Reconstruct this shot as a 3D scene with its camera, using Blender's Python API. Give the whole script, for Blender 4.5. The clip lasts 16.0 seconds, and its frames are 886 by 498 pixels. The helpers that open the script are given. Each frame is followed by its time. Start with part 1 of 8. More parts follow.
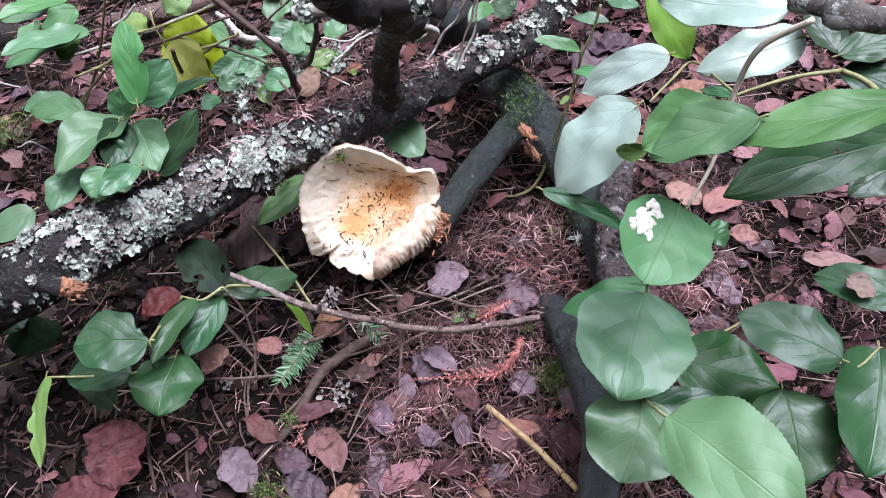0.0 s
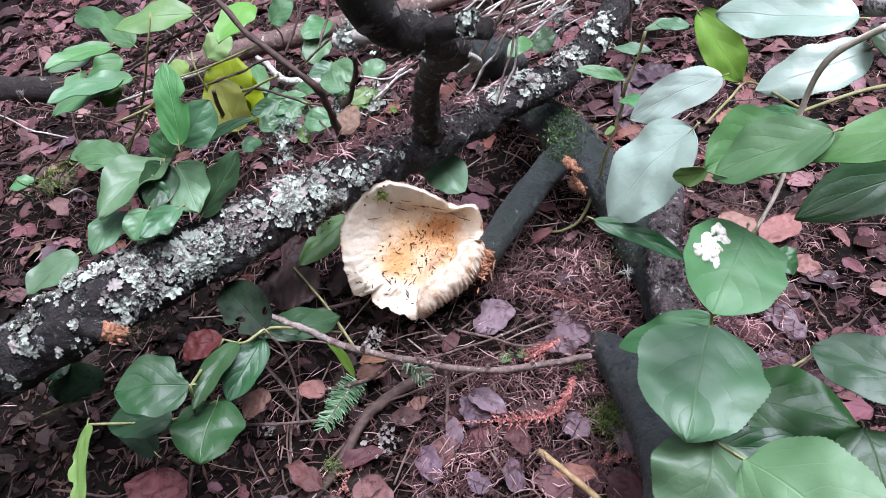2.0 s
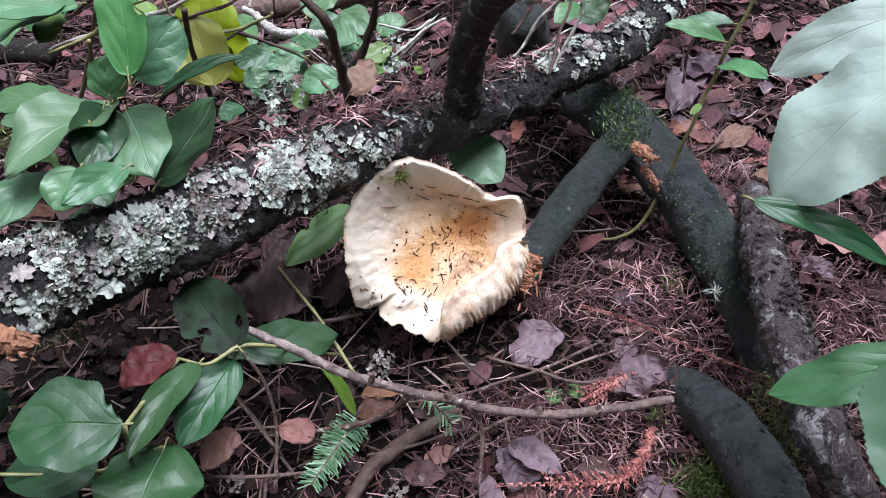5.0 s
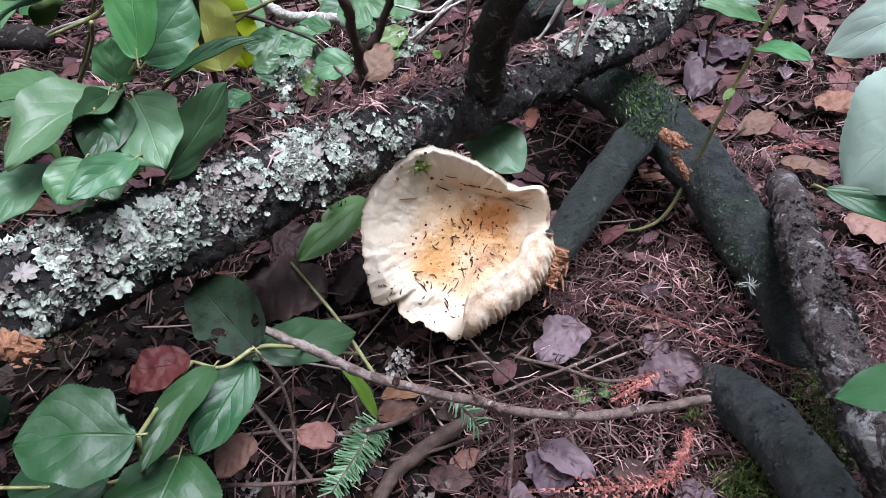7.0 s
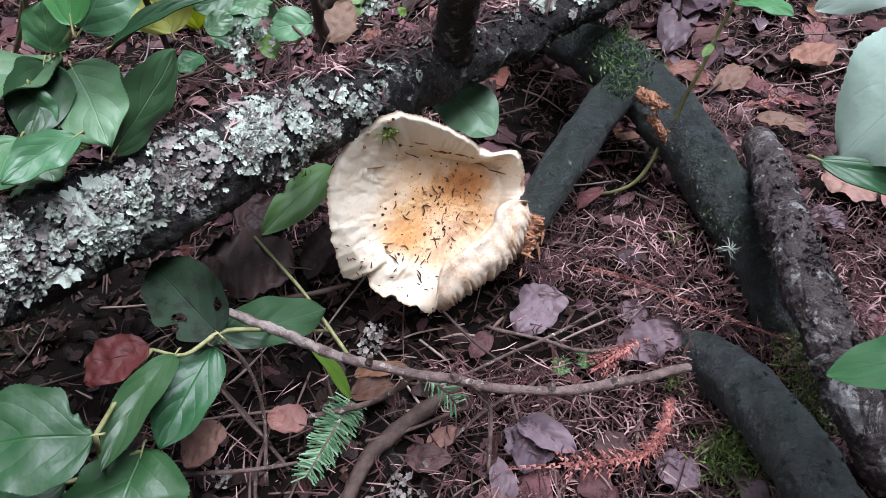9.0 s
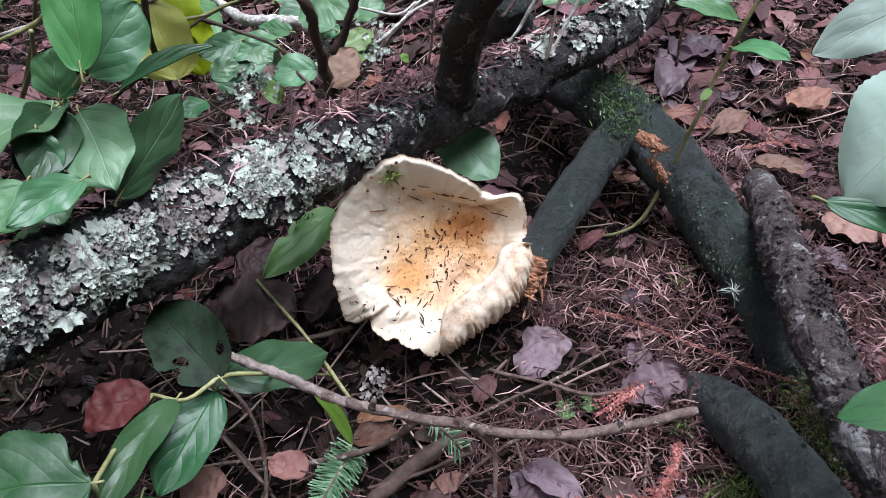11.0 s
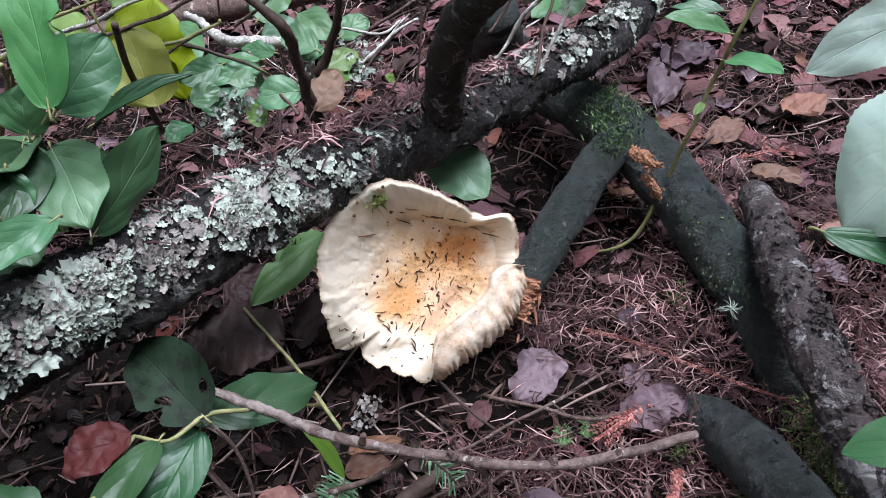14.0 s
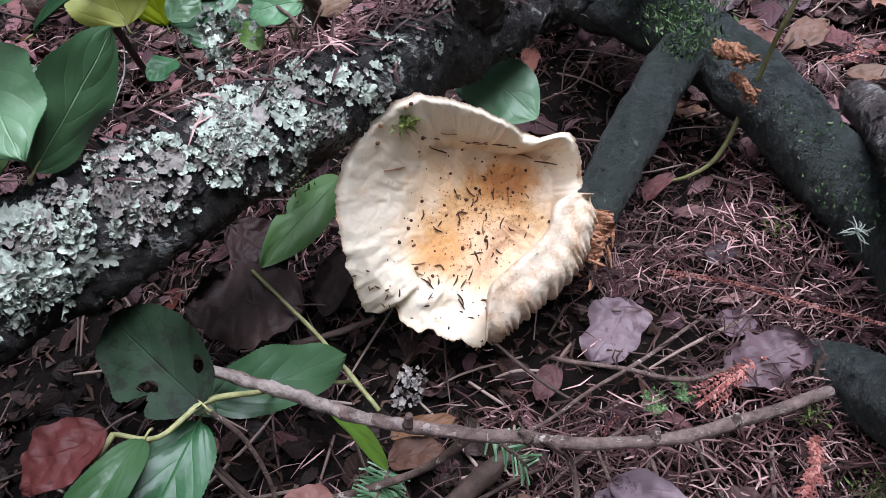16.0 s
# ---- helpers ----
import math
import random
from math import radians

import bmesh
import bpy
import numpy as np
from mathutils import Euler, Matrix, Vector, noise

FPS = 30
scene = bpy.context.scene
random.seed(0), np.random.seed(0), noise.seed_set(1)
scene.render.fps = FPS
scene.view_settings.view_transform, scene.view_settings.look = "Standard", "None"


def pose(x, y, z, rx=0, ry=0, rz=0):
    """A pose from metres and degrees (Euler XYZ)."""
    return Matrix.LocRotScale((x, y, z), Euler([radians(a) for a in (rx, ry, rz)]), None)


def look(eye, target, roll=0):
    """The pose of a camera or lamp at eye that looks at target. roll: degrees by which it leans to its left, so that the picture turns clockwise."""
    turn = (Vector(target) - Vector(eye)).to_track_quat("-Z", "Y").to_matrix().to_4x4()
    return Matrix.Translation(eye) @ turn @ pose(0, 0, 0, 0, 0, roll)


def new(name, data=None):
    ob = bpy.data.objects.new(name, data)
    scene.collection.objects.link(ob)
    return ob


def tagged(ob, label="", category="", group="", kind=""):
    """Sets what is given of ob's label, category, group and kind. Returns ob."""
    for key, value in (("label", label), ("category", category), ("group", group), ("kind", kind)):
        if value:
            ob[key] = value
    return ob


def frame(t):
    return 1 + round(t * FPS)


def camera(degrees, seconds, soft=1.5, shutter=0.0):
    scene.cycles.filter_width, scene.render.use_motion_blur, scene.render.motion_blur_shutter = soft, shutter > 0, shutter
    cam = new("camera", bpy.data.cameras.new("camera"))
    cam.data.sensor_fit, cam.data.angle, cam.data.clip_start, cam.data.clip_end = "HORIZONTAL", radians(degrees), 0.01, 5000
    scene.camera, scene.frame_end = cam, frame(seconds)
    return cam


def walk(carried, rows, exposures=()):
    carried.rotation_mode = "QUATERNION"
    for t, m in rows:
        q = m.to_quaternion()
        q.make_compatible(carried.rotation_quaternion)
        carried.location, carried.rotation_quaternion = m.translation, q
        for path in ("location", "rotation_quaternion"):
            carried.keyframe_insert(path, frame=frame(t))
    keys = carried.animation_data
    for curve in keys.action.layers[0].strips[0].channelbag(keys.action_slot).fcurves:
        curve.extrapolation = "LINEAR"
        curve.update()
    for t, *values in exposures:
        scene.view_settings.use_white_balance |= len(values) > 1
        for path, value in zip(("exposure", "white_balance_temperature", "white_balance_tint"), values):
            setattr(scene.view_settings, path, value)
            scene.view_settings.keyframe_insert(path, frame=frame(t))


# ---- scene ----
cam = camera(62.5, 16.0, 0.6)
PATH = [
    (0, (0.049, 0.057, 0.564), (-0.01, 1.422, -0.896), -6.5),
    (0.5, (0.047, 0.059, 0.562), (-0.032, 1.428, -0.894), -7.2),
    (1, (0.048, 0.06, 0.56), (-0.037, 1.432, -0.893), -7.4),
    (1.5, (0.047, 0.069, 0.552), (-0.059, 1.452, -0.89), -7.5),
    (2, (0.042, 0.067, 0.547), (-0.11, 1.519, -0.82), -10.2),
    (2.5, (0.038, 0.07, 0.532), (-0.123, 1.553, -0.801), -8.5),
    (3, (0.035, 0.074, 0.518), (-0.098, 1.597, -0.771), -5.9),
    (3.5, (0.006, 0.113, 0.458), (-0.08, 1.64, -0.831), -4.7),
    (4, (-0.011, 0.15, 0.443), (-0.131, 1.684, -0.835), -5.9),
    (4.2, (-0.011, 0.157, 0.44), (-0.115, 1.677, -0.855), -5.9),
    (6.3, (-0.035, 0.186, 0.421), (-0.092, 1.674, -0.915), -5.3),
    (6.5, (-0.037, 0.189, 0.42), (-0.094, 1.674, -0.918), -5.4),
    (7, (-0.037, 0.193, 0.416), (-0.087, 1.672, -0.93), -5.3),
    (7.5, (-0.039, 0.196, 0.414), (-0.075, 1.679, -0.927), -3.4),
    (8, (-0.041, 0.2, 0.412), (-0.06, 1.676, -0.937), -2.9),
    (8.5, (-0.04, 0.204, 0.411), (-0.053, 1.634, -0.988), -3.8),
    (9, (-0.038, 0.216, 0.41), (-0.015, 1.602, -1.032), -4.7),
    (9.5, (-0.039, 0.216, 0.412), (-0.006, 1.662, -0.969), -3.7),
    (9.7, (-0.042, 0.217, 0.412), (0.002, 1.675, -0.957), -3.8),
    (11.8, (-0.038, 0.216, 0.408), (-0.029, 1.686, -0.948), -5.7),
    (12, (-0.037, 0.219, 0.415), (-0.044, 1.664, -0.969), -5.8),
    (12.5, (-0.037, 0.222, 0.412), (-0.021, 1.673, -0.965), -6.0),
    (13, (-0.039, 0.222, 0.412), (-0.006, 1.687, -0.949), -4.2),
    (13.5, (-0.034, 0.225, 0.409), (-0.01, 1.693, -0.949), -5.2),
    (14, (-0.033, 0.233, 0.411), (0.007, 1.707, -0.94), -5.8),
    (14.5, (-0.036, 0.242, 0.397), (0.028, 1.726, -0.942), -5.5),
    (15, (-0.041, 0.259, 0.366), (0.028, 1.734, -0.983), -6.8),
    (15.5, (-0.054, 0.277, 0.342), (0.015, 1.731, -1.03), -6.7),
    (16, (-0.047, 0.287, 0.335), (-0.085, 1.721, -1.058), -11.6),
]
walk(cam, [(t, look(eye, target, roll)) for t, eye, target, roll in PATH], [(0.0, 1.17, 5680, 20), (3.0, 1.17, 5680, 20), (4.0, 1.03, 5680, 19), (7.0, 0.96, 5650, 15), (12.0, 0.90, 5650, 14), (16.0, 0.86, 5600, 14)])

# ---- light: an overcast sky over a clearing in the woods ----
world = bpy.data.worlds.new("overcast")
scene.world = world
world.use_nodes = True
wn = world.node_tree
sky = wn.nodes.new("ShaderNodeTexSky")
sky.sky_type, sky.sun_disc = "NISHITA", False
sky.sun_elevation, sky.sun_rotation = radians(62), radians(200)
sky.air_density, sky.dust_density, sky.ozone_density = 1.0, 5.0, 1.0
haze = wn.nodes.new("ShaderNodeHueSaturation")
haze.inputs["Saturation"].default_value = 0.5
wn.links.new(sky.outputs[0], haze.inputs["Color"])
wn.links.new(haze.outputs[0], wn.nodes["Background"].inputs[0])
wn.nodes["Background"].inputs[1].default_value = 0.09
sun = new("sun", bpy.data.lights.new("sun", "SUN"))
sun.data.energy, sun.data.angle, sun.data.color = 3.85, radians(38), (1.0, 0.98, 0.96)
sun.matrix_basis = look((1.05, 0.15, 3), (0, 0, 0))

# ---- materials ----
class Graph:
    """A small helper to write node trees in few lines."""

    def __init__(self, name, rough=0.6, spec=0.5):
        self.mat = bpy.data.materials.new(name)
        self.mat.use_nodes = True
        self.tree = self.mat.node_tree
        self.bsdf = self.tree.nodes["Principled BSDF"]
        self.bsdf.inputs["Roughness"].default_value = rough
        self.bsdf.inputs["Specular IOR Level"].default_value = spec

    def put(self, kind, links=None, **values):
        n = self.tree.nodes.new(kind)
        if "uv_map" in values:
            n.uv_map = values["uv_map"]
        if "feature" in values:
            n.feature = values["feature"]
        if "operation" in values:
            n.operation = values["operation"]
        if "data_type" in values:
            n.data_type, n.blend_type = values["data_type"], values["blend_type"]
        for k, v in (links or {}).items():
            if isinstance(v, bpy.types.NodeSocket):
                self.tree.links.new(v, n.inputs[k])
            else:
                n.inputs[k].default_value = v
        return n

    def coords(self, kind="Object"):
        return self.put("ShaderNodeTexCoord").outputs[kind]

    def noise(self, scale, detail=4.0, rough=0.6, vec=None, distortion=0.0):
        links = {"Scale": scale, "Detail": detail, "Roughness": rough, "Distortion": distortion}
        links["Vector"] = vec if vec is not None else self.coords()
        return self.put("ShaderNodeTexNoise", links).outputs["Fac"]

    def voronoi(self, scale, vec=None, feature="F1"):
        links = {"Scale": scale, "Vector": vec if vec is not None else self.coords()}
        return self.put("ShaderNodeTexVoronoi", links, feature=feature).outputs["Distance"]

    def ramp(self, fac, *stops):
        n = self.put("ShaderNodeValToRGB", {"Fac": fac})
        e = n.color_ramp.elements
        while len(e) < len(stops):
            e.new(0.5)
        for el, (p, c) in zip(e, stops):
            el.position = p
            el.color = (*c, 1) if not isinstance(c, (int, float)) else (c, c, c, 1)
        return n.outputs["Color"]

    def mix(self, fac, a, b, kind="MIX"):
        n = self.put("ShaderNodeMix", data_type="RGBA", blend_type=kind)
        for idx, v in ((0, fac), (6, a), (7, b)):
            if isinstance(v, bpy.types.NodeSocket):
                self.tree.links.new(v, n.inputs[idx])
            else:
                n.inputs[idx].default_value = v if idx == 0 else (*v, 1)
        return n.outputs[2]

    def calc(self, op, a, b=0.0, c=0.0):
        n = self.put("ShaderNodeMath", operation=op)
        for i, v in enumerate((a, b, c)):
            if isinstance(v, bpy.types.NodeSocket):
                self.tree.links.new(v, n.inputs[i])
            else:
                n.inputs[i].default_value = v
        return n.outputs[0]

    def split(self, vec):
        return self.put("ShaderNodeSeparateXYZ", {0: vec}).outputs

    def island(self):
        return self.put("ShaderNodeNewGeometry").outputs["Random Per Island"]

    def random(self):
        return self.put("ShaderNodeObjectInfo").outputs["Random"]

    def vary(self, colour, r, hue=0.03, sat=0.2, val=0.4):
        h = self.calc("MULTIPLY_ADD", r, hue * 2, 0.5 - hue)
        r2 = self.calc("FRACT", self.calc("MULTIPLY", r, 7.31))
        r3 = self.calc("FRACT", self.calc("MULTIPLY", r, 13.7))
        s = self.calc("MULTIPLY_ADD", r2, sat * 2, 1 - sat)
        v = self.calc("MULTIPLY_ADD", r3, val * 2, 1 - val)
        return self.put("ShaderNodeHueSaturation", {"Hue": h, "Saturation": s, "Value": v, "Color": colour}).outputs[0]

    def finish(self, colour, bump=None, strength=0.5, distance=0.002, rough=None):
        if isinstance(colour, bpy.types.NodeSocket):
            self.tree.links.new(colour, self.bsdf.inputs["Base Color"])
        else:
            self.bsdf.inputs["Base Color"].default_value = (*colour, 1)
        if bump is not None:
            b = self.put("ShaderNodeBump", {"Height": bump, "Strength": strength, "Distance": distance})
            self.tree.links.new(b.outputs[0], self.bsdf.inputs["Normal"])
        if rough is not None:
            self.tree.links.new(rough, self.bsdf.inputs["Roughness"])
        return self.mat


def leaf_material(name, dark, light, vein, rough=0.36, spots=0.55, seep=0.18, quilt=0.6, per_island=False, val=0.25, lines_seen=0.3, spec=0.5, fleck_colour=(0.10, 0.07, 0.03), grain=1.0):
    g = Graph(name, rough, spec)
    uv = g.split(g.put("ShaderNodeUVMap", uv_map="uv").outputs[0])
    r = g.island() if per_island else g.random()
    wob = g.calc("MULTIPLY_ADD", g.noise(42.0, 4.0), 0.16, -0.08)
    right = g.calc("MULTIPLY", g.calc("GREATER_THAN", uv[0], 0.5), 0.37)
    across, along = g.calc("ABSOLUTE", g.calc("MULTIPLY_ADD", uv[0], 2.0, -1.0)), g.calc("ADD", uv[1], wob)
    mid = g.ramp(across, (0.0, 1.0), (0.035, 0.0))
    phase = g.calc("FRACT", g.calc("ADD", g.calc("MULTIPLY", g.calc("MULTIPLY_ADD", g.calc("POWER", across, 1.25), -0.50, along), 4.2), right))
    away = g.calc("ABSOLUTE", g.calc("SUBTRACT", phase, 0.5))
    fade = g.ramp(across, (0.55, 1.0), (0.95, 0.0))
    side = g.calc("MULTIPLY", g.ramp(away, (0.0, 1.0), (0.035, 0.0)), fade)
    lines = g.calc("MAXIMUM", mid, g.calc("MULTIPLY", side, 0.55))
    base = g.mix(g.noise(38.0, 4.0), dark, light)
    base = g.mix(g.ramp(g.noise(14.0, 3.0), (0.42, 0.0), (0.66, 0.6)), base, light)
    base = g.mix(g.calc("MULTIPLY", lines, lines_seen), base, vein)
    base = g.vary(base, r, 0.02, 0.15, val)
    fleck = g.ramp(g.noise(150.0, 5.0, 0.7), (spots + 0.12, 0.0), (spots + 0.17, 1.0))
    base = g.mix(g.calc("MULTIPLY", fleck, 0.6), base, fleck_colour)
    puff = g.calc("SUBTRACT", g.calc("MULTIPLY", g.calc("MULTIPLY", g.calc("POWER", away, 0.45), fade), quilt), g.calc("MULTIPLY", mid, 0.35))
    height = g.calc("ADD", puff, g.calc("ADD", g.calc("MULTIPLY", g.noise(300.0, 3.0), 0.10 * grain), g.calc("MULTIPLY", g.noise(75.0, 3.0), 0.5 * grain)))
    rg = g.calc("MULTIPLY_ADD", g.noise(45.0, 5.0, 0.7), 0.30, rough - 0.15)
    mat = g.finish(base, height, 0.42, 0.0024, rg)
    glow = g.put("ShaderNodeBsdfTranslucent", {"Color": base})
    mixed = g.put("ShaderNodeMixShader", {0: seep})
    out = g.tree.nodes["Material Output"]
    g.tree.links.new(g.bsdf.outputs[0], mixed.inputs[1])
    g.tree.links.new(glow.outputs[0], mixed.inputs[2])
    g.tree.links.new(mixed.outputs[0], out.inputs["Surface"])
    return mat


M_LEAF = leaf_material("salal_leaf", (0.046, 0.128, 0.046), (0.094, 0.206, 0.090), (0.21, 0.33, 0.17), 0.43, 0.60, 0.20, 0.36, False, 0.24, 0.36, 0.50)
# darker copy of the salal leaf; its darkness stands in for shade
M_LEAF_SHADED = leaf_material("shaded_salal_leaf", (0.012, 0.042, 0.012), (0.028, 0.076, 0.027), (0.10, 0.18, 0.08), 0.42, 0.56, 0.12, 0.34, False, 0.28, 0.30, 0.38)
M_LEAF_BRIGHT = leaf_material("bright_salal_leaf", (0.056, 0.148, 0.046), (0.102, 0.212, 0.080), (0.21, 0.34, 0.15), 0.50, 0.62, 0.2, 0.34, False, 0.12, 0.38, 0.40)
# pale copy of the salal leaf: sky sheen put into its base colour
M_LEAF_SHEEN = leaf_material("sheen_salal_leaf", (0.29, 0.40, 0.325), (0.39, 0.50, 0.42), (0.44, 0.52, 0.44), 0.38, 0.60, 0.18, 0.20, False, 0.08, 0.20, 1.0)
# the same painted sheen at about half strength
M_LEAF_HALF_SHEEN = leaf_material("half_sheen_salal_leaf", (0.17, 0.265, 0.20), (0.25, 0.345, 0.275), (0.32, 0.40, 0.32), 0.44, 0.60, 0.18, 0.15, False, 0.08, 0.18, 0.8)
M_LEAF_YOUNG = leaf_material("young_leaf", (0.090, 0.185, 0.036), (0.155, 0.270, 0.065), (0.21, 0.31, 0.12), 0.5, 0.58, 0.22, 0.2, False, 0.2, 0.18)
M_LEAF_YELLOW = leaf_material("yellowing_leaf", (0.30, 0.40, 0.03), (0.44, 0.51, 0.05), (0.52, 0.58, 0.14), 0.55, 0.55, 0.45)
# decayed leaf, with shade under the branch also painted into its dark colour
M_LEAF_ROT_SHADED = leaf_material("rotting_shaded_leaf", (0.004, 0.007, 0.004), (0.015, 0.034, 0.014), (0.03, 0.05, 0.02), 0.65, 0.42, 0.03, 0.3, False, 0.2, 0.10, 0.15, (0.006, 0.005, 0.004))


def dead_material(name, dark, light, rough=0.5, per_island=False, val=0.3, spots=0.46, seep=0.05):
    vein = tuple(c * 1.25 for c in light)
    return leaf_material(name, dark, light, vein, rough, spots, seep, 0.5, per_island, val, 0.35, 0.16, tuple(c * 0.45 for c in dark), 1.8)


M_DEAD = dead_material("dead_leaf", (0.024, 0.010, 0.010), (0.120, 0.055, 0.054), 0.58, False, 0.60)
M_DEAD_STUFF = dead_material("dead_leaf_scatter", (0.030, 0.013, 0.014), (0.172, 0.085, 0.088), 0.60, True, 0.72)
M_BITS = dead_material("leaf_bits", (0.022, 0.010, 0.012), (0.132, 0.065, 0.070), 0.60, True, 0.7, 0.44)
# near-black copy of the leaf bits: shade below the branch put into colour
M_BITS_SHADED = dead_material("shaded_leaf_bits", (0.006, 0.004, 0.004), (0.030, 0.018, 0.015), 0.55, True, 0.7, 0.44)
# dark brown leaf, made darker still to carry the shadow of the branch
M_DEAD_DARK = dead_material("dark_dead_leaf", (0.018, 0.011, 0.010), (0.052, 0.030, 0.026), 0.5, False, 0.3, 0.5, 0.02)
M_DEAD_RED = dead_material("red_dead_leaf", (0.040, 0.014, 0.010), (0.090, 0.034, 0.026), 0.55, False, 0.3, 0.5)
M_DEAD_RUST = dead_material("rusty_dead_leaf", (0.030, 0.011, 0.010), (0.105, 0.042, 0.036), 0.55, False, 0.3, 0.40)
# grey-purple leaf, its colour lightened to stand for wet sky reflection
M_DEAD_GREY = dead_material("grey_dead_leaf", (0.036, 0.023, 0.028), (0.142, 0.098, 0.114), 0.44, False, 0.45, 0.48)
M_DEAD_PALE = dead_material("pale_dead_leaf", (0.11, 0.060, 0.048), (0.27, 0.165, 0.138), 0.5, False, 0.3, 0.5, 0.1)
M_DEAD_TAN = dead_material("tan_dead_leaf", (0.11, 0.056, 0.040), (0.23, 0.125, 0.090), 0.5, False, 0.3, 0.5)


def soil_material():
    g = Graph("forest_soil", 0.95, 0.08)
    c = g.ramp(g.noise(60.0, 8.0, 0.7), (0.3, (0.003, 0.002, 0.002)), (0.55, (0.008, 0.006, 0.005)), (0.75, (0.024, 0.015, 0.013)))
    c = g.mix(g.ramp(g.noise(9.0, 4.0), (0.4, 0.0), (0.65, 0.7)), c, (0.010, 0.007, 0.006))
    h = g.calc("ADD", g.noise(140.0, 6.0, 0.7), g.calc("MULTIPLY", g.noise(30.0, 4.0), 2.0))
    return g.finish(c, h, 0.9, 0.006)


def needle_material(name, a, b, c, patchy=0.0):
    g = Graph(name, 0.6, 0.2)
    col = g.ramp(g.island(), (0.0, a), (0.62, b), (1.0, c))
    if patchy:
        rot = g.ramp(g.noise(11.0, 4.0, 0.65), (0.42, 0.0), (0.58, patchy))
        col = g.mix(rot, col, tuple(q * 0.30 + 0.004 for q in b))
    return g.finish(col, g.noise(600.0, 2.0), 0.2, 0.0005)


def bark_material(name, dark, mid, crust, crust_amount=0.60, scale=1.0, rough=0.7, green=0.0, moss_amount=0.56, plates=0.0, grain=70.0, depth=0.0060, speck=0.64, spec=0.3, detail=8.0, fine=0.7):
    g = Graph(name, rough, spec)
    n1 = g.noise(grain * scale, detail, 0.7 if detail > 4 else 0.5)
    n2 = g.noise(grain * 4.5 * scale, 6.0, 0.75)
    c = g.ramp(n1, (0.32, dark), (0.64, mid))
    patch = g.ramp(g.noise(45.0 * scale, 7.0, 0.75, distortion=0.6), (crust_amount, 0.0), (crust_amount + 0.04, 1.0))
    specks = g.ramp(n2, (speck, 0.0), (speck + 0.06, 0.9))
    c = g.mix(patch, c, crust)
    c = g.mix(g.calc("MULTIPLY", specks, 0.45), c, crust)
    if green:
        film = g.ramp(g.noise(16.0 * scale, 5.0, 0.65), (moss_amount - 0.14, 0.0), (moss_amount + 0.1, 1.0))
        c = g.mix(g.calc("MULTIPLY", film, green), c, (0.030, 0.050, 0.025))
    crack = g.voronoi(85.0 * scale, feature="DISTANCE_TO_EDGE")
    h = g.calc("ADD", g.calc("MULTIPLY", n1, 1.2), g.calc("ADD", g.calc("MULTIPLY", n2, fine), g.calc("MULTIPLY", patch, 0.35)))
    if plates:
        h = g.calc("ADD", h, g.ramp(crack, (0.0, 0.0), (0.12, plates)))
    return g.finish(c, h, 1.0, depth, g.calc("MULTIPLY_ADD", n1, 0.4, rough - 0.25))


def lichen_material(name, a, b, c):
    g = Graph(name, 0.85, 0.2)
    col = g.ramp(g.calc("FRACT", g.calc("ADD", g.island(), g.calc("MULTIPLY", g.noise(180.0, 3.0), 0.35))), (0.0, a), (0.5, b), (1.0, c))
    return g.finish(col, g.noise(700.0, 4.0, 0.7), 0.6, 0.0012)


def wood_material(name, a, b):
    g = Graph(name, 0.75, 0.3)
    v = g.put("ShaderNodeMapping", {"Vector": g.coords("Object"), "Scale": (1.0, 1.0, 1.0)}).outputs[0]
    n = g.noise(240.0, 6.0, 0.75, v, 1.5)
    return g.finish(g.ramp(n, (0.3, a), (0.7, b)), n, 0.9, 0.002)


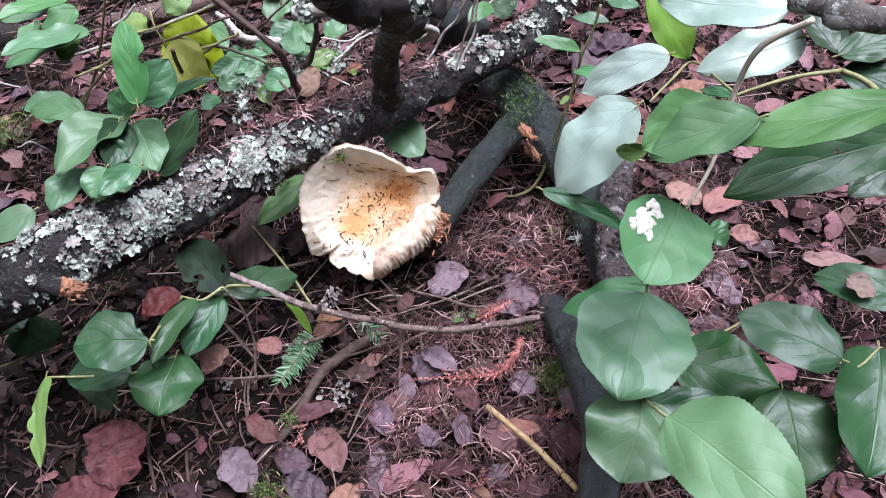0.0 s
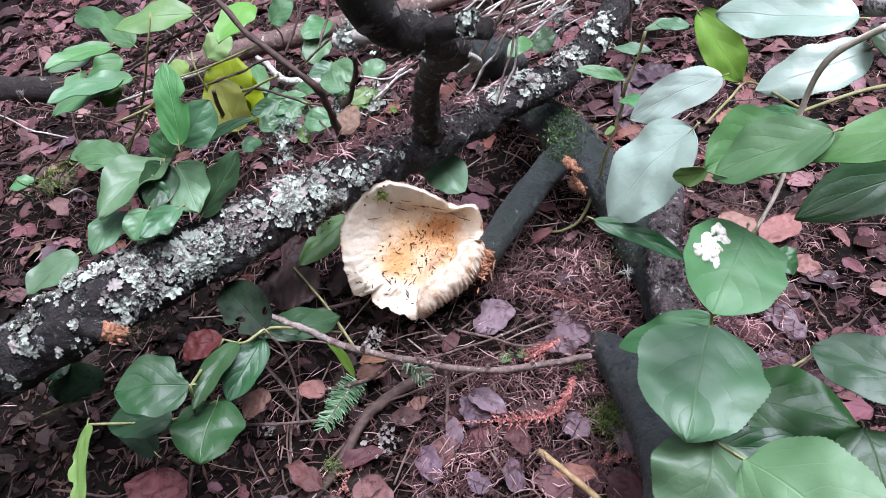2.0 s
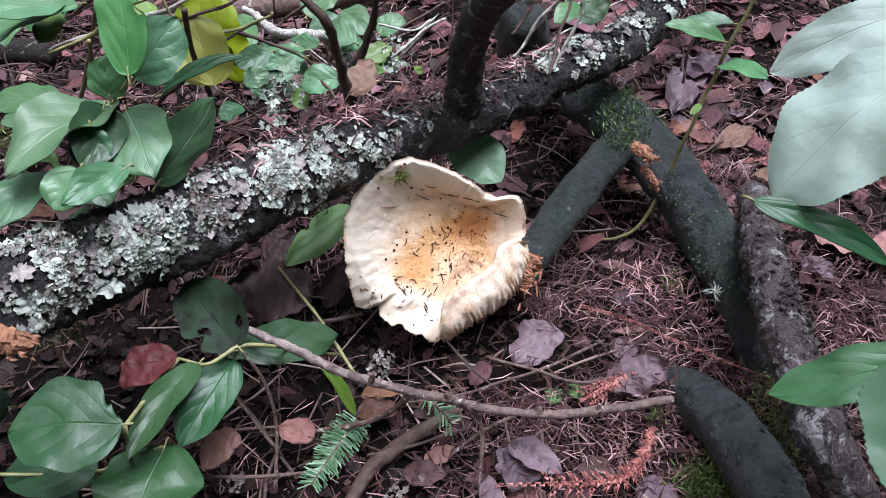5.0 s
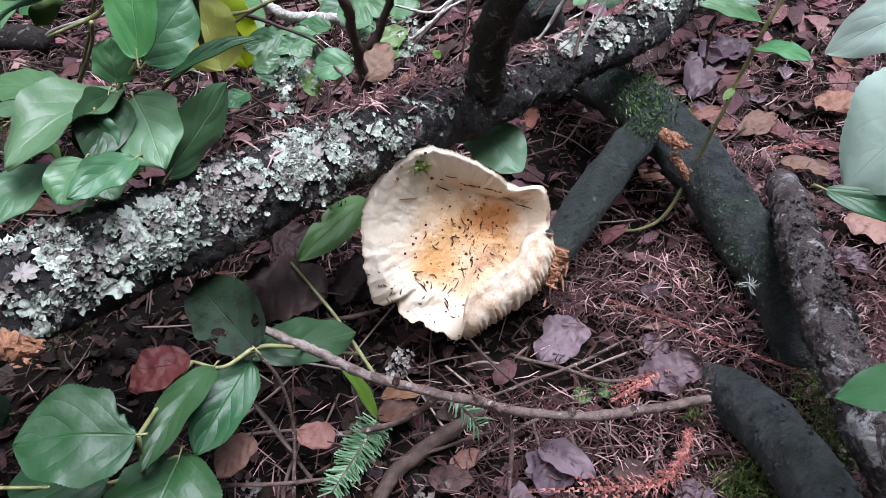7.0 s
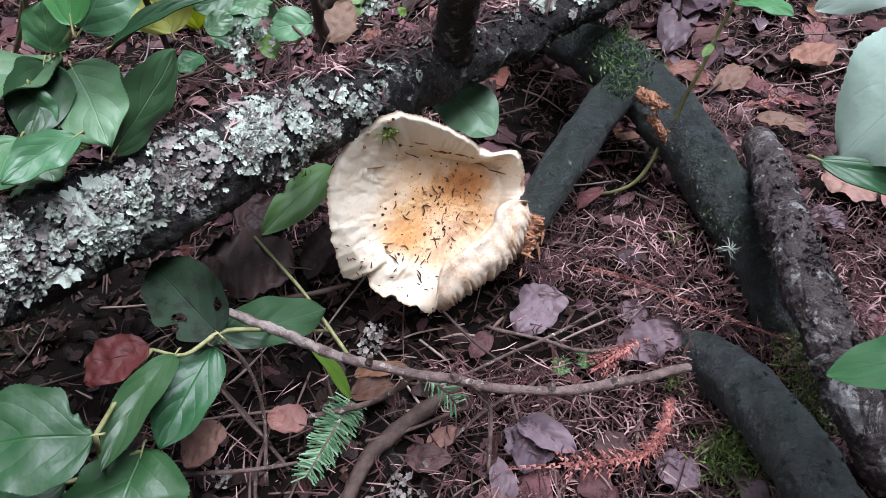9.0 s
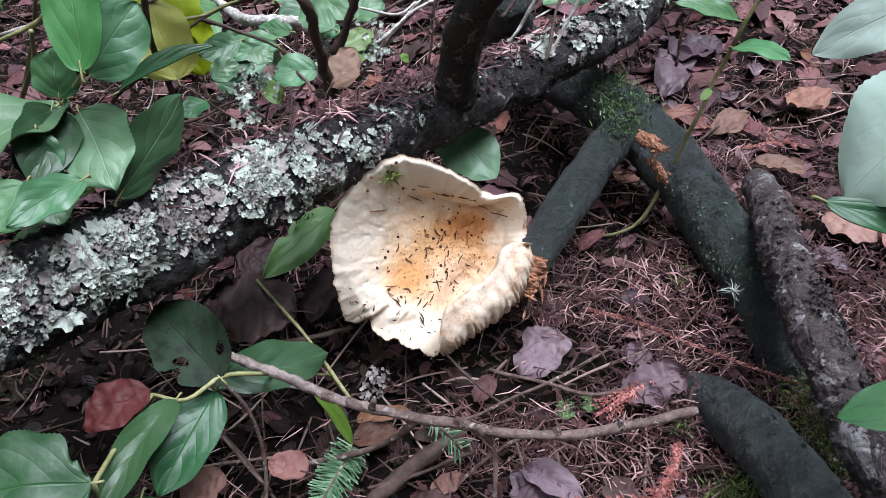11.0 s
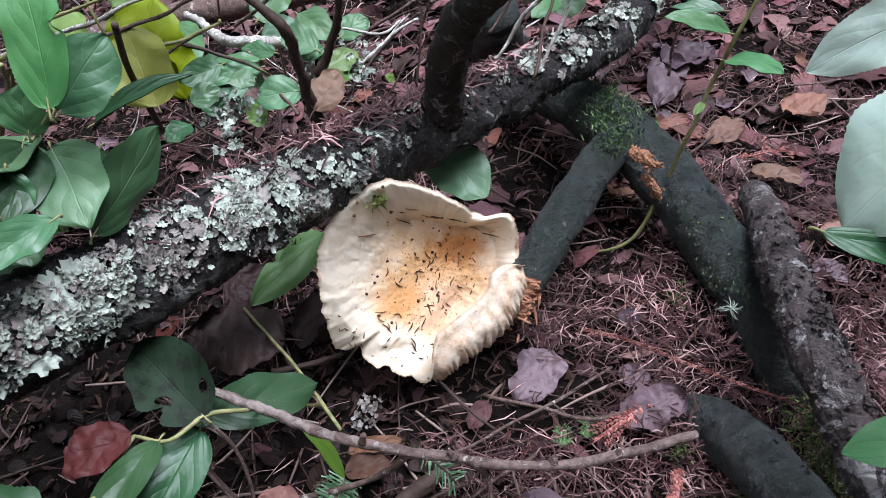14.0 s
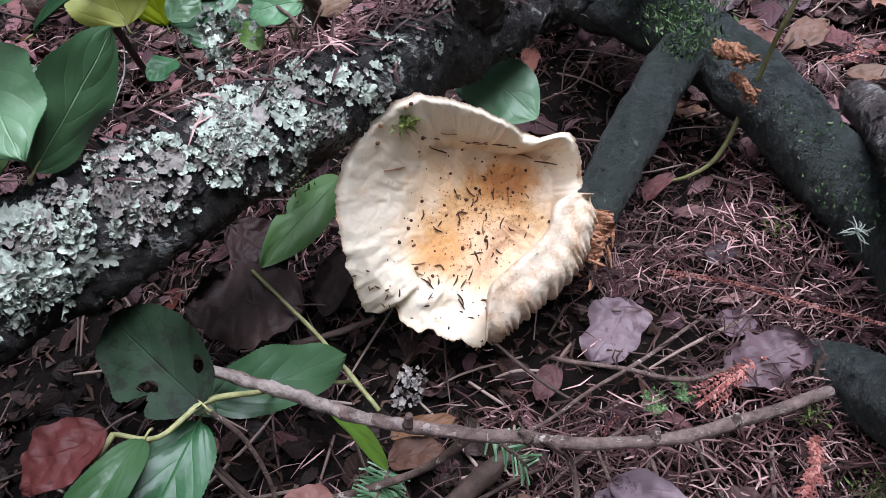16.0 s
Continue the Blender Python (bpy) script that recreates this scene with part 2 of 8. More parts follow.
def mushroom_material():
    g = Graph("mushroom_flesh", 0.60, 0.35)
    xyz = g.split(g.coords("Object"))
    uv = g.split(g.put("ShaderNodeUVMap", uv_map="uv").outputs[0])
    warm, fine = g.noise(34.0, 5.0, 0.65), g.noise(120.0, 6.0, 0.7)

    def spot(x, y, wide, high, ragged=1.0):
        """0 in the middle of a stain, 1 at its ragged border."""
        dx, dy = g.calc("DIVIDE", g.calc("SUBTRACT", xyz[0], x), wide), g.calc("DIVIDE", g.calc("SUBTRACT", xyz[1], y), high)
        d = g.calc("SQRT", g.calc("ADD", g.calc("MULTIPLY", dx, dx), g.calc("MULTIPLY", dy, dy)))
        return g.calc("ADD", d, g.calc("ADD", g.calc("MULTIPLY_ADD", warm, ragged, -0.5 * ragged), g.calc("MULTIPLY_ADD", fine, 0.5 * ragged, -0.25 * ragged)))

    cream, tan = (0.69, 0.615, 0.490), (0.60, 0.365, 0.170)
    col = g.mix(g.ramp(spot(0.012, -0.006, 0.058, 0.046), (0.50, 1.0), (1.0, 0.0)), cream, tan)
    col = g.mix(g.ramp(spot(0.020, -0.023, 0.030, 0.020), (0.4, 0.7), (1.0, 0.0)), col, (0.70, 0.49, 0.34))
    col = g.mix(g.ramp(spot(-0.012, -0.018, 0.022, 0.013), (0.4, 0.85), (1.0, 0.0)), col, (0.52, 0.26, 0.085))
    col = g.mix(g.ramp(spot(0.032, 0.014, 0.030, 0.017), (0.45, 0.95), (1.05, 0.0)), col, (0.47, 0.215, 0.065))
    col = g.mix(g.ramp(spot(0.034, 0.012, 0.014, 0.009), (0.3, 0.85), (1.0, 0.0)), col, (0.34, 0.13, 0.035))
    col = g.mix(g.ramp(spot(-0.018, -0.050, 0.026, 0.016), (0.4, 0.8), (1.0, 0.0)), col, (0.69, 0.615, 0.505))
    high = g.ramp(g.calc("ADD", uv[0], g.calc("MULTIPLY_ADD", fine, 0.16, -0.08)), (0.12, 0.0), (0.55, 0.85))
    col = g.mix(high, col, cream)
    col = g.mix(g.ramp(g.noise(95.0, 6.0, 0.7), (0.52, 0.0), (0.76, 0.35)), col, (0.66, 0.44, 0.24))
    edge = g.calc("ADD", uv[1], g.calc("MULTIPLY_ADD", fine, 0.07, -0.035))
    col = g.mix(g.ramp(edge, (0.972, 0.0), (0.999, 0.75)), col, (0.36, 0.24, 0.14))
    stain = g.ramp(g.noise(230.0, 7.0, 0.75), (0.62, 0.0), (0.69, 0.7))
    col = g.mix(stain, col, (0.34, 0.19, 0.09))
    near = g.ramp(spot(0.018, -0.004, 0.050, 0.040), (0.3, 0.95), (1.0, 0.0))
    smear = g.ramp(g.noise(270.0, 8.0, 0.8, distortion=1.8), (0.545, 0.0), (0.60, 1.0))
    col = g.mix(g.calc("MULTIPLY", smear, near), col, (0.24, 0.11, 0.05))
    h = g.calc("ADD", g.noise(320.0, 5.0, 0.7), g.calc("MULTIPLY", g.noise(60.0, 4.0), 1.3))
    mat = g.finish(col, h, 0.40, 0.0014)
    g.bsdf.inputs["Subsurface Weight"].default_value = 0.10
    g.bsdf.inputs["Subsurface Radius"].default_value = (0.004, 0.003, 0.002)
    return mat


def rib_material():
    g = Graph("mushroom_rim", 0.65, 0.3)
    c = g.ramp(g.noise(110.0, 6.0, 0.7), (0.30, (0.36, 0.22, 0.12)), (0.44, (0.58, 0.43, 0.30)), (0.60, (0.70, 0.60, 0.47)))
    c = g.mix(g.ramp(g.noise(260.0, 6.0, 0.7), (0.62, 0.0), (0.68, 0.7)), c, (0.20, 0.11, 0.06))
    return g.finish(c, g.noise(260.0, 6.0, 0.7), 0.6, 0.002)


M_SOIL = soil_material()
M_NEEDLE = needle_material("dry_needles", (0.018, 0.008, 0.009), (0.128, 0.060, 0.059), (0.62, 0.405, 0.385), 0.85)
M_NEEDLE_DARK = needle_material("dark_bits", (0.020, 0.012, 0.010), (0.055, 0.030, 0.022), (0.10, 0.055, 0.040))
M_CAP_DIRT = needle_material("cap_dirt", (0.024, 0.013, 0.009), (0.095, 0.045, 0.025), (0.36, 0.20, 0.10))
M_CEDAR = needle_material("red_cedar_scales", (0.090, 0.030, 0.026), (0.215, 0.084, 0.072), (0.36, 0.180, 0.150))
M_CEDAR_CORAL = needle_material("coral_cedar_scales", (0.150, 0.050, 0.044), (0.310, 0.118, 0.100), (0.48, 0.235, 0.200))
M_FIR = needle_material("fir_green", (0.050, 0.110, 0.050), (0.115, 0.210, 0.110), (0.24, 0.35, 0.23))
M_TWIG_LITTER = needle_material("twig_bits", (0.036, 0.024, 0.020), (0.150, 0.100, 0.084), (0.36, 0.280, 0.235))
M_MOSS_YELLOW = needle_material("moss_yellow", (0.09, 0.12, 0.03), (0.19, 0.23, 0.06), (0.32, 0.34, 0.12))
M_MOSS = needle_material("moss_green", (0.020, 0.042, 0.016), (0.062, 0.112, 0.042), (0.155, 0.215, 0.095))
M_SPRIG = needle_material("fresh_sprig_green", (0.036, 0.078, 0.026), (0.090, 0.160, 0.058), (0.20, 0.29, 0.13))
M_MOSS_TUFT = needle_material("moss_tuft_green", (0.036, 0.058, 0.016), (0.105, 0.150, 0.042), (0.22, 0.27, 0.09))
M_BARK = bark_material("black_bark", (0.008, 0.007, 0.007), (0.036, 0.031, 0.030), (0.31, 0.32, 0.30), 0.565, 1.0, 0.7, 0.0, 0.56, 0.1, 70.0, 0.006, 0.575)
M_BARK_UP = bark_material("branch_bark", (0.010, 0.008, 0.007), (0.040, 0.033, 0.028), (0.27, 0.26, 0.235), 0.575, 1.0, 0.7, 0.0, 0.56, 0.0, 70.0, 0.006, 0.60)
M_ROOT = bark_material("wet_root_bark", (0.008, 0.010, 0.010), (0.040, 0.048, 0.048), (0.25, 0.28, 0.27), 0.66, 1.6, 0.50, 0.25, 0.54, 0.0, 48.0, 0.0066, 0.61, 0.48, 7.0, 0.55)
M_ROOT_GREY = bark_material("grey_brown_bark", (0.024, 0.018, 0.018), (0.140, 0.112, 0.108), (0.41, 0.39, 0.38), 0.550, 1.0, 0.60, 0.0, 0.56, 0.25, 60.0, 0.0075, 0.60)
M_TWIG = bark_material("twig_bark", (0.040, 0.024, 0.020), (0.175, 0.118, 0.100), (0.44, 0.39, 0.35), 0.58, 2.2, depth=0.0014)
M_STRAW = bark_material("straw_stalk", (0.24, 0.16, 0.07), (0.48, 0.36, 0.18), (0.30, 0.18, 0.10), 0.62, 2.0, 0.55, depth=0.0005)
M_TWIG_WORN = bark_material("worn_twig_bark", (0.055, 0.036, 0.031), (0.235, 0.170, 0.150), (0.42, 0.36, 0.33), 0.58, 2.2, depth=0.0016)
M_TWIG_GREY = bark_material("grey_speckled_bark", (0.10, 0.075, 0.065), (0.36, 0.30, 0.27), (0.07, 0.05, 0.045), 0.60, 2.4, depth=0.0016, speck=0.60)
M_BARK_LICHEN = bark_material("lichened_bark", (0.05, 0.045, 0.04), (0.17, 0.15, 0.13), (0.46, 0.46, 0.43), 0.50, 1.2, 0.75, depth=0.003, speck=0.56)
M_TWIG_DARK = bark_material("dark_twig_bark", (0.028, 0.018, 0.014), (0.085, 0.055, 0.045), (0.20, 0.16, 0.14), 0.66, 2.0, depth=0.0007)
M_TWIG_PALE = bark_material("pale_twig_bark", (0.20, 0.18, 0.15), (0.50, 0.48, 0.44), (0.68, 0.68, 0.63), 0.52, 2.0, depth=0.0007)
M_STEM = bark_material("salal_stem", (0.13, 0.14, 0.050), (0.29, 0.28, 0.130), (0.22, 0.12, 0.07), 0.62, 2.0, 0.5, depth=0.00035)
M_STEM_PINK = bark_material("salal_stem_woody", (0.46, 0.40, 0.32), (0.66, 0.58, 0.48), (0.46, 0.36, 0.28), 0.62, 2.0, 0.55, depth=0.00035)
M_LICHEN = lichen_material("grey_green_lichen", (0.20, 0.225, 0.19), (0.45, 0.50, 0.43), (0.11, 0.115, 0.095))
M_LICHEN_OLD = lichen_material("browning_lichen", (0.13, 0.115, 0.105), (0.30, 0.275, 0.255), (0.065, 0.05, 0.045))
M_WOOD = wood_material("raw_orange_wood", (0.12, 0.045, 0.025), (0.50, 0.255, 0.145))
M_CAP = mushroom_material()
M_RIM = rib_material()
M_WHITE = lichen_material("white_dropping", (0.62, 0.60, 0.52), (0.76, 0.75, 0.68), (0.48, 0.45, 0.36))


# ---- mesh helpers ----
rng = np.random.default_rng(7)


def mesh(name, verts, faces, material, smooth=True, uvs=None, second=None, second_from=0):
    me = bpy.data.meshes.new(name)
    me.from_pydata([tuple(map(float, v)) for v in verts], [], faces)
    me.materials.append(material)
    if second is not None:
        me.materials.append(second)
        me.polygons.foreach_set("material_index", [int(i >= second_from) for i in range(len(faces))])
    me.polygons.foreach_set("use_smooth", [smooth] * len(me.polygons))
    if uvs is not None:
        layer = me.uv_layers.new(name="uv")
        idx = np.empty(len(me.loops), dtype=np.int32)
        me.loops.foreach_get("vertex_index", idx)
        layer.data.foreach_set("uv", np.asarray(uvs, dtype=np.float32)[idx].ravel())
    me.update()
    return me


def part(name, me, parent, label="", kind=""):
    ob = new(name, me)
    ob.parent = parent
    return tagged(ob, label, kind=kind)


def thing(name, place, label, category, group="", kind=""):
    ob = new(name)
    ob.location = place
    ob.empty_display_size = 0.01
    bpy.context.view_layer.update()
    return tagged(ob, label, category, group, kind)


def under(ob, me_parts):
    """Parts given in world metres, set under a thing that stands at its own base."""
    for o in me_parts:
        o.matrix_parent_inverse = Matrix.Translation(-ob.location)


def line(points, n):
    """A smooth line through a few points (Catmull-Rom)."""
    p = np.asarray(points, float)
    if len(p) == 2:
        return p[0] + (p[1] - p[0]) * np.linspace(0, 1, n)[:, None]
    q = np.vstack([2 * p[0] - p[1], p, 2 * p[-1] - p[-2]])
    out = []
    for s in np.linspace(0, len(p) - 1, n):
        i = min(int(s), len(p) - 2)
        t = s - i
        a, b, c, d = q[i:i + 4]
        out.append(0.5 * (2 * b + (c - a) * t + (2 * a - 5 * b + 4 * c - d) * t * t + (3 * b - a - 3 * c + d) * t ** 3))
    return np.array(out)


def unit(v):
    v = np.asarray(v, float)
    return v / (np.linalg.norm(v) + 1e-12)


def rough3(p, scale):
    return noise.noise(Vector((p[0] * scale, p[1] * scale, p[2] * scale)))


def tube(points, radii, rings=24, sides=10, lump=0.12, scale=60.0, fine=0.0, wander=0.0, seed=0.0, grit=0.0):
    """A limb with a tapering, uneven round section, closed at both ends."""
    c = line(points, rings)
    r = np.interp(np.linspace(0, 1, rings), np.linspace(0, 1, len(radii)), radii)
    if wander:
        for i in range(1, rings - 1):
            w = Vector(c[i]) * 35.0 + Vector((seed, 3.1, 0))
            c[i] += np.array(noise.noise_vector(w)) * wander
    verts, faces = [], []
    tang = np.gradient(c, axis=0)
    up = unit(np.cross(tang[0], (0.31, 0.17, 0.93)))
    for i in range(rings):
        t = unit(tang[i])
        up = unit(up - t * (up @ t))
        side = np.cross(t, up)
        for k in range(sides):
            a = 2 * math.pi * k / sides
            d = up * math.cos(a) + side * math.sin(a)
            q = c[i] + d * r[i]
            f = 1 + lump * rough3(q + seed, scale) + (fine * rough3(q + seed, scale * 4.3) if fine else 0)
            if grit:
                f += grit * (abs(rough3(q, 260.0)) + 0.6 * abs(rough3(q, 620.0)) - 0.3)
            verts.append(c[i] + d * r[i] * f)
    for i in range(rings - 1):
        for k in range(sides):
            k2 = (k + 1) % sides
            faces.append((i * sides + k, i * sides + k2, (i + 1) * sides + k2, (i + 1) * sides + k))
    faces.append(tuple(reversed(range(sides))))
    faces.append(tuple((rings - 1) * sides + k for k in range(sides)))
    return verts, faces


def add(bag, item):
    v, f = bag
    n = len(v)
    v.extend(item[0])
    f.extend(tuple(i + n for i in face) for face in item[1])


def leaf(base, tip, width, normal=(0.0, -0.35, 1.0), fold=0.15, arch=0.06, wave=0.15, twist=0.0, bites=(), ragged=0.0,
         seed=0, n=56, m=12, blunt=0.48, point=0.60, thick=0.0005, curl=0.0, crumple=0.0, holes=(), teeth=0.013):
    """A leaf blade: rounded base, pointed tip, folded on its midrib, veined, with a toothed and uneven edge."""
    r = np.random.default_rng(seed + 11)
    b, t = np.asarray(base, float), np.asarray(tip, float)
    ax = t - b
    length = np.linalg.norm(ax)
    ax = ax / length
    nn = unit(np.asarray(normal, float) - ax * (np.asarray(normal, float) @ ax))
    sd = np.cross(ax, nn)
    if twist:
        a = radians(twist)
        nn, sd = nn * math.cos(a) + sd * math.sin(a), sd * math.cos(a) - nn * math.sin(a)
    s = np.linspace(0.0, 1.0, n + 1)
    peak = blunt / (blunt + point)
    shape = np.clip(s, 0.0005, 1) ** blunt * np.clip(1 - s, 0.0002, 1) ** point / (peak ** blunt * (1 - peak) ** point)
    shape = shape * (1 - 0.42 * np.clip((s - 0.78) / 0.22, 0, 1) ** 2)
    uneven = (r.uniform(0.86, 1.0), r.uniform(0.86, 1.0))
    ph = r.uniform(0, 6.28, 4)
    cup, bow = r.uniform(-0.14, 0.08), r.uniform(0.02, 0.07)
    z0 = seed * 0.37
    top, uvs, gone = [], [], []
    for i in range(n + 1):
        for j in range(m + 1):
            si, u, inside = s[i], -1 + 2 * j / m, 0
            for k, (hs, hu, size) in enumerate(holes):
                wide = width / 2 * max(0.2, np.interp(hs, s, shape))
                dx, dy = (si - hs) * length, (u - hu) * wide
                d, edge = math.hypot(dx, dy), size * (1 + 0.3 * noise.noise(Vector((math.atan2(dy, dx), k, z0))))
                if d < edge * 1.5 and abs(u) < 0.99:
                    inside = k + 1
                    if d > 0.2 * edge:
                        si, u = hs + dx / d * edge / length, hu + dy / d * edge / wide
            gone.append(inside)
            broad = float(np.interp(si, s, shape))
            mid = b + ax * length * si + nn * length * arch * 4 * si * (1 - si) - nn * length * curl * si * si
            mid = mid + sd * length * bow * (math.sin(2.6 * si + ph[3]) - math.sin(ph[3]) * (1 - si) - math.sin(2.6 + ph[3]) * si)
            h = width / 2 * broad * uneven[0 if u < 0 else 1]
            h *= 1 + (0.13 + 1.0 * crumple) * u * u * noise.noise(Vector((4.2 * si, 3.0 * (u > 0), z0 + 4)))
            if abs(u) > 0.99:
                h *= 1 + teeth * (1 if i % 2 else -1) + ragged * r.uniform(-1, 0.3)
            for bs, side, depth, size in bites:
                if side * u > 0:
                    h *= 1 - depth * math.exp(-((si - bs) / size) ** 2) * abs(u) * (0.8 + 0.4 * r.random())
            q = mid + sd * u * h
            q = q + nn * (fold * abs(u) ** 1.2 * h + cup * u * u * h + wave * width * 0.42 * u * u * (math.sin(7.5 * si + ph[0 if u < 0 else 1]) + 0.5 * math.sin(17.0 * si + ph[1 if u < 0 else 2])) * broad)
            q = q + nn * wave * width * 0.20 * math.sin(4.1 * si + 2.3 * u + ph[2])
            side_vein = (4.2 * (si - 0.50 * abs(u) ** 1.25) + 0.37 * (u > 0) + 0.10 * math.sin(5 * si + ph[1])) % 1.0 - 0.5
            vein = math.exp(-(side_vein / 0.13) ** 2) * min(1.0, 4 * abs(u)) * (1 - abs(u) ** 4) + 0.45 * math.exp(-(u / 0.07) ** 2)
            lump = noise.noise(Vector((u * 1.7 + seed, si * 3.4, z0)))
            q = q - nn * width * broad * (0.0055 * vein - 0.045 * lump)
            if crumple:
                w = Vector((u * width * 75, si * length * 110, z0))
                q = q + nn * width * crumple * (1.0 * abs(noise.noise(w)) + 0.5 * abs(noise.noise(w * 2.3)) - 0.3)
                q = q + sd * width * 0.10 * u * noise.noise(w * 0.6 + Vector((7, 0, 0)))
            top.append(q)
            uvs.append((u * 0.5 + 0.5, si))
    count = len(top)
    low = [q - nn * thick for q in top]
    f = []
    w = m + 1
    for i in range(n):
        for j in range(m):
            a = i * w + j
            if gone[a] and gone[a + 1] and gone[a + w] and gone[a + w + 1]:
                continue
            f.append((a, a + 1, a + w + 1, a + w))
            f.append((count + a, count + a + w, count + a + w + 1, count + a + 1))
    rim = [i * w for i in range(n + 1)] + [n * w + j for j in range(1, w)] + [i * w + m for i in range(n - 1, -1, -1)] + [j for j in range(m - 1, 0, -1)]
    edge = [top[a] for a in rim] + [low[a] for a in rim]
    k = len(rim)
    for a in range(k):
        c = (a + 1) % k
        f.append((2 * count + a, 2 * count + c, 2 * count + k + c, 2 * count + k + a))
    return top + low + edge, f, uvs + uvs + [uvs[a] for a in rim] * 2


def shrub(name, place, label, category="shrub", group=""):
    return thing(name, place, label, category, group)


def grow(ob, rows, seed0):
    """Leaves of one plant: base, tip, width, material, then optional settings."""
    for k, (b, t, w, mat, opt) in enumerate(rows):
        w *= 1.06
        o = dict(seed=seed0 + k)
        o.update(opt)
        lab = o.pop("label", "")
        v, f, uv = leaf(b, t, w, **o)
        lf = part("leaf", mesh("leaf", v, f, mat, True, uv), ob, lab)
        under(ob, [lf])
        b, ax = np.asarray(b, float), unit(np.subtract(t, b))
        ln = np.linalg.norm(np.subtract(t, b))
        if ln > 0.02:
            sv, sf = tube([b + ax * 0.10 * ln, b - ax * 0.003, b - ax * 0.07 * ln + (0.0, 0.001, -0.0015)], [0.0003, 0.0006, 0.0008], rings=8, sides=6, lump=0.15)
            part("stalk", mesh("stalk", sv, sf, M_STEM), lf)


def limb(ob, name, points, radii, mat, label="", **kw):
    v, f = tube(points, radii, **kw)
    o = part(name, mesh(name, v, f, mat), ob, label)
    under(ob, [o])
    return o


def stick(name, points, radii, mat, label, category="twig", group="", **kw):
    v, f = tube(points, radii, **kw)
    me = mesh(name, v, f, mat)
    ob = new(name, me)
    return tagged(ob, label, category, group)


# ---- ground ----
def ground_height(x, y):
    h = 0.010 * noise.noise(Vector((x * 5.0, y * 5.0, 0.3))) + 0.005 * noise.noise(Vector((x * 19.0, y * 19.0, 1.7)))
    h += 0.05 * max(0.0, min(1.0, (-x - 0.15) / 0.45)) * max(0.0, min(1.0, (y - 0.45) / 0.35))
    return h - 0.004


def build_ground():
    inner = np.linspace(0, 1, 231)
    xs = np.concatenate([[-60, -20, -6, -2.6], -1.4 + 2.8 * inner, [2.6, 6, 20, 60]])
    ys = np.concatenate([[-60, -20, -6, -1.6], -0.5 + 2.8 * inner, [3.2, 6, 20, 60]])
    verts = []
    for y in ys:
        for x in xs:
            near = abs(x) < 1.5 and -0.6 < y < 2.4
            h = ground_height(x, y)
            if near:
                h += 0.0045 * noise.noise(Vector((x * 60, y * 60, 4.0))) + 0.0025 * noise.noise(Vector((x * 170, y * 170, 9.0)))
            verts.append((x, y, h))
    w = len(xs)
    faces = [(j * w + i, j * w + i + 1, (j + 1) * w + i + 1, (j + 1) * w + i) for j in range(len(ys) - 1) for i in range(w - 1)]
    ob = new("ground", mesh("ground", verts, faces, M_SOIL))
    return tagged(ob, "dark damp forest soil with rotting needles", "ground", kind="structure")


build_ground()


def build_skylight_screen():
    """Unseen dark wood-coloured ring, added all round to keep out low skylight."""
    g = Graph("skylight_screen_dark", 0.9, 0.1)
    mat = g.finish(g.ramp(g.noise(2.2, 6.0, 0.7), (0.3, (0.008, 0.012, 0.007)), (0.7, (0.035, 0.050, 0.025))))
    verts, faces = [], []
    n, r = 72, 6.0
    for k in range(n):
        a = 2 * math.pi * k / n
        # taller behind the viewpoint, so less skylight falls from there
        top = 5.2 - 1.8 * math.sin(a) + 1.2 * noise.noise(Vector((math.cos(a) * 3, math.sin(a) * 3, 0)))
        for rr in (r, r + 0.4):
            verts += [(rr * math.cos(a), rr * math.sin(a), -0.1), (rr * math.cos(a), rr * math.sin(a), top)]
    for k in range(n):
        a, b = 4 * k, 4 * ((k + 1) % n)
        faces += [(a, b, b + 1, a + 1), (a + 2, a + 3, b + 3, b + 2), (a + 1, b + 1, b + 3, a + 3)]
    tagged(new("backdrop", mesh("backdrop", verts, faces, mat)), "unseen dark ring added all round to block low skylight", "woods", kind="structure")


build_skylight_screen()


def flakes(points, radii, count, size, r, low=-0.4):
    """Loose bark scales standing a little off a limb."""
    c = line(points, 200)
    rad = np.interp(np.linspace(0, 1, 200), np.linspace(0, 1, len(radii)), radii)
    t = np.gradient(c, axis=0)
    bag = ([], [])
    for k in range(count):
        i = int(r.integers(4, 196))
        d = r.normal(size=3)
        d = unit(d - unit(t[i]) * (d @ unit(t[i])))
        if d[2] < low:
            continue
        add(bag, lobe(c[i] + d * rad[i] * r.uniform(0.93, 1.02), d + r.normal(0, 0.45, 3), size * r.uniform(0.4, 1.3), r))
    return bag


# ---- fallen limb with lichen ----
LOG = [(-0.95, 0.02, 0.02), (-0.4266, 0.3815, 0.1200), (-0.2796, 0.4372, 0.1660), (-0.2437, 0.4680, 0.1650), (-0.1912, 0.5119, 0.1580), (-0.1308, 0.5669, 0.1520),
       (-0.0646, 0.6225, 0.1420), (0.0065, 0.6747, 0.1340), (0.0845, 0.7315, 0.1320), (0.1548, 0.7938, 0.1300), (0.3341, 1.0403, 0.1300), (0.75, 1.25, 0.06), (1.05, 1.45, 0.012)]
LOG_R = [0.022, 0.026, 0.0265, 0.026, 0.0255, 0.025, 0.023, 0.021, 0.019, 0.018, 0.018, 0.016, 0.013]


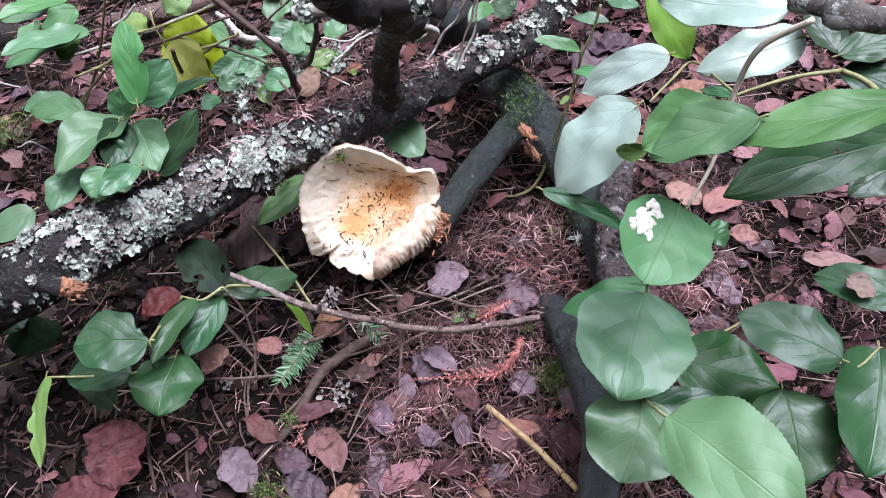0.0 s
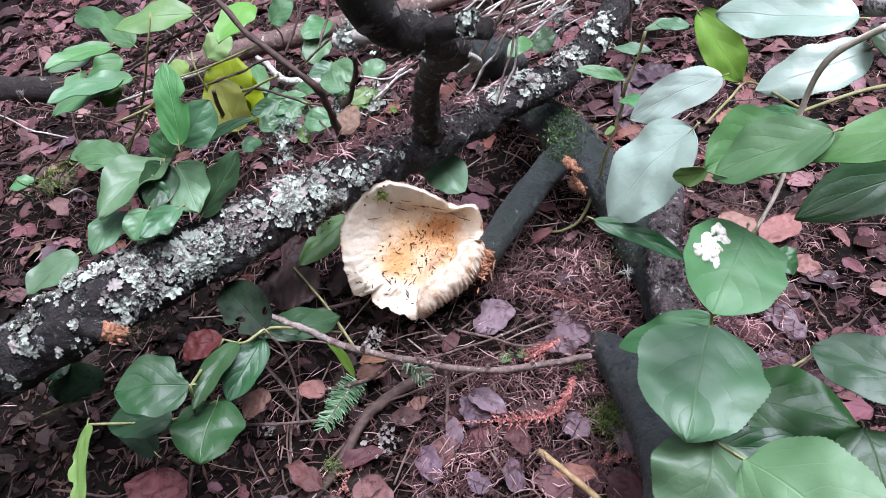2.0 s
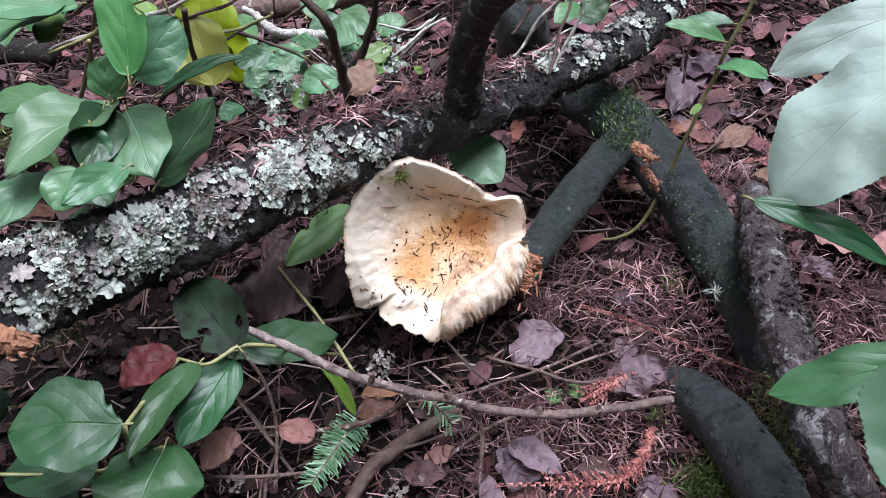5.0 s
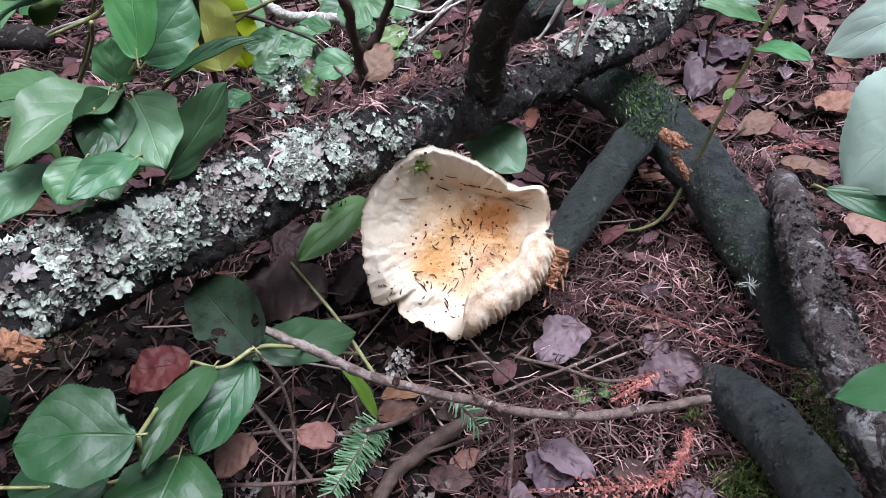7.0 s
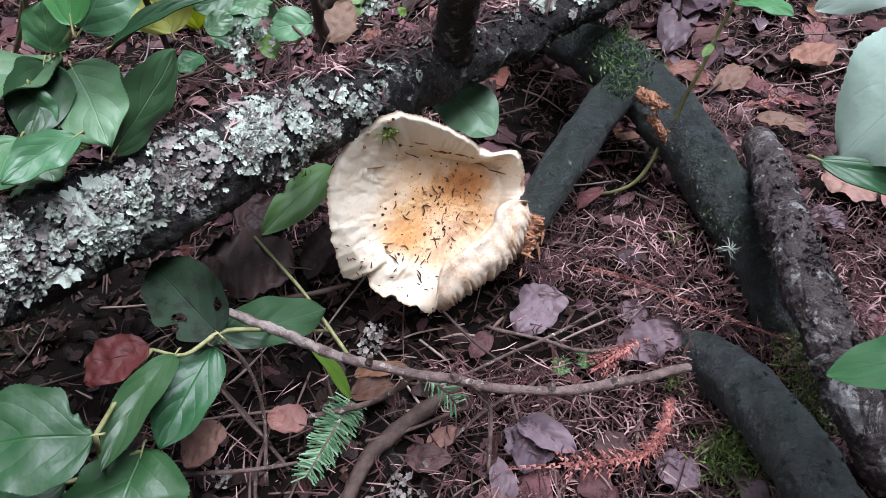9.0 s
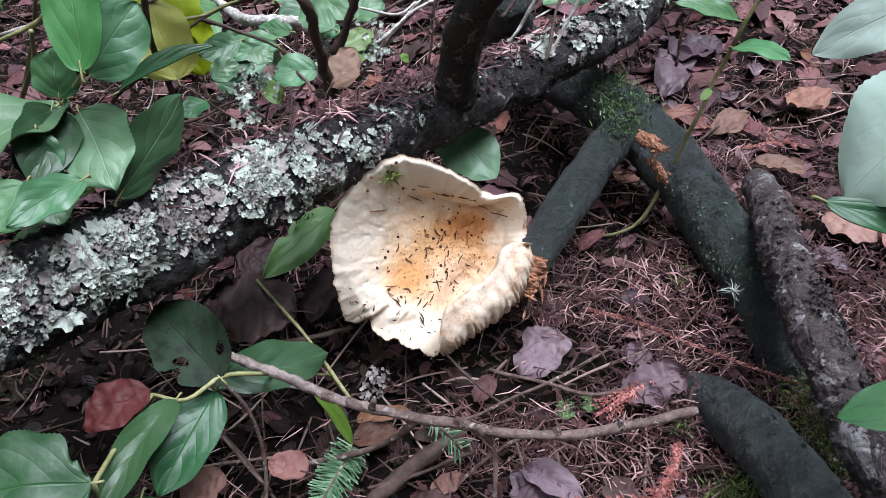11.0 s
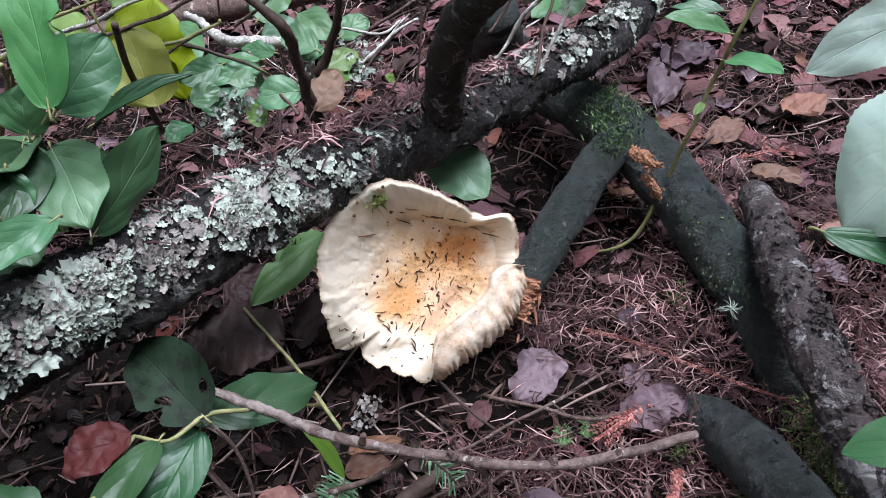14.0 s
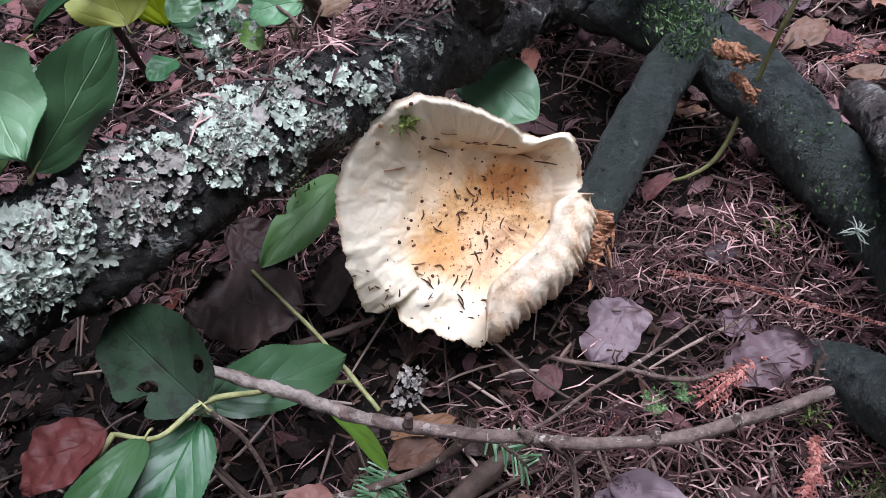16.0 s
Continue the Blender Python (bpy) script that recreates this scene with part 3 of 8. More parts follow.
def lobe(place, normal, size, r):
    """One frilled lichen lobe: a curled little leaf with rounded lappets and narrow notches."""
    nn = unit(normal)
    a = unit(np.cross(nn, r.normal(size=3)))
    b = np.cross(nn, a)
    seg = 28
    ph = r.uniform(0, 6.28, 4)
    many = int(r.integers(4, 7))
    t = np.linspace(0, 2 * math.pi, seg, endpoint=False)
    notch = (1 - np.abs(np.sin(many * t / 2 + ph[1]))) ** 2.2
    reach = (1 + 0.30 * np.sin(t + ph[0]) + 0.16 * np.sin(2 * t + ph[3])) * (1 - 0.36 * notch)
    ring = a * np.cos(t)[:, None] + b * np.sin(t)[:, None]
    frill = np.sin(many * t + ph[2]) + 0.6 * np.sin(2.0 * many * t + ph[0])
    v = [np.asarray(place, float)]
    for rr, lift, wave in ((0.55, 0.10, 0.06), (1.0, 0.30, 0.26)):
        v.extend(place + ring * (rr * size * (0.4 + 0.6 * reach if rr < 1 else reach))[:, None] + nn * (size * (lift + wave * frill))[:, None])
    f = []
    for k in range(seg):
        k2 = (k + 1) % seg
        f.append((0, 1 + k, 1 + k2))
        f.append((1 + k, 1 + seg + k, 1 + seg + k2, 1 + k2))
    return v, f


def rosette(centre, size, r, c, rad, tang):
    """A leafy lichen rosette that hugs the limb, with lobed, crinkled and lifted borders."""
    i = int(np.argmin(((c - centre) ** 2).sum(1)))
    t = unit(tang[i])
    out = unit(centre - c[i] - t * ((centre - c[i]) @ t))
    side = np.cross(t, out)
    seg, rings = 44, 6
    ph, many = r.uniform(0, 6.28, 6), int(r.integers(5, 9))
    w = np.linspace(0, 2 * math.pi, seg, endpoint=False)
    reach = 0.78 + 0.22 * np.sin(w + ph[0]) + 0.18 * np.sin(2 * w + ph[1])
    reach *= 1 - 0.42 * (1 - np.abs(np.sin(many * w / 2 + ph[2]))) ** 2.0
    reach *= 1 - 0.18 * (1 - np.abs(np.sin(many * w + ph[3]))) ** 2.0
    frill = np.sin(many * 1.5 * w + ph[4]) + 0.7 * np.sin(many * 3 * w + ph[5])
    v, f = [], []
    for k in range(rings + 1):
        q = max(k / rings, 0.02)
        flat = c[i] + out * rad[i] + (t * np.cos(w)[:, None] + side * np.sin(w)[:, None]) * (reach * size * q)[:, None]
        near = np.argmin(((flat[:, None, :] - c[None]) ** 2).sum(2), axis=1)
        for m in range(seg):
            j = near[m]
            tt = unit(tang[j])
            d = flat[m] - c[j]
            along = tt * (d @ tt)
            d = unit(d - along)
            p = c[j] + d * rad[j]
            skin = rad[j] * (1.03 + 0.18 * rough3(p, 45.0) + 0.08 * rough3(p, 193.5))
            lift = 0.0007 + 0.0022 * abs(rough3(p, 230.0)) + size * (0.10 * q ** 3 + 0.10 * q ** 4 * frill[m])
            v.append(c[j] + along + d * (skin + lift))
    for k in range(rings):
        for m in range(seg):
            m2 = (m + 1) % seg
            f.append((k * seg + m, (k + 1) * seg + m, (k + 1) * seg + m2, k * seg + m2))
    f.append(tuple(reversed(range(seg))))
    return v, f


def build_log():
    ob = thing("fallen_branch", LOG[0], "fallen black-barked branch crusted with grey-green lichen, propped above the litter", "branch")
    v, f = tube(LOG, LOG_R, rings=460, sides=48, lump=0.18, scale=45.0, fine=0.08, grit=0.12)
    under(ob, [part("bark", mesh("bark", v, f, M_BARK), ob)])
    under(ob, [part("loose_bark", mesh("loose_bark", *flakes(LOG, LOG_R, 2600, 0.0026, np.random.default_rng(2)), M_BARK), ob, "loose scales of black bark", "stuff")])
    c = line(LOG, 600)
    rad = np.interp(np.linspace(0, 1, 600), np.linspace(0, 1, len(LOG_R)), LOG_R)
    tang = np.gradient(c, axis=0)
    pale, old = ([], []), ([], [])
    r = np.random.default_rng(3)
    # where the lichen grows thick: middle, spread, count, share of browned lobes, lobe size
    patches = [((-0.2643, 0.4815, 0.1900), 0.012, 150, 0.6, 0.0042), ((-0.2396, 0.4702, 0.1900), 0.011, 130, 0.5, 0.0042), ((-0.2551, 0.4619, 0.1800), 0.012, 120, 0.3, 0.0045), ((-0.2300, 0.4554, 0.1800), 0.010, 90, 0.4, 0.0042), ((-0.2591, 0.4475, 0.1650), 0.010, 60, 0.3, 0.0034),
               ((-0.2799, 0.4590, 0.1850), 0.016, 150, 0.4, 0.0045), ((-0.2938, 0.4301, 0.1800), 0.016, 110, 0.3, 0.0045), ((-0.3292, 0.4119, 0.1800), 0.025, 160, 0.3, 0.0045),
               ((-0.1984, 0.4728, 0.1800), 0.0085, 150, 0.1, 0.0044), ((-0.1823, 0.4755, 0.1780), 0.0075, 100, 0.1, 0.0042), ((-0.1913, 0.4660, 0.1700), 0.0065, 80, 0.1, 0.0042), ((-0.1908, 0.4870, 0.1880), 0.006, 60, 0.2, 0.0038), ((-0.1766, 0.4850, 0.1750), 0.005, 40, 0.1, 0.004),
               ((-0.1778, 0.5034, 0.1850), 0.010, 110, 0.9, 0.0034), ((-0.1561, 0.5073, 0.1780), 0.009, 110, 0.8, 0.0034), ((-0.1699, 0.5029, 0.1750), 0.006, 50, 0.2, 0.0038), ((-0.1686, 0.5166, 0.1950), 0.007, 70, 0.7, 0.0034),
               ((-0.1442, 0.5412, 0.1850), 0.011, 150, 0.5, 0.0034), ((-0.1273, 0.5550, 0.1800), 0.011, 150, 0.55, 0.0034), ((-0.1421, 0.5288, 0.1720), 0.010, 110, 0.4, 0.0032), ((-0.1193, 0.5465, 0.1650), 0.010, 120, 0.4, 0.0030), ((-0.1065, 0.5702, 0.1720), 0.011, 110, 0.6, 0.0030), ((-0.0979, 0.5652, 0.1580), 0.008, 55, 0.3, 0.0026),
               ((-0.0633, 0.6035, 0.1550), 0.012, 60, 0.45, 0.0026), ((-0.0401, 0.6286, 0.1550), 0.012, 50, 0.4, 0.0024), ((-0.0784, 0.5866, 0.1500), 0.011, 60, 0.4, 0.0024), ((0.0060, 0.6557, 0.1500), 0.003, 10, 0.0, 0.0026),
               ((0.0297, 0.6952, 0.1550), 0.010, 120, 0.35, 0.0027), ((0.0516, 0.7001, 0.1530), 0.011, 150, 0.35, 0.0027), ((0.0814, 0.7241, 0.1550), 0.012, 170, 0.35, 0.0028), ((0.1104, 0.7346, 0.1500), 0.013, 170, 0.35, 0.0028), ((0.1328, 0.7729, 0.1500), 0.014, 160, 0.35, 0.0029),
               ((0.1737, 0.8207, 0.1500), 0.018, 260, 0.35, 0.0032), ((0.2539, 0.9138, 0.1500), 0.024, 280, 0.35, 0.0034), ((0.1244, 0.7624, 0.1500), 0.012, 110, 0.2, 0.0032), ((0.0858, 0.7146, 0.1500), 0.011, 70, 0.3, 0.0028),
               ((-0.1193, 0.5614, 0.1729), 0.009, 110, 0.35, 0.0036), ((-0.1073, 0.5586, 0.1614), 0.008, 100, 0.30, 0.0034), ((-0.0939, 0.5774, 0.1661), 0.009, 100, 0.40, 0.0032), ((-0.1071, 0.5792, 0.1723), 0.008, 80, 0.50, 0.0034), ((-0.0769, 0.5921, 0.1635), 0.009, 60, 0.50, 0.0028), ((-0.0573, 0.6071, 0.1587), 0.008, 40, 0.40, 0.0026), ((-0.1312, 0.5415, 0.1697), 0.008, 80, 0.30, 0.0036), ((-0.1456, 0.5243, 0.1677), 0.008, 70, 0.40, 0.0036), ((-0.1697, 0.5460, 0.1780), 0.008, 80, 0.60, 0.0038), ((-0.2321, 0.4461, 0.1738), 0.012, 70, 0.50, 0.0036), ((-0.2433, 0.4354, 0.1705), 0.012, 60, 0.50, 0.0036), ((-0.2010, 0.4750, 0.1743), 0.008, 60, 0.20, 0.0040)]
    for cen, rad_, n in (((0.014, 0.395, 0.385), 0.010, 40), ((0.0396, 0.3648, 0.3980), 0.007, 46), ((-0.0176, 0.3871, 0.3880), 0.006, 50), ((0.010, 0.55, 0.285), 0.009, 26), ((0.0112, 0.3819, 0.3850), 0.008, 34)):
        for k in range(n):
            d = unit(r.normal(size=3))
            add(pale, lobe(np.asarray(cen) + d * rad_ * r.uniform(0.6, 1.0), d, r.uniform(0.0010, 0.0024), r))
    for cen, spread, count, share, size in patches:
        heads = np.asarray(cen) + r.normal(0, spread * 1.05, (max(3, count // 14), 3))
        for k in range(max(2, int(count / 8))):
            q = np.asarray(cen) + r.normal(0, spread * 1.05, 3)
            if rough3(q, 62.0) < 0.0:
                continue
            i = int(np.argmin(((c - q) ** 2).sum(1)))
            d = q - c[i]
            d = unit(d - unit(tang[i]) * (d @ unit(tang[i])))
            if d[2] > -0.25:
                add(old if r.random() < share * 0.8 else pale, rosette(c[i] + d * rad[i], size * r.uniform(1.0, 2.3), r, c, rad, tang))
        for k in range(int(count * 0.9)):
            q = heads[r.integers(len(heads))] + r.normal(0, 0.0036, 3)
            if rough3(q, 62.0) < -0.02:
                continue
            i = int(np.argmin(((c - q) ** 2).sum(1)))
            t = unit(tang[i])
            d = q - c[i]
            d = unit(d - t * (d @ t))
            if d[2] < -0.30:
                continue
            q = c[i] + d * rad[i] * (r.uniform(1.0, 1.10) + 0.18 * rough3(c[i] + d * rad[i], 45.0))
            add(old if r.random() < share else pale, lobe(q, d + r.normal(0, 0.55, 3), size * (r.uniform(0.26, 0.72) + 0.35 * r.random() ** 3), r))
    under(ob, [part("lichen", mesh("lichen", *pale, M_LICHEN), ob, "frilly grey-green lichen", "stuff"),
               part("lichen", mesh("lichen", *old, M_LICHEN_OLD), ob, "browning curled lichen", "stuff")])
    # the live limb that rises from it, and its snags
    limb(ob, "limb", [(-0.012, 0.652, 0.150), (-0.011, 0.640, 0.172), (-0.007, 0.618, 0.212), (0.008, 0.570, 0.265), (0.028, 0.480, 0.325), (0.018, 0.405, 0.375), (-0.005, 0.350, 0.430), (-0.03, 0.30, 0.60)],
         [0.0155, 0.0128, 0.0112, 0.0106, 0.0098, 0.0095, 0.009, 0.009], M_BARK_UP, "dark bent limb rising from the branch", rings=200, sides=40, lump=0.22, scale=50, fine=0.10, grit=0.14)
    limb(ob, "snag", [(0.014, 0.395, 0.380), (0.0329, 0.3716, 0.3950), (0.0476, 0.3611, 0.3970)], [0.006, 0.0050, 0.0044], M_BARK_UP, "lichened broken snag", rings=24, sides=14, lump=0.22, scale=70)
    limb(ob, "snag", [(0.014, 0.395, 0.380), (-0.0045, 0.3844, 0.3900), (-0.0251, 0.3917, 0.3850)], [0.006, 0.0048, 0.0035], M_TWIG_PALE, "pale lichened broken snag", rings=20, sides=12, lump=0.3, scale=90)
    limb(ob, "snag", [(0.026, 0.560, 0.262), (0.040, 0.505, 0.300), (0.036, 0.455, 0.335)], [0.002, 0.0045, 0.002], M_TWIG_PALE, "pale scar of bare wood", rings=16, sides=8, lump=0.15)
    p, q, wide = np.array((-0.2471, 0.4118, 0.1780)), np.array((-0.2349, 0.4151, 0.1680)), 0.0062
    bag = tube([p, (p + q) / 2 + (0, 0, 0.001), q], [wide, wide * 0.95, wide * 0.35], rings=12, sides=22, lump=0.45, scale=150, fine=0.3, grit=0.2)
    for k in range(60):
        a0 = p + (q - p) * r.uniform(0.1, 0.8) + r.normal(0, wide * 0.45, 3)
        a1 = a0 + (q - p) * r.uniform(0.12, 0.40) + r.normal(0, wide * 0.15, 3)
        add(bag, tube([a0, (a0 + a1) / 2 + r.normal(0, 0.0005, 3), a1], [0.0005, 0.0010, 0.0002], rings=5, sides=4, lump=0.5, scale=400))
    under(ob, [part("torn_wood", mesh("torn_wood", *bag, M_WOOD, False), ob, "splintered orange wood of a snapped side twig", "stuff")])
    limb(ob, "snag", [(-0.2711, 0.4232, 0.1750), (-0.2448, 0.4126, 0.1760)], [0.0085, 0.0072], M_BARK, rings=10, sides=14, lump=0.2)
    return c, rad, tang


log_line, log_rad, log_tang = build_log()


# ---- roots and old wood half sunk in the litter ----
def tufts(places, normals, size, count, r, spread=0.006, blade=0.0005):
    bag = ([], [])
    for p, nrm in zip(places, normals):
        for k in range(count):
            q = np.asarray(p) + r.normal(0, spread, 3) * (1, 1, 0.35)
            d = unit(np.asarray(nrm) + r.normal(0, 0.75, 3)) * size * r.uniform(0.5, 1.3)
            s = unit(np.cross(d, r.normal(size=3))) * blade * r.uniform(0.8, 2.0)
            m = q + d * 0.55 + r.normal(0, size * 0.12, 3)
            add(bag, ([q - s, q + s, m + s * 1.3, m - s * 1.3, q + d], [(0, 1, 2, 3), (3, 2, 4)]))
    return bag


def build_roots():
    r = np.random.default_rng(5)
    a = thing("dark_root", (0.1958, 0.4842, 0.0000), "wet blackish green root with moss, lying over the litter", "root")
    limb(a, "bark", [(0.0679, 0.9343, 0.0200), (0.0937, 0.8377, 0.0500), (0.1336, 0.7321, 0.0640), (0.1616, 0.6629, 0.0520), (0.1791, 0.6088, 0.0340), (0.1884, 0.5570, 0.0240), (0.1930, 0.5112, 0.0150), (0.2200, 0.4781, -0.0400)],
         [0.022, 0.023, 0.0240, 0.0230, 0.0225, 0.0220, 0.021, 0.018], M_ROOT, rings=260, sides=64, lump=0.14, scale=34, fine=0.06, grit=0.08)
    A_LINE = [(0.0937, 0.8377, 0.0500), (0.1336, 0.7321, 0.0640), (0.1616, 0.6629, 0.0520), (0.1791, 0.6088, 0.0340), (0.1884, 0.5570, 0.0240), (0.1930, 0.5112, 0.0150)]
    under(a, [part("loose_bark", mesh("loose_bark", *flakes(A_LINE, [0.023, 0.024, 0.023, 0.0225, 0.022, 0.021], 260, 0.0015, r), M_ROOT), a, "loose bark scales", "stuff")])
    under(a, [part("loose_bark", mesh("loose_bark", *flakes([(0.1263, 0.7055, 0.0720), (0.0918, 0.6620, 0.0700), (0.0582, 0.6189, 0.0620), (0.0328, 0.5871, 0.0500)], [0.016, 0.0155, 0.015, 0.014], 120, 0.0014, r), M_ROOT), a, "loose bark scales", "stuff")])
    limb(a, "side_root", [(0.1263, 0.7055, 0.0720), (0.0918, 0.6620, 0.0700), (0.0582, 0.6189, 0.0620), (0.0328, 0.5871, 0.0500), (0.0190, 0.5732, 0.0300)],
         [0.0160, 0.0155, 0.0150, 0.0140, 0.011], M_ROOT, "dark snapped side root", rings=150, sides=48, lump=0.13, scale=40, fine=0.06, grit=0.08)
    moss_at = [(0.0979, 0.8162, 0.0700), (0.1064, 0.7910, 0.0740), (0.1146, 0.7696, 0.0780), (0.1192, 0.7452, 0.0830), (0.1260, 0.7313, 0.0840), (0.1300, 0.7177, 0.0820), (0.1380, 0.7224, 0.0850), (0.1330, 0.7050, 0.0830),
               (0.1176, 0.7132, 0.0850), (0.1210, 0.6950, 0.0870), (0.1320, 0.7498, 0.0860), (0.1230, 0.7869, 0.0740), (0.1150, 0.6800, 0.0870)]
    moss = tufts(moss_at, [(0, -0.4, 1)] * len(moss_at), 0.0062, 130, r, 0.0085, 0.0003)
    sparse = [(0.1611, 0.5716, 0.0500), (0.1680, 0.5555, 0.0470), (0.1651, 0.6052, 0.0590), (0.1560, 0.6300, 0.0660)]
    add(moss, tufts(sparse, [(0, -0.4, 1)] * len(sparse), 0.0030, 60, r, 0.0090, 0.0003))
    under(a, [part("moss", mesh("moss", *moss, M_MOSS, False), a, "ragged green moss", "stuff")])
    # torn orange fibres where wood has snapped
    for start, end, wide in (((0.1152, 0.6390, 0.1080), (0.1244, 0.6147, 0.1120), 0.0044), ((0.1197, 0.6234, 0.1000), (0.1305, 0.6129, 0.0850), 0.0026), ((0.0311, 0.5710, 0.0660), (0.0222, 0.5541, 0.0460), 0.0080)):
        p, q = np.asarray(start), np.asarray(end)
        bag = tube([p, p * 0.5 + q * 0.5 + (0, 0, 0.002), q], [wide * 0.8, wide, wide * 0.35], rings=26, sides=18, lump=0.6, scale=130, fine=0.5, grit=0.3)
        for k in range(46):
            a0 = p + (q - p) * r.uniform(0, 0.9) + r.normal(0, wide * 0.55, 3)
            a1 = a0 + (q - p) * r.uniform(0.06, 0.24) + r.normal(0, wide * 0.45, 3)
            add(bag, tube([a0, (a0 + a1) / 2 + r.normal(0, 0.0008, 3), a1], [0.0006, 0.0011, 0.0003], rings=5, sides=4, lump=0.5, scale=400))
        under(a, [part("torn_wood", mesh("torn_wood", *bag, M_WOOD, False), a, "splintered orange wood", "stuff")])
    # thread lichen on the root
    bag = ([], [])
    p0 = np.asarray((0.1565, 0.5382, 0.0490))
    for k in range(16):
        d = unit(r.normal(size=3) * (1, 1, 0.5) + np.array((0, -0.2, 0.35)))
        p1 = p0 + d * r.uniform(0.005, 0.011)
        add(bag, tube([p0, (p0 + p1) / 2 + r.normal(0, 0.0012, 3), p1], [0.0005, 0.0004, 0.0002], rings=6, sides=4, lump=0))
    under(a, [part("thread_lichen", mesh("thread_lichen", *bag, M_LICHEN), a, "pale green thread lichen", "stuff")])

    b = thing("grey_root", (0.2080, 0.4165, 0.0000), "grey-brown flaking root with pale crusts", "root")
    limb(b, "bark", [(0.2293, 0.6659, 0.0340), (0.2090, 0.6034, 0.0553), (0.1895, 0.5436, 0.0700), (0.1813, 0.4958, 0.0720), (0.1791, 0.4483, 0.0660), (0.1840, 0.4063, 0.0500), (0.2123, 0.3777, 0.0000)],
         [0.012, 0.0138, 0.014, 0.0142, 0.0140, 0.014, 0.013], M_ROOT_GREY, rings=260, sides=54, lump=0.18, scale=50, fine=0.10, grit=0.12)
    under(b, [part("loose_bark", mesh("loose_bark", *flakes([(0.2090, 0.6034, 0.0553), (0.1895, 0.5437, 0.0700), (0.1813, 0.4958, 0.0720), (0.1791, 0.4483, 0.0660), (0.1840, 0.4063, 0.0500)], [0.0145, 0.015, 0.0155, 0.0155, 0.016], 620, 0.0022, r), M_ROOT_GREY), b, "loose bark scales", "stuff")])

    d = thing("broken_root", (0.1259, 0.4897, 0.0000), "blunt black root end rising out of the litter", "root")
    limb(d, "bark", [(0.1224, 0.4955, 0.0040), (0.1322, 0.4795, 0.0100), (0.1356, 0.4436, 0.0300), (0.1398, 0.4072, 0.0450), (0.1406, 0.3709, 0.0540), (0.1409, 0.3286, 0.0550), (0.12, 0.24, 0.01)],
         [0.014, 0.0175, 0.0178, 0.0175, 0.0170, 0.016, 0.015], M_ROOT, rings=240, sides=60, lump=0.16, scale=36, fine=0.06, grit=0.08)
    under(d, [part("loose_bark", mesh("loose_bark", *flakes([(0.1322, 0.4795, 0.0100), (0.1356, 0.4436, 0.0300), (0.1374, 0.4044, 0.0500), (0.1338, 0.3641, 0.0680), (0.1286, 0.3192, 0.0800)], [0.0175, 0.018, 0.018, 0.0185, 0.018], 220, 0.0016, r), M_ROOT), d, "loose bark scales", "stuff")])
    limb(d, "broken_end", [(0.1243, 0.4854, 0.0060), (0.1185, 0.4887, 0.0060)], [0.0135, 0.0115], M_TWIG_DARK, "ragged rotten end", rings=8, sides=24, lump=0.5, scale=110, fine=0.2)

    e = thing("small_root", (-0.0437, 0.4776, 0.0000), "thin brown root tapering under the litter", "root")
    limb(e, "bark", [(-0.0320, 0.4760, 0.0120), (-0.0548, 0.4591, 0.0140), (-0.0748, 0.4441, 0.0140), (-0.0906, 0.4299, 0.0120), (-0.1136, 0.3835, 0.0080), (-0.1347, 0.3616, 0.0020), (-0.1494, 0.3471, -0.0060)],
         [0.0036, 0.0048, 0.0052, 0.0050, 0.0042, 0.0032, 0.002], M_TWIG_DARK, rings=140, sides=32, lump=0.20, scale=60, fine=0.08, grit=0.10)


build_roots()


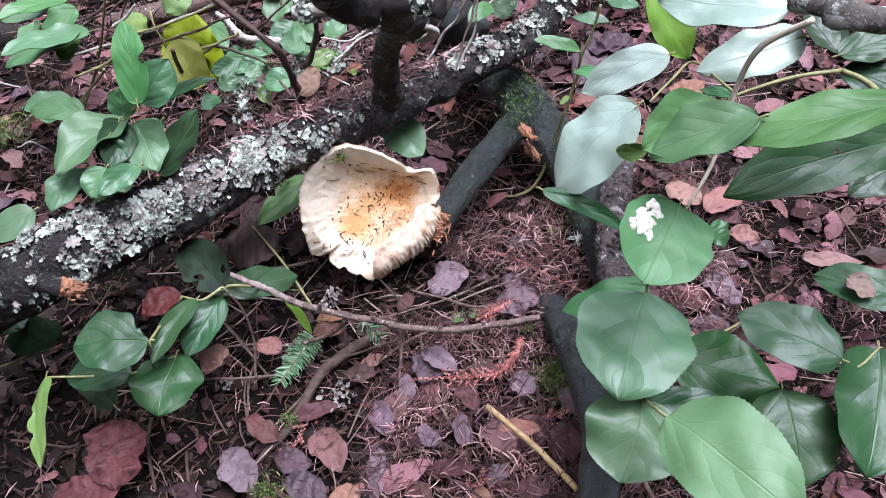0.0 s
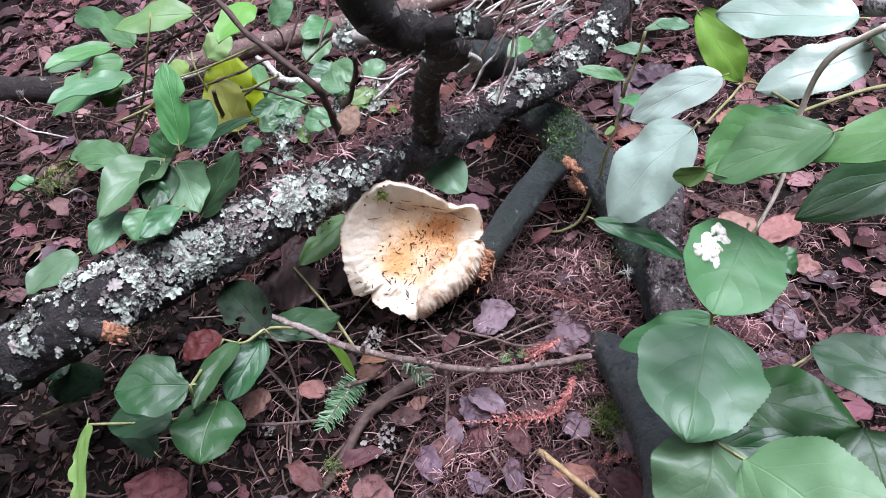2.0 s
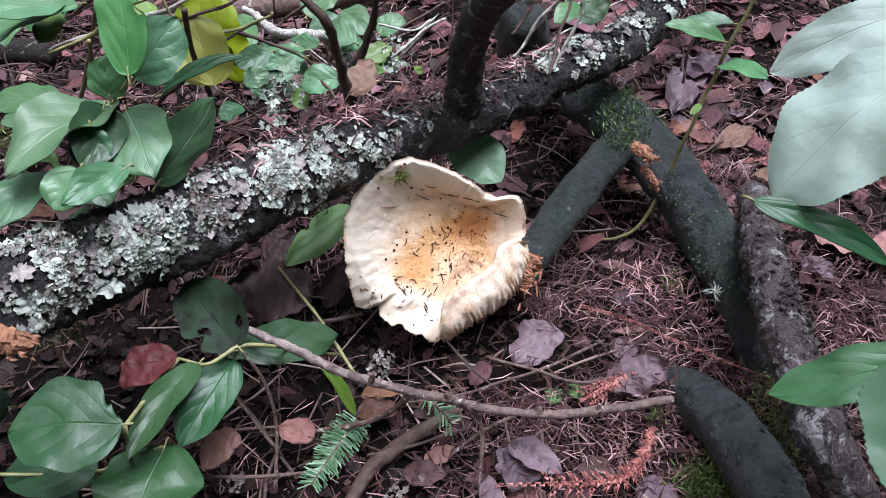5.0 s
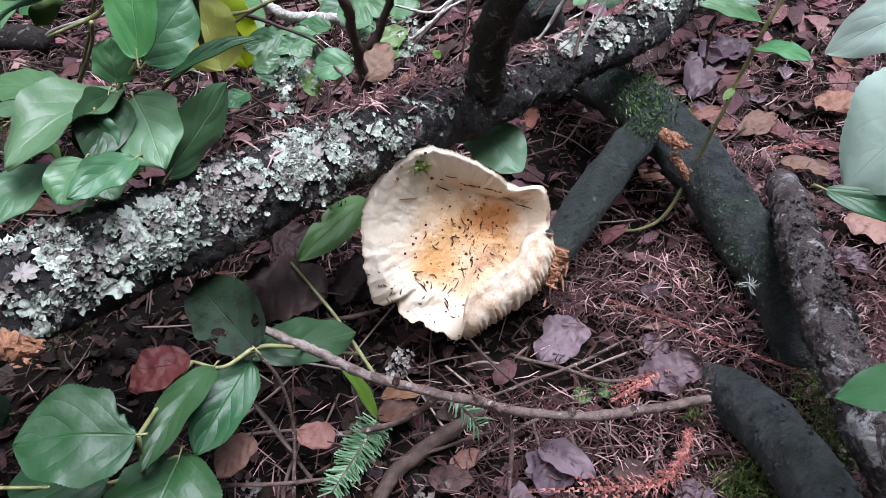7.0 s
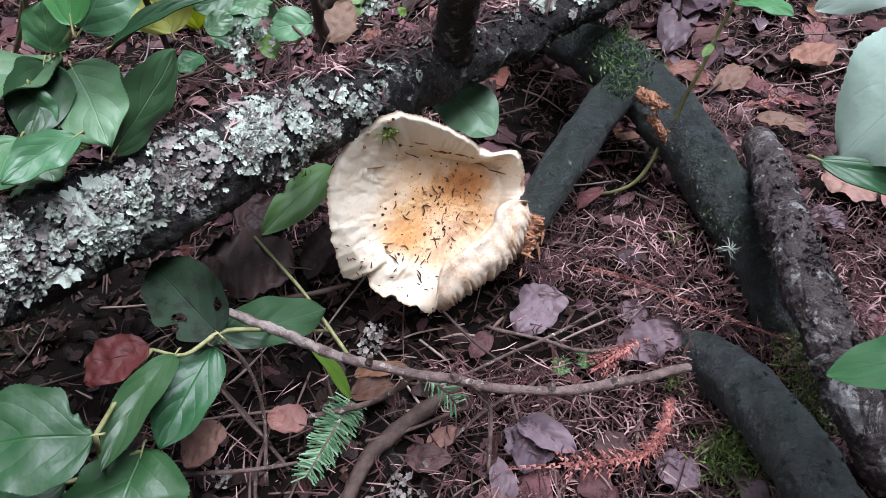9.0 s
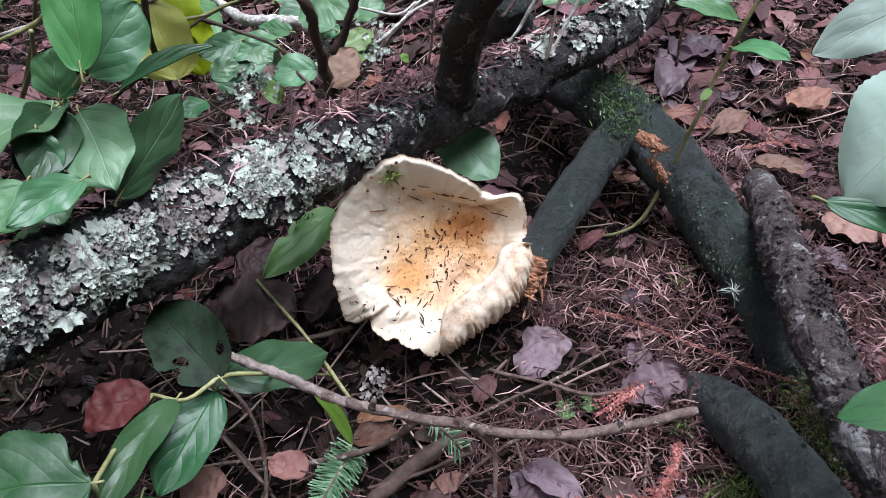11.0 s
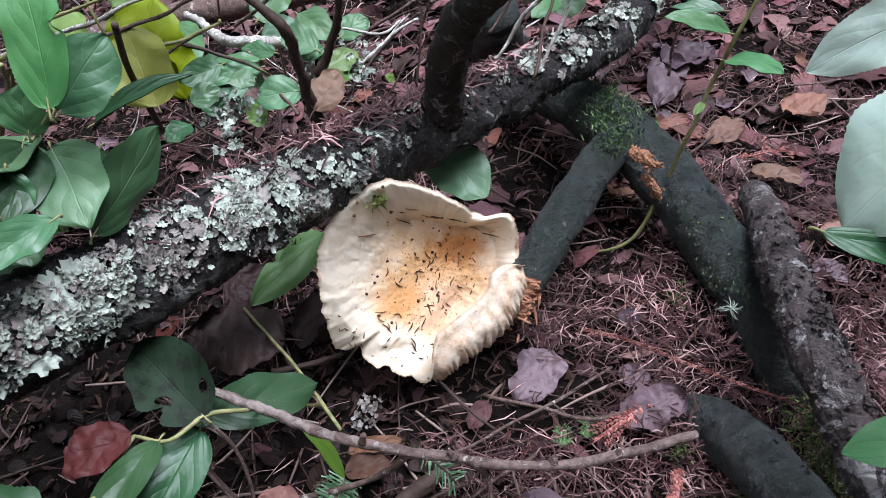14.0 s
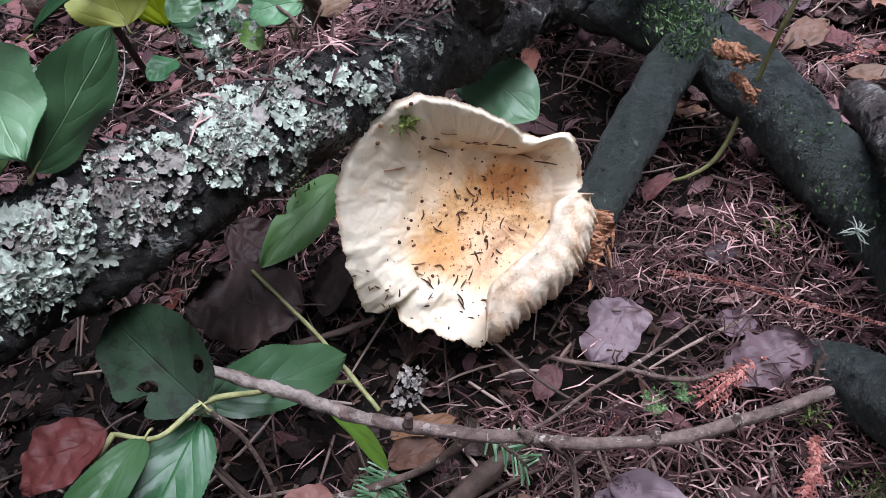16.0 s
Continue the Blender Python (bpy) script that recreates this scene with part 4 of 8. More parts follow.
# ---- the mushroom ----
def build_mushroom():
    c = Vector((-0.0383, 0.5670, 0.0830))
    nn = Vector((0.24, -0.80, 0.55)).normalized()
    ex = Vector((0.995, -0.035, -0.092))
    ex = (ex - nn * ex.dot(nn)).normalized()
    ey = nn.cross(ex)
    m = Matrix((ex, ey, nn)).transposed().to_4x4()
    m.translation = c
    # rim radius every 10 degrees, from the side of the broken root round over the top
    rim = [0.0715, 0.0730, 0.0748, 0.0735, 0.0580, 0.0540, 0.0533, 0.0536, 0.0555, 0.0582, 0.0622, 0.0672, 0.0692, 0.0700, 0.0701, 0.0699, 0.0695, 0.0680,
           0.0662, 0.0659, 0.0670, 0.0688, 0.0725, 0.0655, 0.0655, 0.0638, 0.0662, 0.0704, 0.0690, 0.0612, 0.0598, 0.0608, 0.0625, 0.0648, 0.0675, 0.0695]
    # rim height, where the wall begins and how steeply it starts, all round
    turn = [0, 15, 33, 45, 60, 90, 115, 140, 165, 190, 208, 222, 230, 240, 256, 270, 284, 300, 325, 345, 360]
    height = [-0.009, -0.009, -0.003, -0.004, 0.003, 0.009, 0.015, 0.010, 0.001, -0.004, -0.012, -0.024, -0.016, -0.004, 0.001, 0.003, -0.008, -0.014, -0.014, -0.012, -0.009]
    begin = [0.80, 0.80, 0.76, 0.72, 0.66, 0.58, 0.54, 0.50, 0.48, 0.50, 0.55, 0.66, 0.76, 0.80, 0.82, 0.82, 0.75, 0.70, 0.72, 0.78, 0.80]
    steep = [0.8, 0.7, 0.55, 0.55, 0.6, 0.65, 0.75, 1.0, 1.2, 1.3, 1.2, 1.2, 1.3, 1.3, 1.3, 1.3, 1.3, 1.2, 1.0, 0.9, 0.8]

    def radius(a):
        t = (a % 360) / 10
        i = int(t) % 36
        t -= int(t)
        t = t * t * (3 - 2 * t)
        return rim[i] * (1 - t) + rim[(i + 1) % 36] * t

    def bell(a, centre, width):
        d = (a - centre + 180) % 360 - 180
        return math.exp(-(d / width) ** 2)

    def ease(x, a, b):
        t = max(0.0, min(1.0, (x - a) / (b - a)))
        return t * t * (3 - 2 * t)

    na, nr = 360, 72
    top, under_side, polar = [], [], []
    cx, cy = 0.014, 0.002
    for k in range(na):
        a = 360.0 * k / na
        ca, sa = math.cos(radians(a)), math.sin(radians(a))
        rr = radius(a) * (1 + 0.010 * noise.noise(Vector((ca * 9, sa * 9, 2))) + 0.016 * noise.noise(Vector((ca * 30, sa * 30, 5))) + 0.012 * noise.noise(Vector((ca * 75, sa * 75, 9))))
        rr -= 0.0045 * bell(a, 230, 2.6) + 0.0030 * bell(a, 246, 2.5) + 0.0020 * bell(a, 261, 2.5)
        zr, f0, p0 = np.interp(a, turn, height), np.interp(a, turn, begin), np.interp(a, turn, steep)
        ex_, ey_ = rr * ca, rr * sa
        lobes = bell(a, 250, 20)
        for j in range(nr):
            q = j / (nr - 1)
            x, y = cx * (1 - q) + ex_ * q, cy * (1 - q) + ey_ * q
            far = math.hypot(x - 0.031, (y - 0.013) * 1.1)
            bed = -0.037 + 0.023 * min(1.35, far / 0.068) ** 1.35
            up = max(0.0, min(1.0, (q - f0) / (1 - f0)))
            bed -= 0.010 * bell(a, 315, 38) * ease(q, 0.30, 0.62)
            wall = up ** p0 * (1 - 0.12 * up * up)
            foot = -0.037 + 0.023 * min(1.35, math.hypot(ex_ - 0.031, (ey_ - 0.013) * 1.1) / 0.068) ** 1.35
            z = bed + (zr - foot) * wall
            # the rim curls over at the top and folds into a small horn beside the root
            z -= 0.0045 * bell(a, 100, 60) * ease(q, 0.93, 1.0) + 0.006 * bell(a, 33, 7) * ease(q, 0.92, 1.0) - 0.005 * bell(a, 33, 9) * ease(q, 0.74, 0.9)
            z -= 0.006 * bell(a, 43, 5) * ease(q, 0.85, 1.0) + 0.004 * bell(a, 8, 7) * ease(q, 0.8, 1.0)
            # puckered white lobes at the foot
            z += lobes * ease(q, 0.60, 0.85) * (0.0035 * math.sin(q * 15 + a * 0.12) + 0.0030 * noise.noise(Vector((x * 110, y * 110, 4))))
            z -= 0.004 * bell(a, 230, 3.5) * ease(q, 0.70, 1.0)
            # fine folds running up the wall, lumps and pits on the floor
            z += 0.0004 * wall * math.sin(radians(a) * 31 + 6.5 * noise.noise(Vector((x * 45, y * 45, 0)))) * (0.25 + bell(a, 190, 45))
            z += (0.0018 - 0.0014 * up) * noise.noise(Vector((x * 55, y * 55, 3))) + (0.0011 - 0.0008 * up) * noise.noise(Vector((x * 160, y * 160, 8))) + 0.0005 * noise.noise(Vector((x * 420, y * 420, 1)))
            polar.append((float(up), q))
            top.append((x, y, z))
            thick = 0.0046 * (1 - 0.60 * q ** 6) + 0.016 * (1 - q) ** 2
            gill = 0.0010 * math.sin(radians(a) * 48) * min(1, 4 * (1 - q))
            under_side.append((x * (1 - 0.03 * q), y * (1 - 0.03 * q), z - thick + gill))
    faces_top, faces_low, edge = [], [], []
    for k in range(na):
        k2 = (k + 1) % na
        for j in range(nr - 1):
            a, b, cc, d = k * nr + j, k * nr + j + 1, k2 * nr + j + 1, k2 * nr + j
            faces_top.append((a, b, cc, d))
            faces_low.append((d, cc, b, a))
    ob = thing("mushroom", c, "large cream funnel-shaped mushroom with ochre centre and inrolled rim", "mushroom")
    ob.matrix_basis = m
    bpy.context.view_layer.update()
    me = mesh("cap", top, faces_top, M_CAP, True, polar)
    part("cap", me, ob, "cream cap stained ochre in the hollow")
    both = [top[k * nr + nr - 1] for k in range(na)] + under_side
    for k in range(na):
        k2 = (k + 1) % na
        edge.append((k, na + k * nr + nr - 1, na + k2 * nr + nr - 1, k2))
    low = edge + [tuple(na + i for i in f) for f in faces_low]
    part("underside", mesh("underside", both, low, M_RIM), ob, "brownish ribbed underside of the cap")
    # the lip that is rolled in over the hollow, ribbed across its outer side
    inner = line([(0.0633, 0.0058, 0), (0.0501, 0.0070, 0), (0.0403, 0.0010, 0), (0.0373, -0.0079, 0), (0.0298, -0.0161, 0), (0.0120, -0.0277, 0), (0.0027, -0.0355, 0), (-0.0002, -0.0498, 0), (-0.0010, -0.0617, 0)], 160)
    outer = line([(0.0701, 0.0000, 0), (0.0709, -0.0106, 0), (0.0659, -0.0251, 0), (0.0580, -0.0361, 0), (0.0459, -0.0468, 0), (0.0316, -0.0549, 0), (0.0202, -0.0625, 0), (0.0128, -0.0680, 0), (0.0075, -0.0708, 0)], 160)
    sides = 30
    lv, lf = [], []
    for k in range(160):
        t = k / 159
        mid, half = (inner[k] + outer[k]) / 2, (outer[k] - inner[k]) / 2
        wide = np.linalg.norm(half)
        full = min(1.0, 7 * t + 0.25, 6 * (1 - t) + 0.15)
        floor_z = 0.0035 + 0.002 * t
        for q in range(sides):
            w = 2 * math.pi * q / sides
            rib = (0.55 + 0.75 * noise.noise(Vector((k * 0.16, 0, 7)))) * math.sin(k * 1.05 + 11.0 * noise.noise(Vector((k * 0.055, q * 0.06, 2)))) * ease(math.cos(w), -0.1, 0.8)
            f = 1 + 0.10 * rib + 0.16 * noise.noise(Vector((*(mid[:2] * 70), math.sin(w)))) + 0.08 * noise.noise(Vector((*(mid[:2] * 190), q * 0.5)))
            p = mid + half * math.cos(w) * (0.93 + 0.07 * f)
            p = p + half * (0.10 * rib + 0.08 * noise.noise(Vector((k * 0.35, 3, q * 0.1)))) * ease(math.cos(w), 0.0, 0.9)
            # thin overhanging inner edge, full and rounded outer side
            lean = 1 - 0.45 * ease(-math.cos(w), 0.1, 0.9)
            lv.append((p[0], p[1], floor_z + math.sin(w) * wide * (1.0 if math.sin(w) > 0 else 0.7) * full * f * lean + 0.006 * ease(-math.cos(w), 0.3, 1.0) - 0.007 * math.cos(w)))
    for k in range(159):
        for q in range(sides):
            q2 = (q + 1) % sides
            lf.append((k * sides + q, (k + 1) * sides + q, (k + 1) * sides + q2, k * sides + q2))
    lf += [tuple(range(sides)), tuple(reversed(range(159 * sides, 160 * sides)))]
    part("inrolled_rim", mesh("inrolled_rim", lv, lf, M_RIM), ob, "pale ribbed rim rolled in over the cap")
    # stout stem down into the soil
    inv = m.inverted()
    foot = inv @ Vector((c.x + 0.010, c.y + 0.05, -0.02))
    v, f = tube([(0.020, 0.010, -0.048), (Vector((0.018, 0.008, -0.064)) * 0.6 + foot * 0.4), foot], [0.022, 0.019, 0.017], rings=20, sides=24, lump=0.1, scale=40)
    part("stem", mesh("stem", v, f, M_RIM), ob, "stout pale stem")
    return m, top


mush_m, mush_top = build_mushroom()


def build_mushroom_dirt():
    """Needles, crumbs and a scrap of moss that lie on the cap."""
    r = np.random.default_rng(21)
    bag, crumbs = ([], []), ([], [])
    up = np.array(mush_m.to_3x3() @ Vector((0, 0, 1)))

    flat = np.array(mush_top)

    def at(x, y):
        i = int(np.argmin((flat[:, 0] - x) ** 2 + (flat[:, 1] - y) ** 2))
        return np.array(mush_m @ Vector(mush_top[i]))

    rows = [(random.gauss(-0.002, 0.020), random.gauss(-0.030, 0.016), random.uniform(0, 6.28), random.uniform(0.002, 0.0085)) for _ in range(34)]
    rows += [(random.gauss(0.022, 0.016), random.gauss(-0.002, 0.014), random.uniform(0, 6.28), random.uniform(0.002, 0.008)) for _ in range(22)]
    rows += [(-0.0175, 0.0414, -0.15, 0.010), (0.0041, 0.0382, -0.13, 0.015), (-0.0121, 0.036, -0.35, 0.011), (0.0505, 0.0228, -0.25, 0.011), (-0.0399, 0.0270, 0.07, 0.012), (-0.0285, 0.0555, 0.6, 0.008), (-0.0576, -0.0222, 1.4, 0.005), (0.022, 0.035, -0.2, 0.009), (0.0075, 0.0365, -0.10, 0.012), (0.0300, 0.0330, -0.25, 0.012), (-0.0080, 0.0440, -0.2, 0.010), (0.0400, 0.0280, -0.3, 0.010)]
    for x, y, a, ln in rows:
        if math.hypot(x, y) > 0.058:
            continue
        p0, p1 = at(x, y), at(x + math.cos(a) * ln, y + math.sin(a) * ln)
        add(bag, tube([p0 + up * 0.0005, (p0 + p1) / 2 + up * 0.0010 + r.normal(0, ln * 0.10, 3), p1 + up * 0.0006], [0.00028, 0.00052, 0.00022], rings=5, sides=5, lump=0.3, scale=300))
    for k in range(260):
        x, y = (random.gauss(0.022, 0.017), random.gauss(0.004, 0.015)) if k % 2 else (random.gauss(-0.005, 0.026), random.gauss(-0.022, 0.02))
        if math.hypot(x, y) > 0.06:
            continue
        p, s = at(x, y), random.uniform(0.0002, 0.0005) + 0.0010 * random.random() ** 4
        add(crumbs, tube([p - up * s * 0.3, p + up * s * 0.4, p + up * s * 0.9], [s * 0.7, s, s * 0.4], rings=4, sides=6, lump=0.5, scale=700))
    for k in range(26):
        a, q = radians(random.uniform(200, 290)), random.uniform(0.052, 0.068)
        p = at(math.cos(a) * q, math.sin(a) * q)
        d = np.array(mush_m.to_3x3() @ Vector((random.gauss(0, 1), random.gauss(0, 1), 0.2)).normalized()) * random.uniform(0.001, 0.005)
        add(bag, tube([p + up * 0.0003, p + d * 0.5 + up * 0.0008, p + d + up * 0.0004], [0.0003, 0.00050, 0.0002], rings=4, sides=5, lump=0.4, scale=500))
    for x, y in ((-0.0180, 0.0414), (-0.0422, 0.0490), (-0.0440, 0.0413), (-0.0290, 0.0570), (-0.0265, 0.0580)):
        p = at(x, y)
        add(crumbs, tube([p, p + up * 0.001, p + up * 0.0018], [0.0010, 0.0012, 0.0005], rings=4, sides=8, lump=0.4, scale=500))
    tagged(new("fallen_needles", mesh("fallen_needles", *bag, M_CAP_DIRT)), "dark dry needles stuck on the mushroom cap", "needles", kind="stuff")
    tagged(new("soil_crumbs", mesh("soil_crumbs", *crumbs, M_CAP_DIRT)), "crumbs of dark soil on the mushroom cap", "soil", kind="stuff")
    p = at(-0.0290, 0.0500)
    tagged(new("moss_scrap", mesh("moss_scrap", *tufts([p, p + up * 0.001], [up, up], 0.006, 40, r, 0.0026), M_MOSS_YELLOW, False)), "scrap of yellow-green moss on the mushroom rim", "moss", kind="stuff")


build_mushroom_dirt()


# ---- salal plants ----
def build_salal_upper():
    """The plant that grows up behind the fallen branch."""
    ob = shrub("salal_shrub", (-0.3501, 0.7463, 0.0200), "young green salal shrub growing behind the fallen branch")
    G, Y, YL = M_LEAF, M_LEAF_YOUNG, M_LEAF_YELLOW
    up, flat = (0.0, -0.8, 0.6), (0.0, -0.3, 1.0)
    rows = [
        ((-0.1834, 0.5127, 0.2600), (-0.1843, 0.5473, 0.3088), 0.0235, M_LEAF_BRIGHT, dict(holes=((0.52, 0.8, 0.003),), normal=up, fold=0.12, wave=0.10, bites=((0.55, 1, 0.45, 0.05),))),
        ((-0.1863, 0.5250, 0.2513), (-0.1623, 0.5473, 0.2742), 0.0260, G, dict(normal=(0.35, -0.8, 0.5), fold=0.10, wave=0.10)),
        ((-0.2055, 0.5277, 0.2402), (-0.2021, 0.5341, 0.2619), 0.0210, G, dict(normal=up, wave=0.08)),
        ((-0.2173, 0.5519, 0.2250), (-0.2533, 0.4849, 0.2220), 0.0360, G, dict(normal=(-0.2, -0.5, 1), fold=0.3, arch=0.10, wave=0.22)),
        ((-0.2170, 0.5459, 0.2250), (-0.2273, 0.5110, 0.2050), 0.0262, G, dict(normal=(0.3, -0.8, 0.7), fold=0.25)),
        ((-0.2039, 0.5362, 0.2272), (-0.1850, 0.4994, 0.2053), 0.0335, G, dict(normal=(0.15, -0.8, 0.6), fold=0.18, wave=0.14, point=0.75)),
        ((-0.2191, 0.4938, 0.2183), (-0.2313, 0.4752, 0.2057), 0.0225, G, dict(normal=(-0.1, -0.7, 0.7), wave=0.10)),
        ((-0.2182, 0.5088, 0.2050), (-0.2125, 0.4896, 0.1950), 0.0219, G, dict(normal=flat)),
        ((-0.2702, 0.5878, 0.2050), (-0.3235, 0.6024, 0.2050), 0.0220, G, dict(normal=flat)),
        ((-0.2042, 0.6770, 0.1750), (-0.1899, 0.7085, 0.2250), 0.0460, YL, dict(normal=up, bites=((0.4, 1, 0.35, 0.05),), label="yellowing salal leaf")),
        ((-0.1911, 0.6492, 0.1799), (-0.2015, 0.6750, 0.2235), 0.0380, YL, dict(normal=up, wave=0.12)),
        ((-0.2835, 0.6671, 0.2400), (-0.3325, 0.6172, 0.2500), 0.0232, G, dict(normal=flat, wave=0.2)),
        ((-0.3037, 0.7090, 0.2500), (-0.3469, 0.6620, 0.2600), 0.0210, G, dict(normal=flat)),
        ((-0.2474, 0.5124, 0.2050), (-0.2630, 0.4697, 0.2000), 0.0220, G, dict(normal=flat, fold=0.25)),
        ((-0.3043, 0.5075, 0.1700), (-0.3409, 0.4772, 0.1600), 0.0279, G, dict(normal=flat)),
        ((-0.2096, 0.5368, 0.1900), (-0.2222, 0.5289, 0.1800), 0.0117, Y, dict(normal=flat)),
        ((-0.2606, 0.5251, 0.2100), (-0.2544, 0.5326, 0.1950), 0.0137, Y, dict(normal=flat)),
        ((-0.2417, 0.5222, 0.1700), (-0.2650, 0.5181, 0.1500), 0.0162, G, dict(normal=flat)),
        ((-0.3810, 0.7691, 0.2000), (-0.3712, 0.7187, 0.1900), 0.0229, G, dict(normal=up)),
        ((-0.1890, 0.5076, 0.1952), (-0.1601, 0.5578, 0.2196), 0.0250, M_LEAF_SHADED, dict(normal=(0.75, -0.6, 0.1), fold=0.1, wave=0.12)),
        ((-0.1976, 0.5734, 0.2157), (-0.1422, 0.5787, 0.2344), 0.0085, M_LEAF_SHADED, dict(normal=(0.2, -0.3, 1), fold=0.4, arch=0.12)),
        ((-0.2165, 0.5384, 0.2300), (-0.2189, 0.4970, 0.2143), 0.0235, M_LEAF_SHADED, dict(normal=(0.5, -0.6, 0.6), fold=0.5, wave=0.15)),
        ((-0.1940, 0.4937, 0.2172), (-0.2160, 0.4611, 0.2194), 0.0150, G, dict(normal=(0.2, -0.6, 0.8), wave=0.25)),
        ((-0.2167, 0.5166, 0.2300), (-0.2187, 0.5082, 0.2050), 0.0165, G, dict(normal=(0.3, -0.6, 0.7), fold=0.35, wave=0.25)),
        ((-0.2084, 0.5129, 0.2050), (-0.1986, 0.5060, 0.2000), 0.0060, Y, dict(normal=flat)),
        ((-0.2014, 0.5754, 0.2000), (-0.2183, 0.5480, 0.1900), 0.0214, M_LEAF_SHADED, dict(normal=(-0.2, -0.5, 0.9), wave=0.2)),
        ((-0.1523, 0.6742, 0.1900), (-0.1767, 0.6593, 0.1900), 0.0154, G, dict(normal=up)),
        ((-0.1690, 0.6466, 0.1800), (-0.1521, 0.6556, 0.1850), 0.0132, G, dict(normal=up)),
        ((-0.1455, 0.6690, 0.1850), (-0.1311, 0.6614, 0.1800), 0.0135, G, dict(normal=flat)),
    ]
    grow(ob, [(b, t, w * 1.18, m, o) for b, t, w, m, o in rows], 100)
    node = (-0.2179, 0.5554, 0.2220)
    limb(ob, "stem", [(-0.3659, 0.7743, 0.0000), (-0.2561, 0.6149, 0.1600), node], [0.0022, 0.0020, 0.0018], M_TWIG_DARK, rings=16, sides=8)
    limb(ob, "stem", [node, (-0.2100, 0.5420, 0.2330), (-0.1960, 0.5270, 0.2460), (-0.1843, 0.5150, 0.2580)], [0.0015, 0.0012, 0.0011, 0.0010], M_STEM, rings=18, sides=8)
    limb(ob, "stem", [node, (-0.2105, 0.5669, 0.2300), (-0.2060, 0.5670, 0.2320)], [0.0014, 0.0012, 0.001], M_STEM, rings=8, sides=7)
    limb(ob, "stem", [(-0.2642, 0.5899, 0.2400), (-0.2336, 0.5886, 0.2500), (-0.2196, 0.5819, 0.2600), (-0.2057, 0.5891, 0.2700)], [0.001, 0.0014, 0.0014, 0.0013], M_STEM, rings=14, sides=7)
    limb(ob, "stem", [(-0.2321, 0.5812, 0.2500), (-0.2766, 0.6527, 0.2000), (-0.3548, 0.7549, 0.1200), (-0.4312, 0.8539, 0.0400)], [0.0013, 0.0013, 0.0014, 0.0015], M_STEM, rings=14, sides=7)
    limb(ob, "stem", [(-0.1649, 0.5663, 0.2700), (-0.1978, 0.6439, 0.2100), (-0.2107, 0.6845, 0.1600), (-0.2599, 0.8183, 0.0600)], [0.0018, 0.0022, 0.0024, 0.0024], M_TWIG_DARK, rings=16, sides=8)
    limb(ob, "stem", [(-0.3671, 0.7558, 0.1000), (-0.2888, 0.6894, 0.2000), (-0.2427, 0.6505, 0.2700), (-0.2300, 0.6592, 0.3000)], [0.0012, 0.0012, 0.001, 0.001], M_STEM, rings=14, sides=7)
    limb(ob, "stem", [(-0.2466, 0.6465, 0.2400), (-0.1889, 0.6258, 0.2600), (-0.1348, 0.6143, 0.2800)], [0.0009, 0.001, 0.001], M_STEM, rings=14, sides=7)


build_salal_upper()


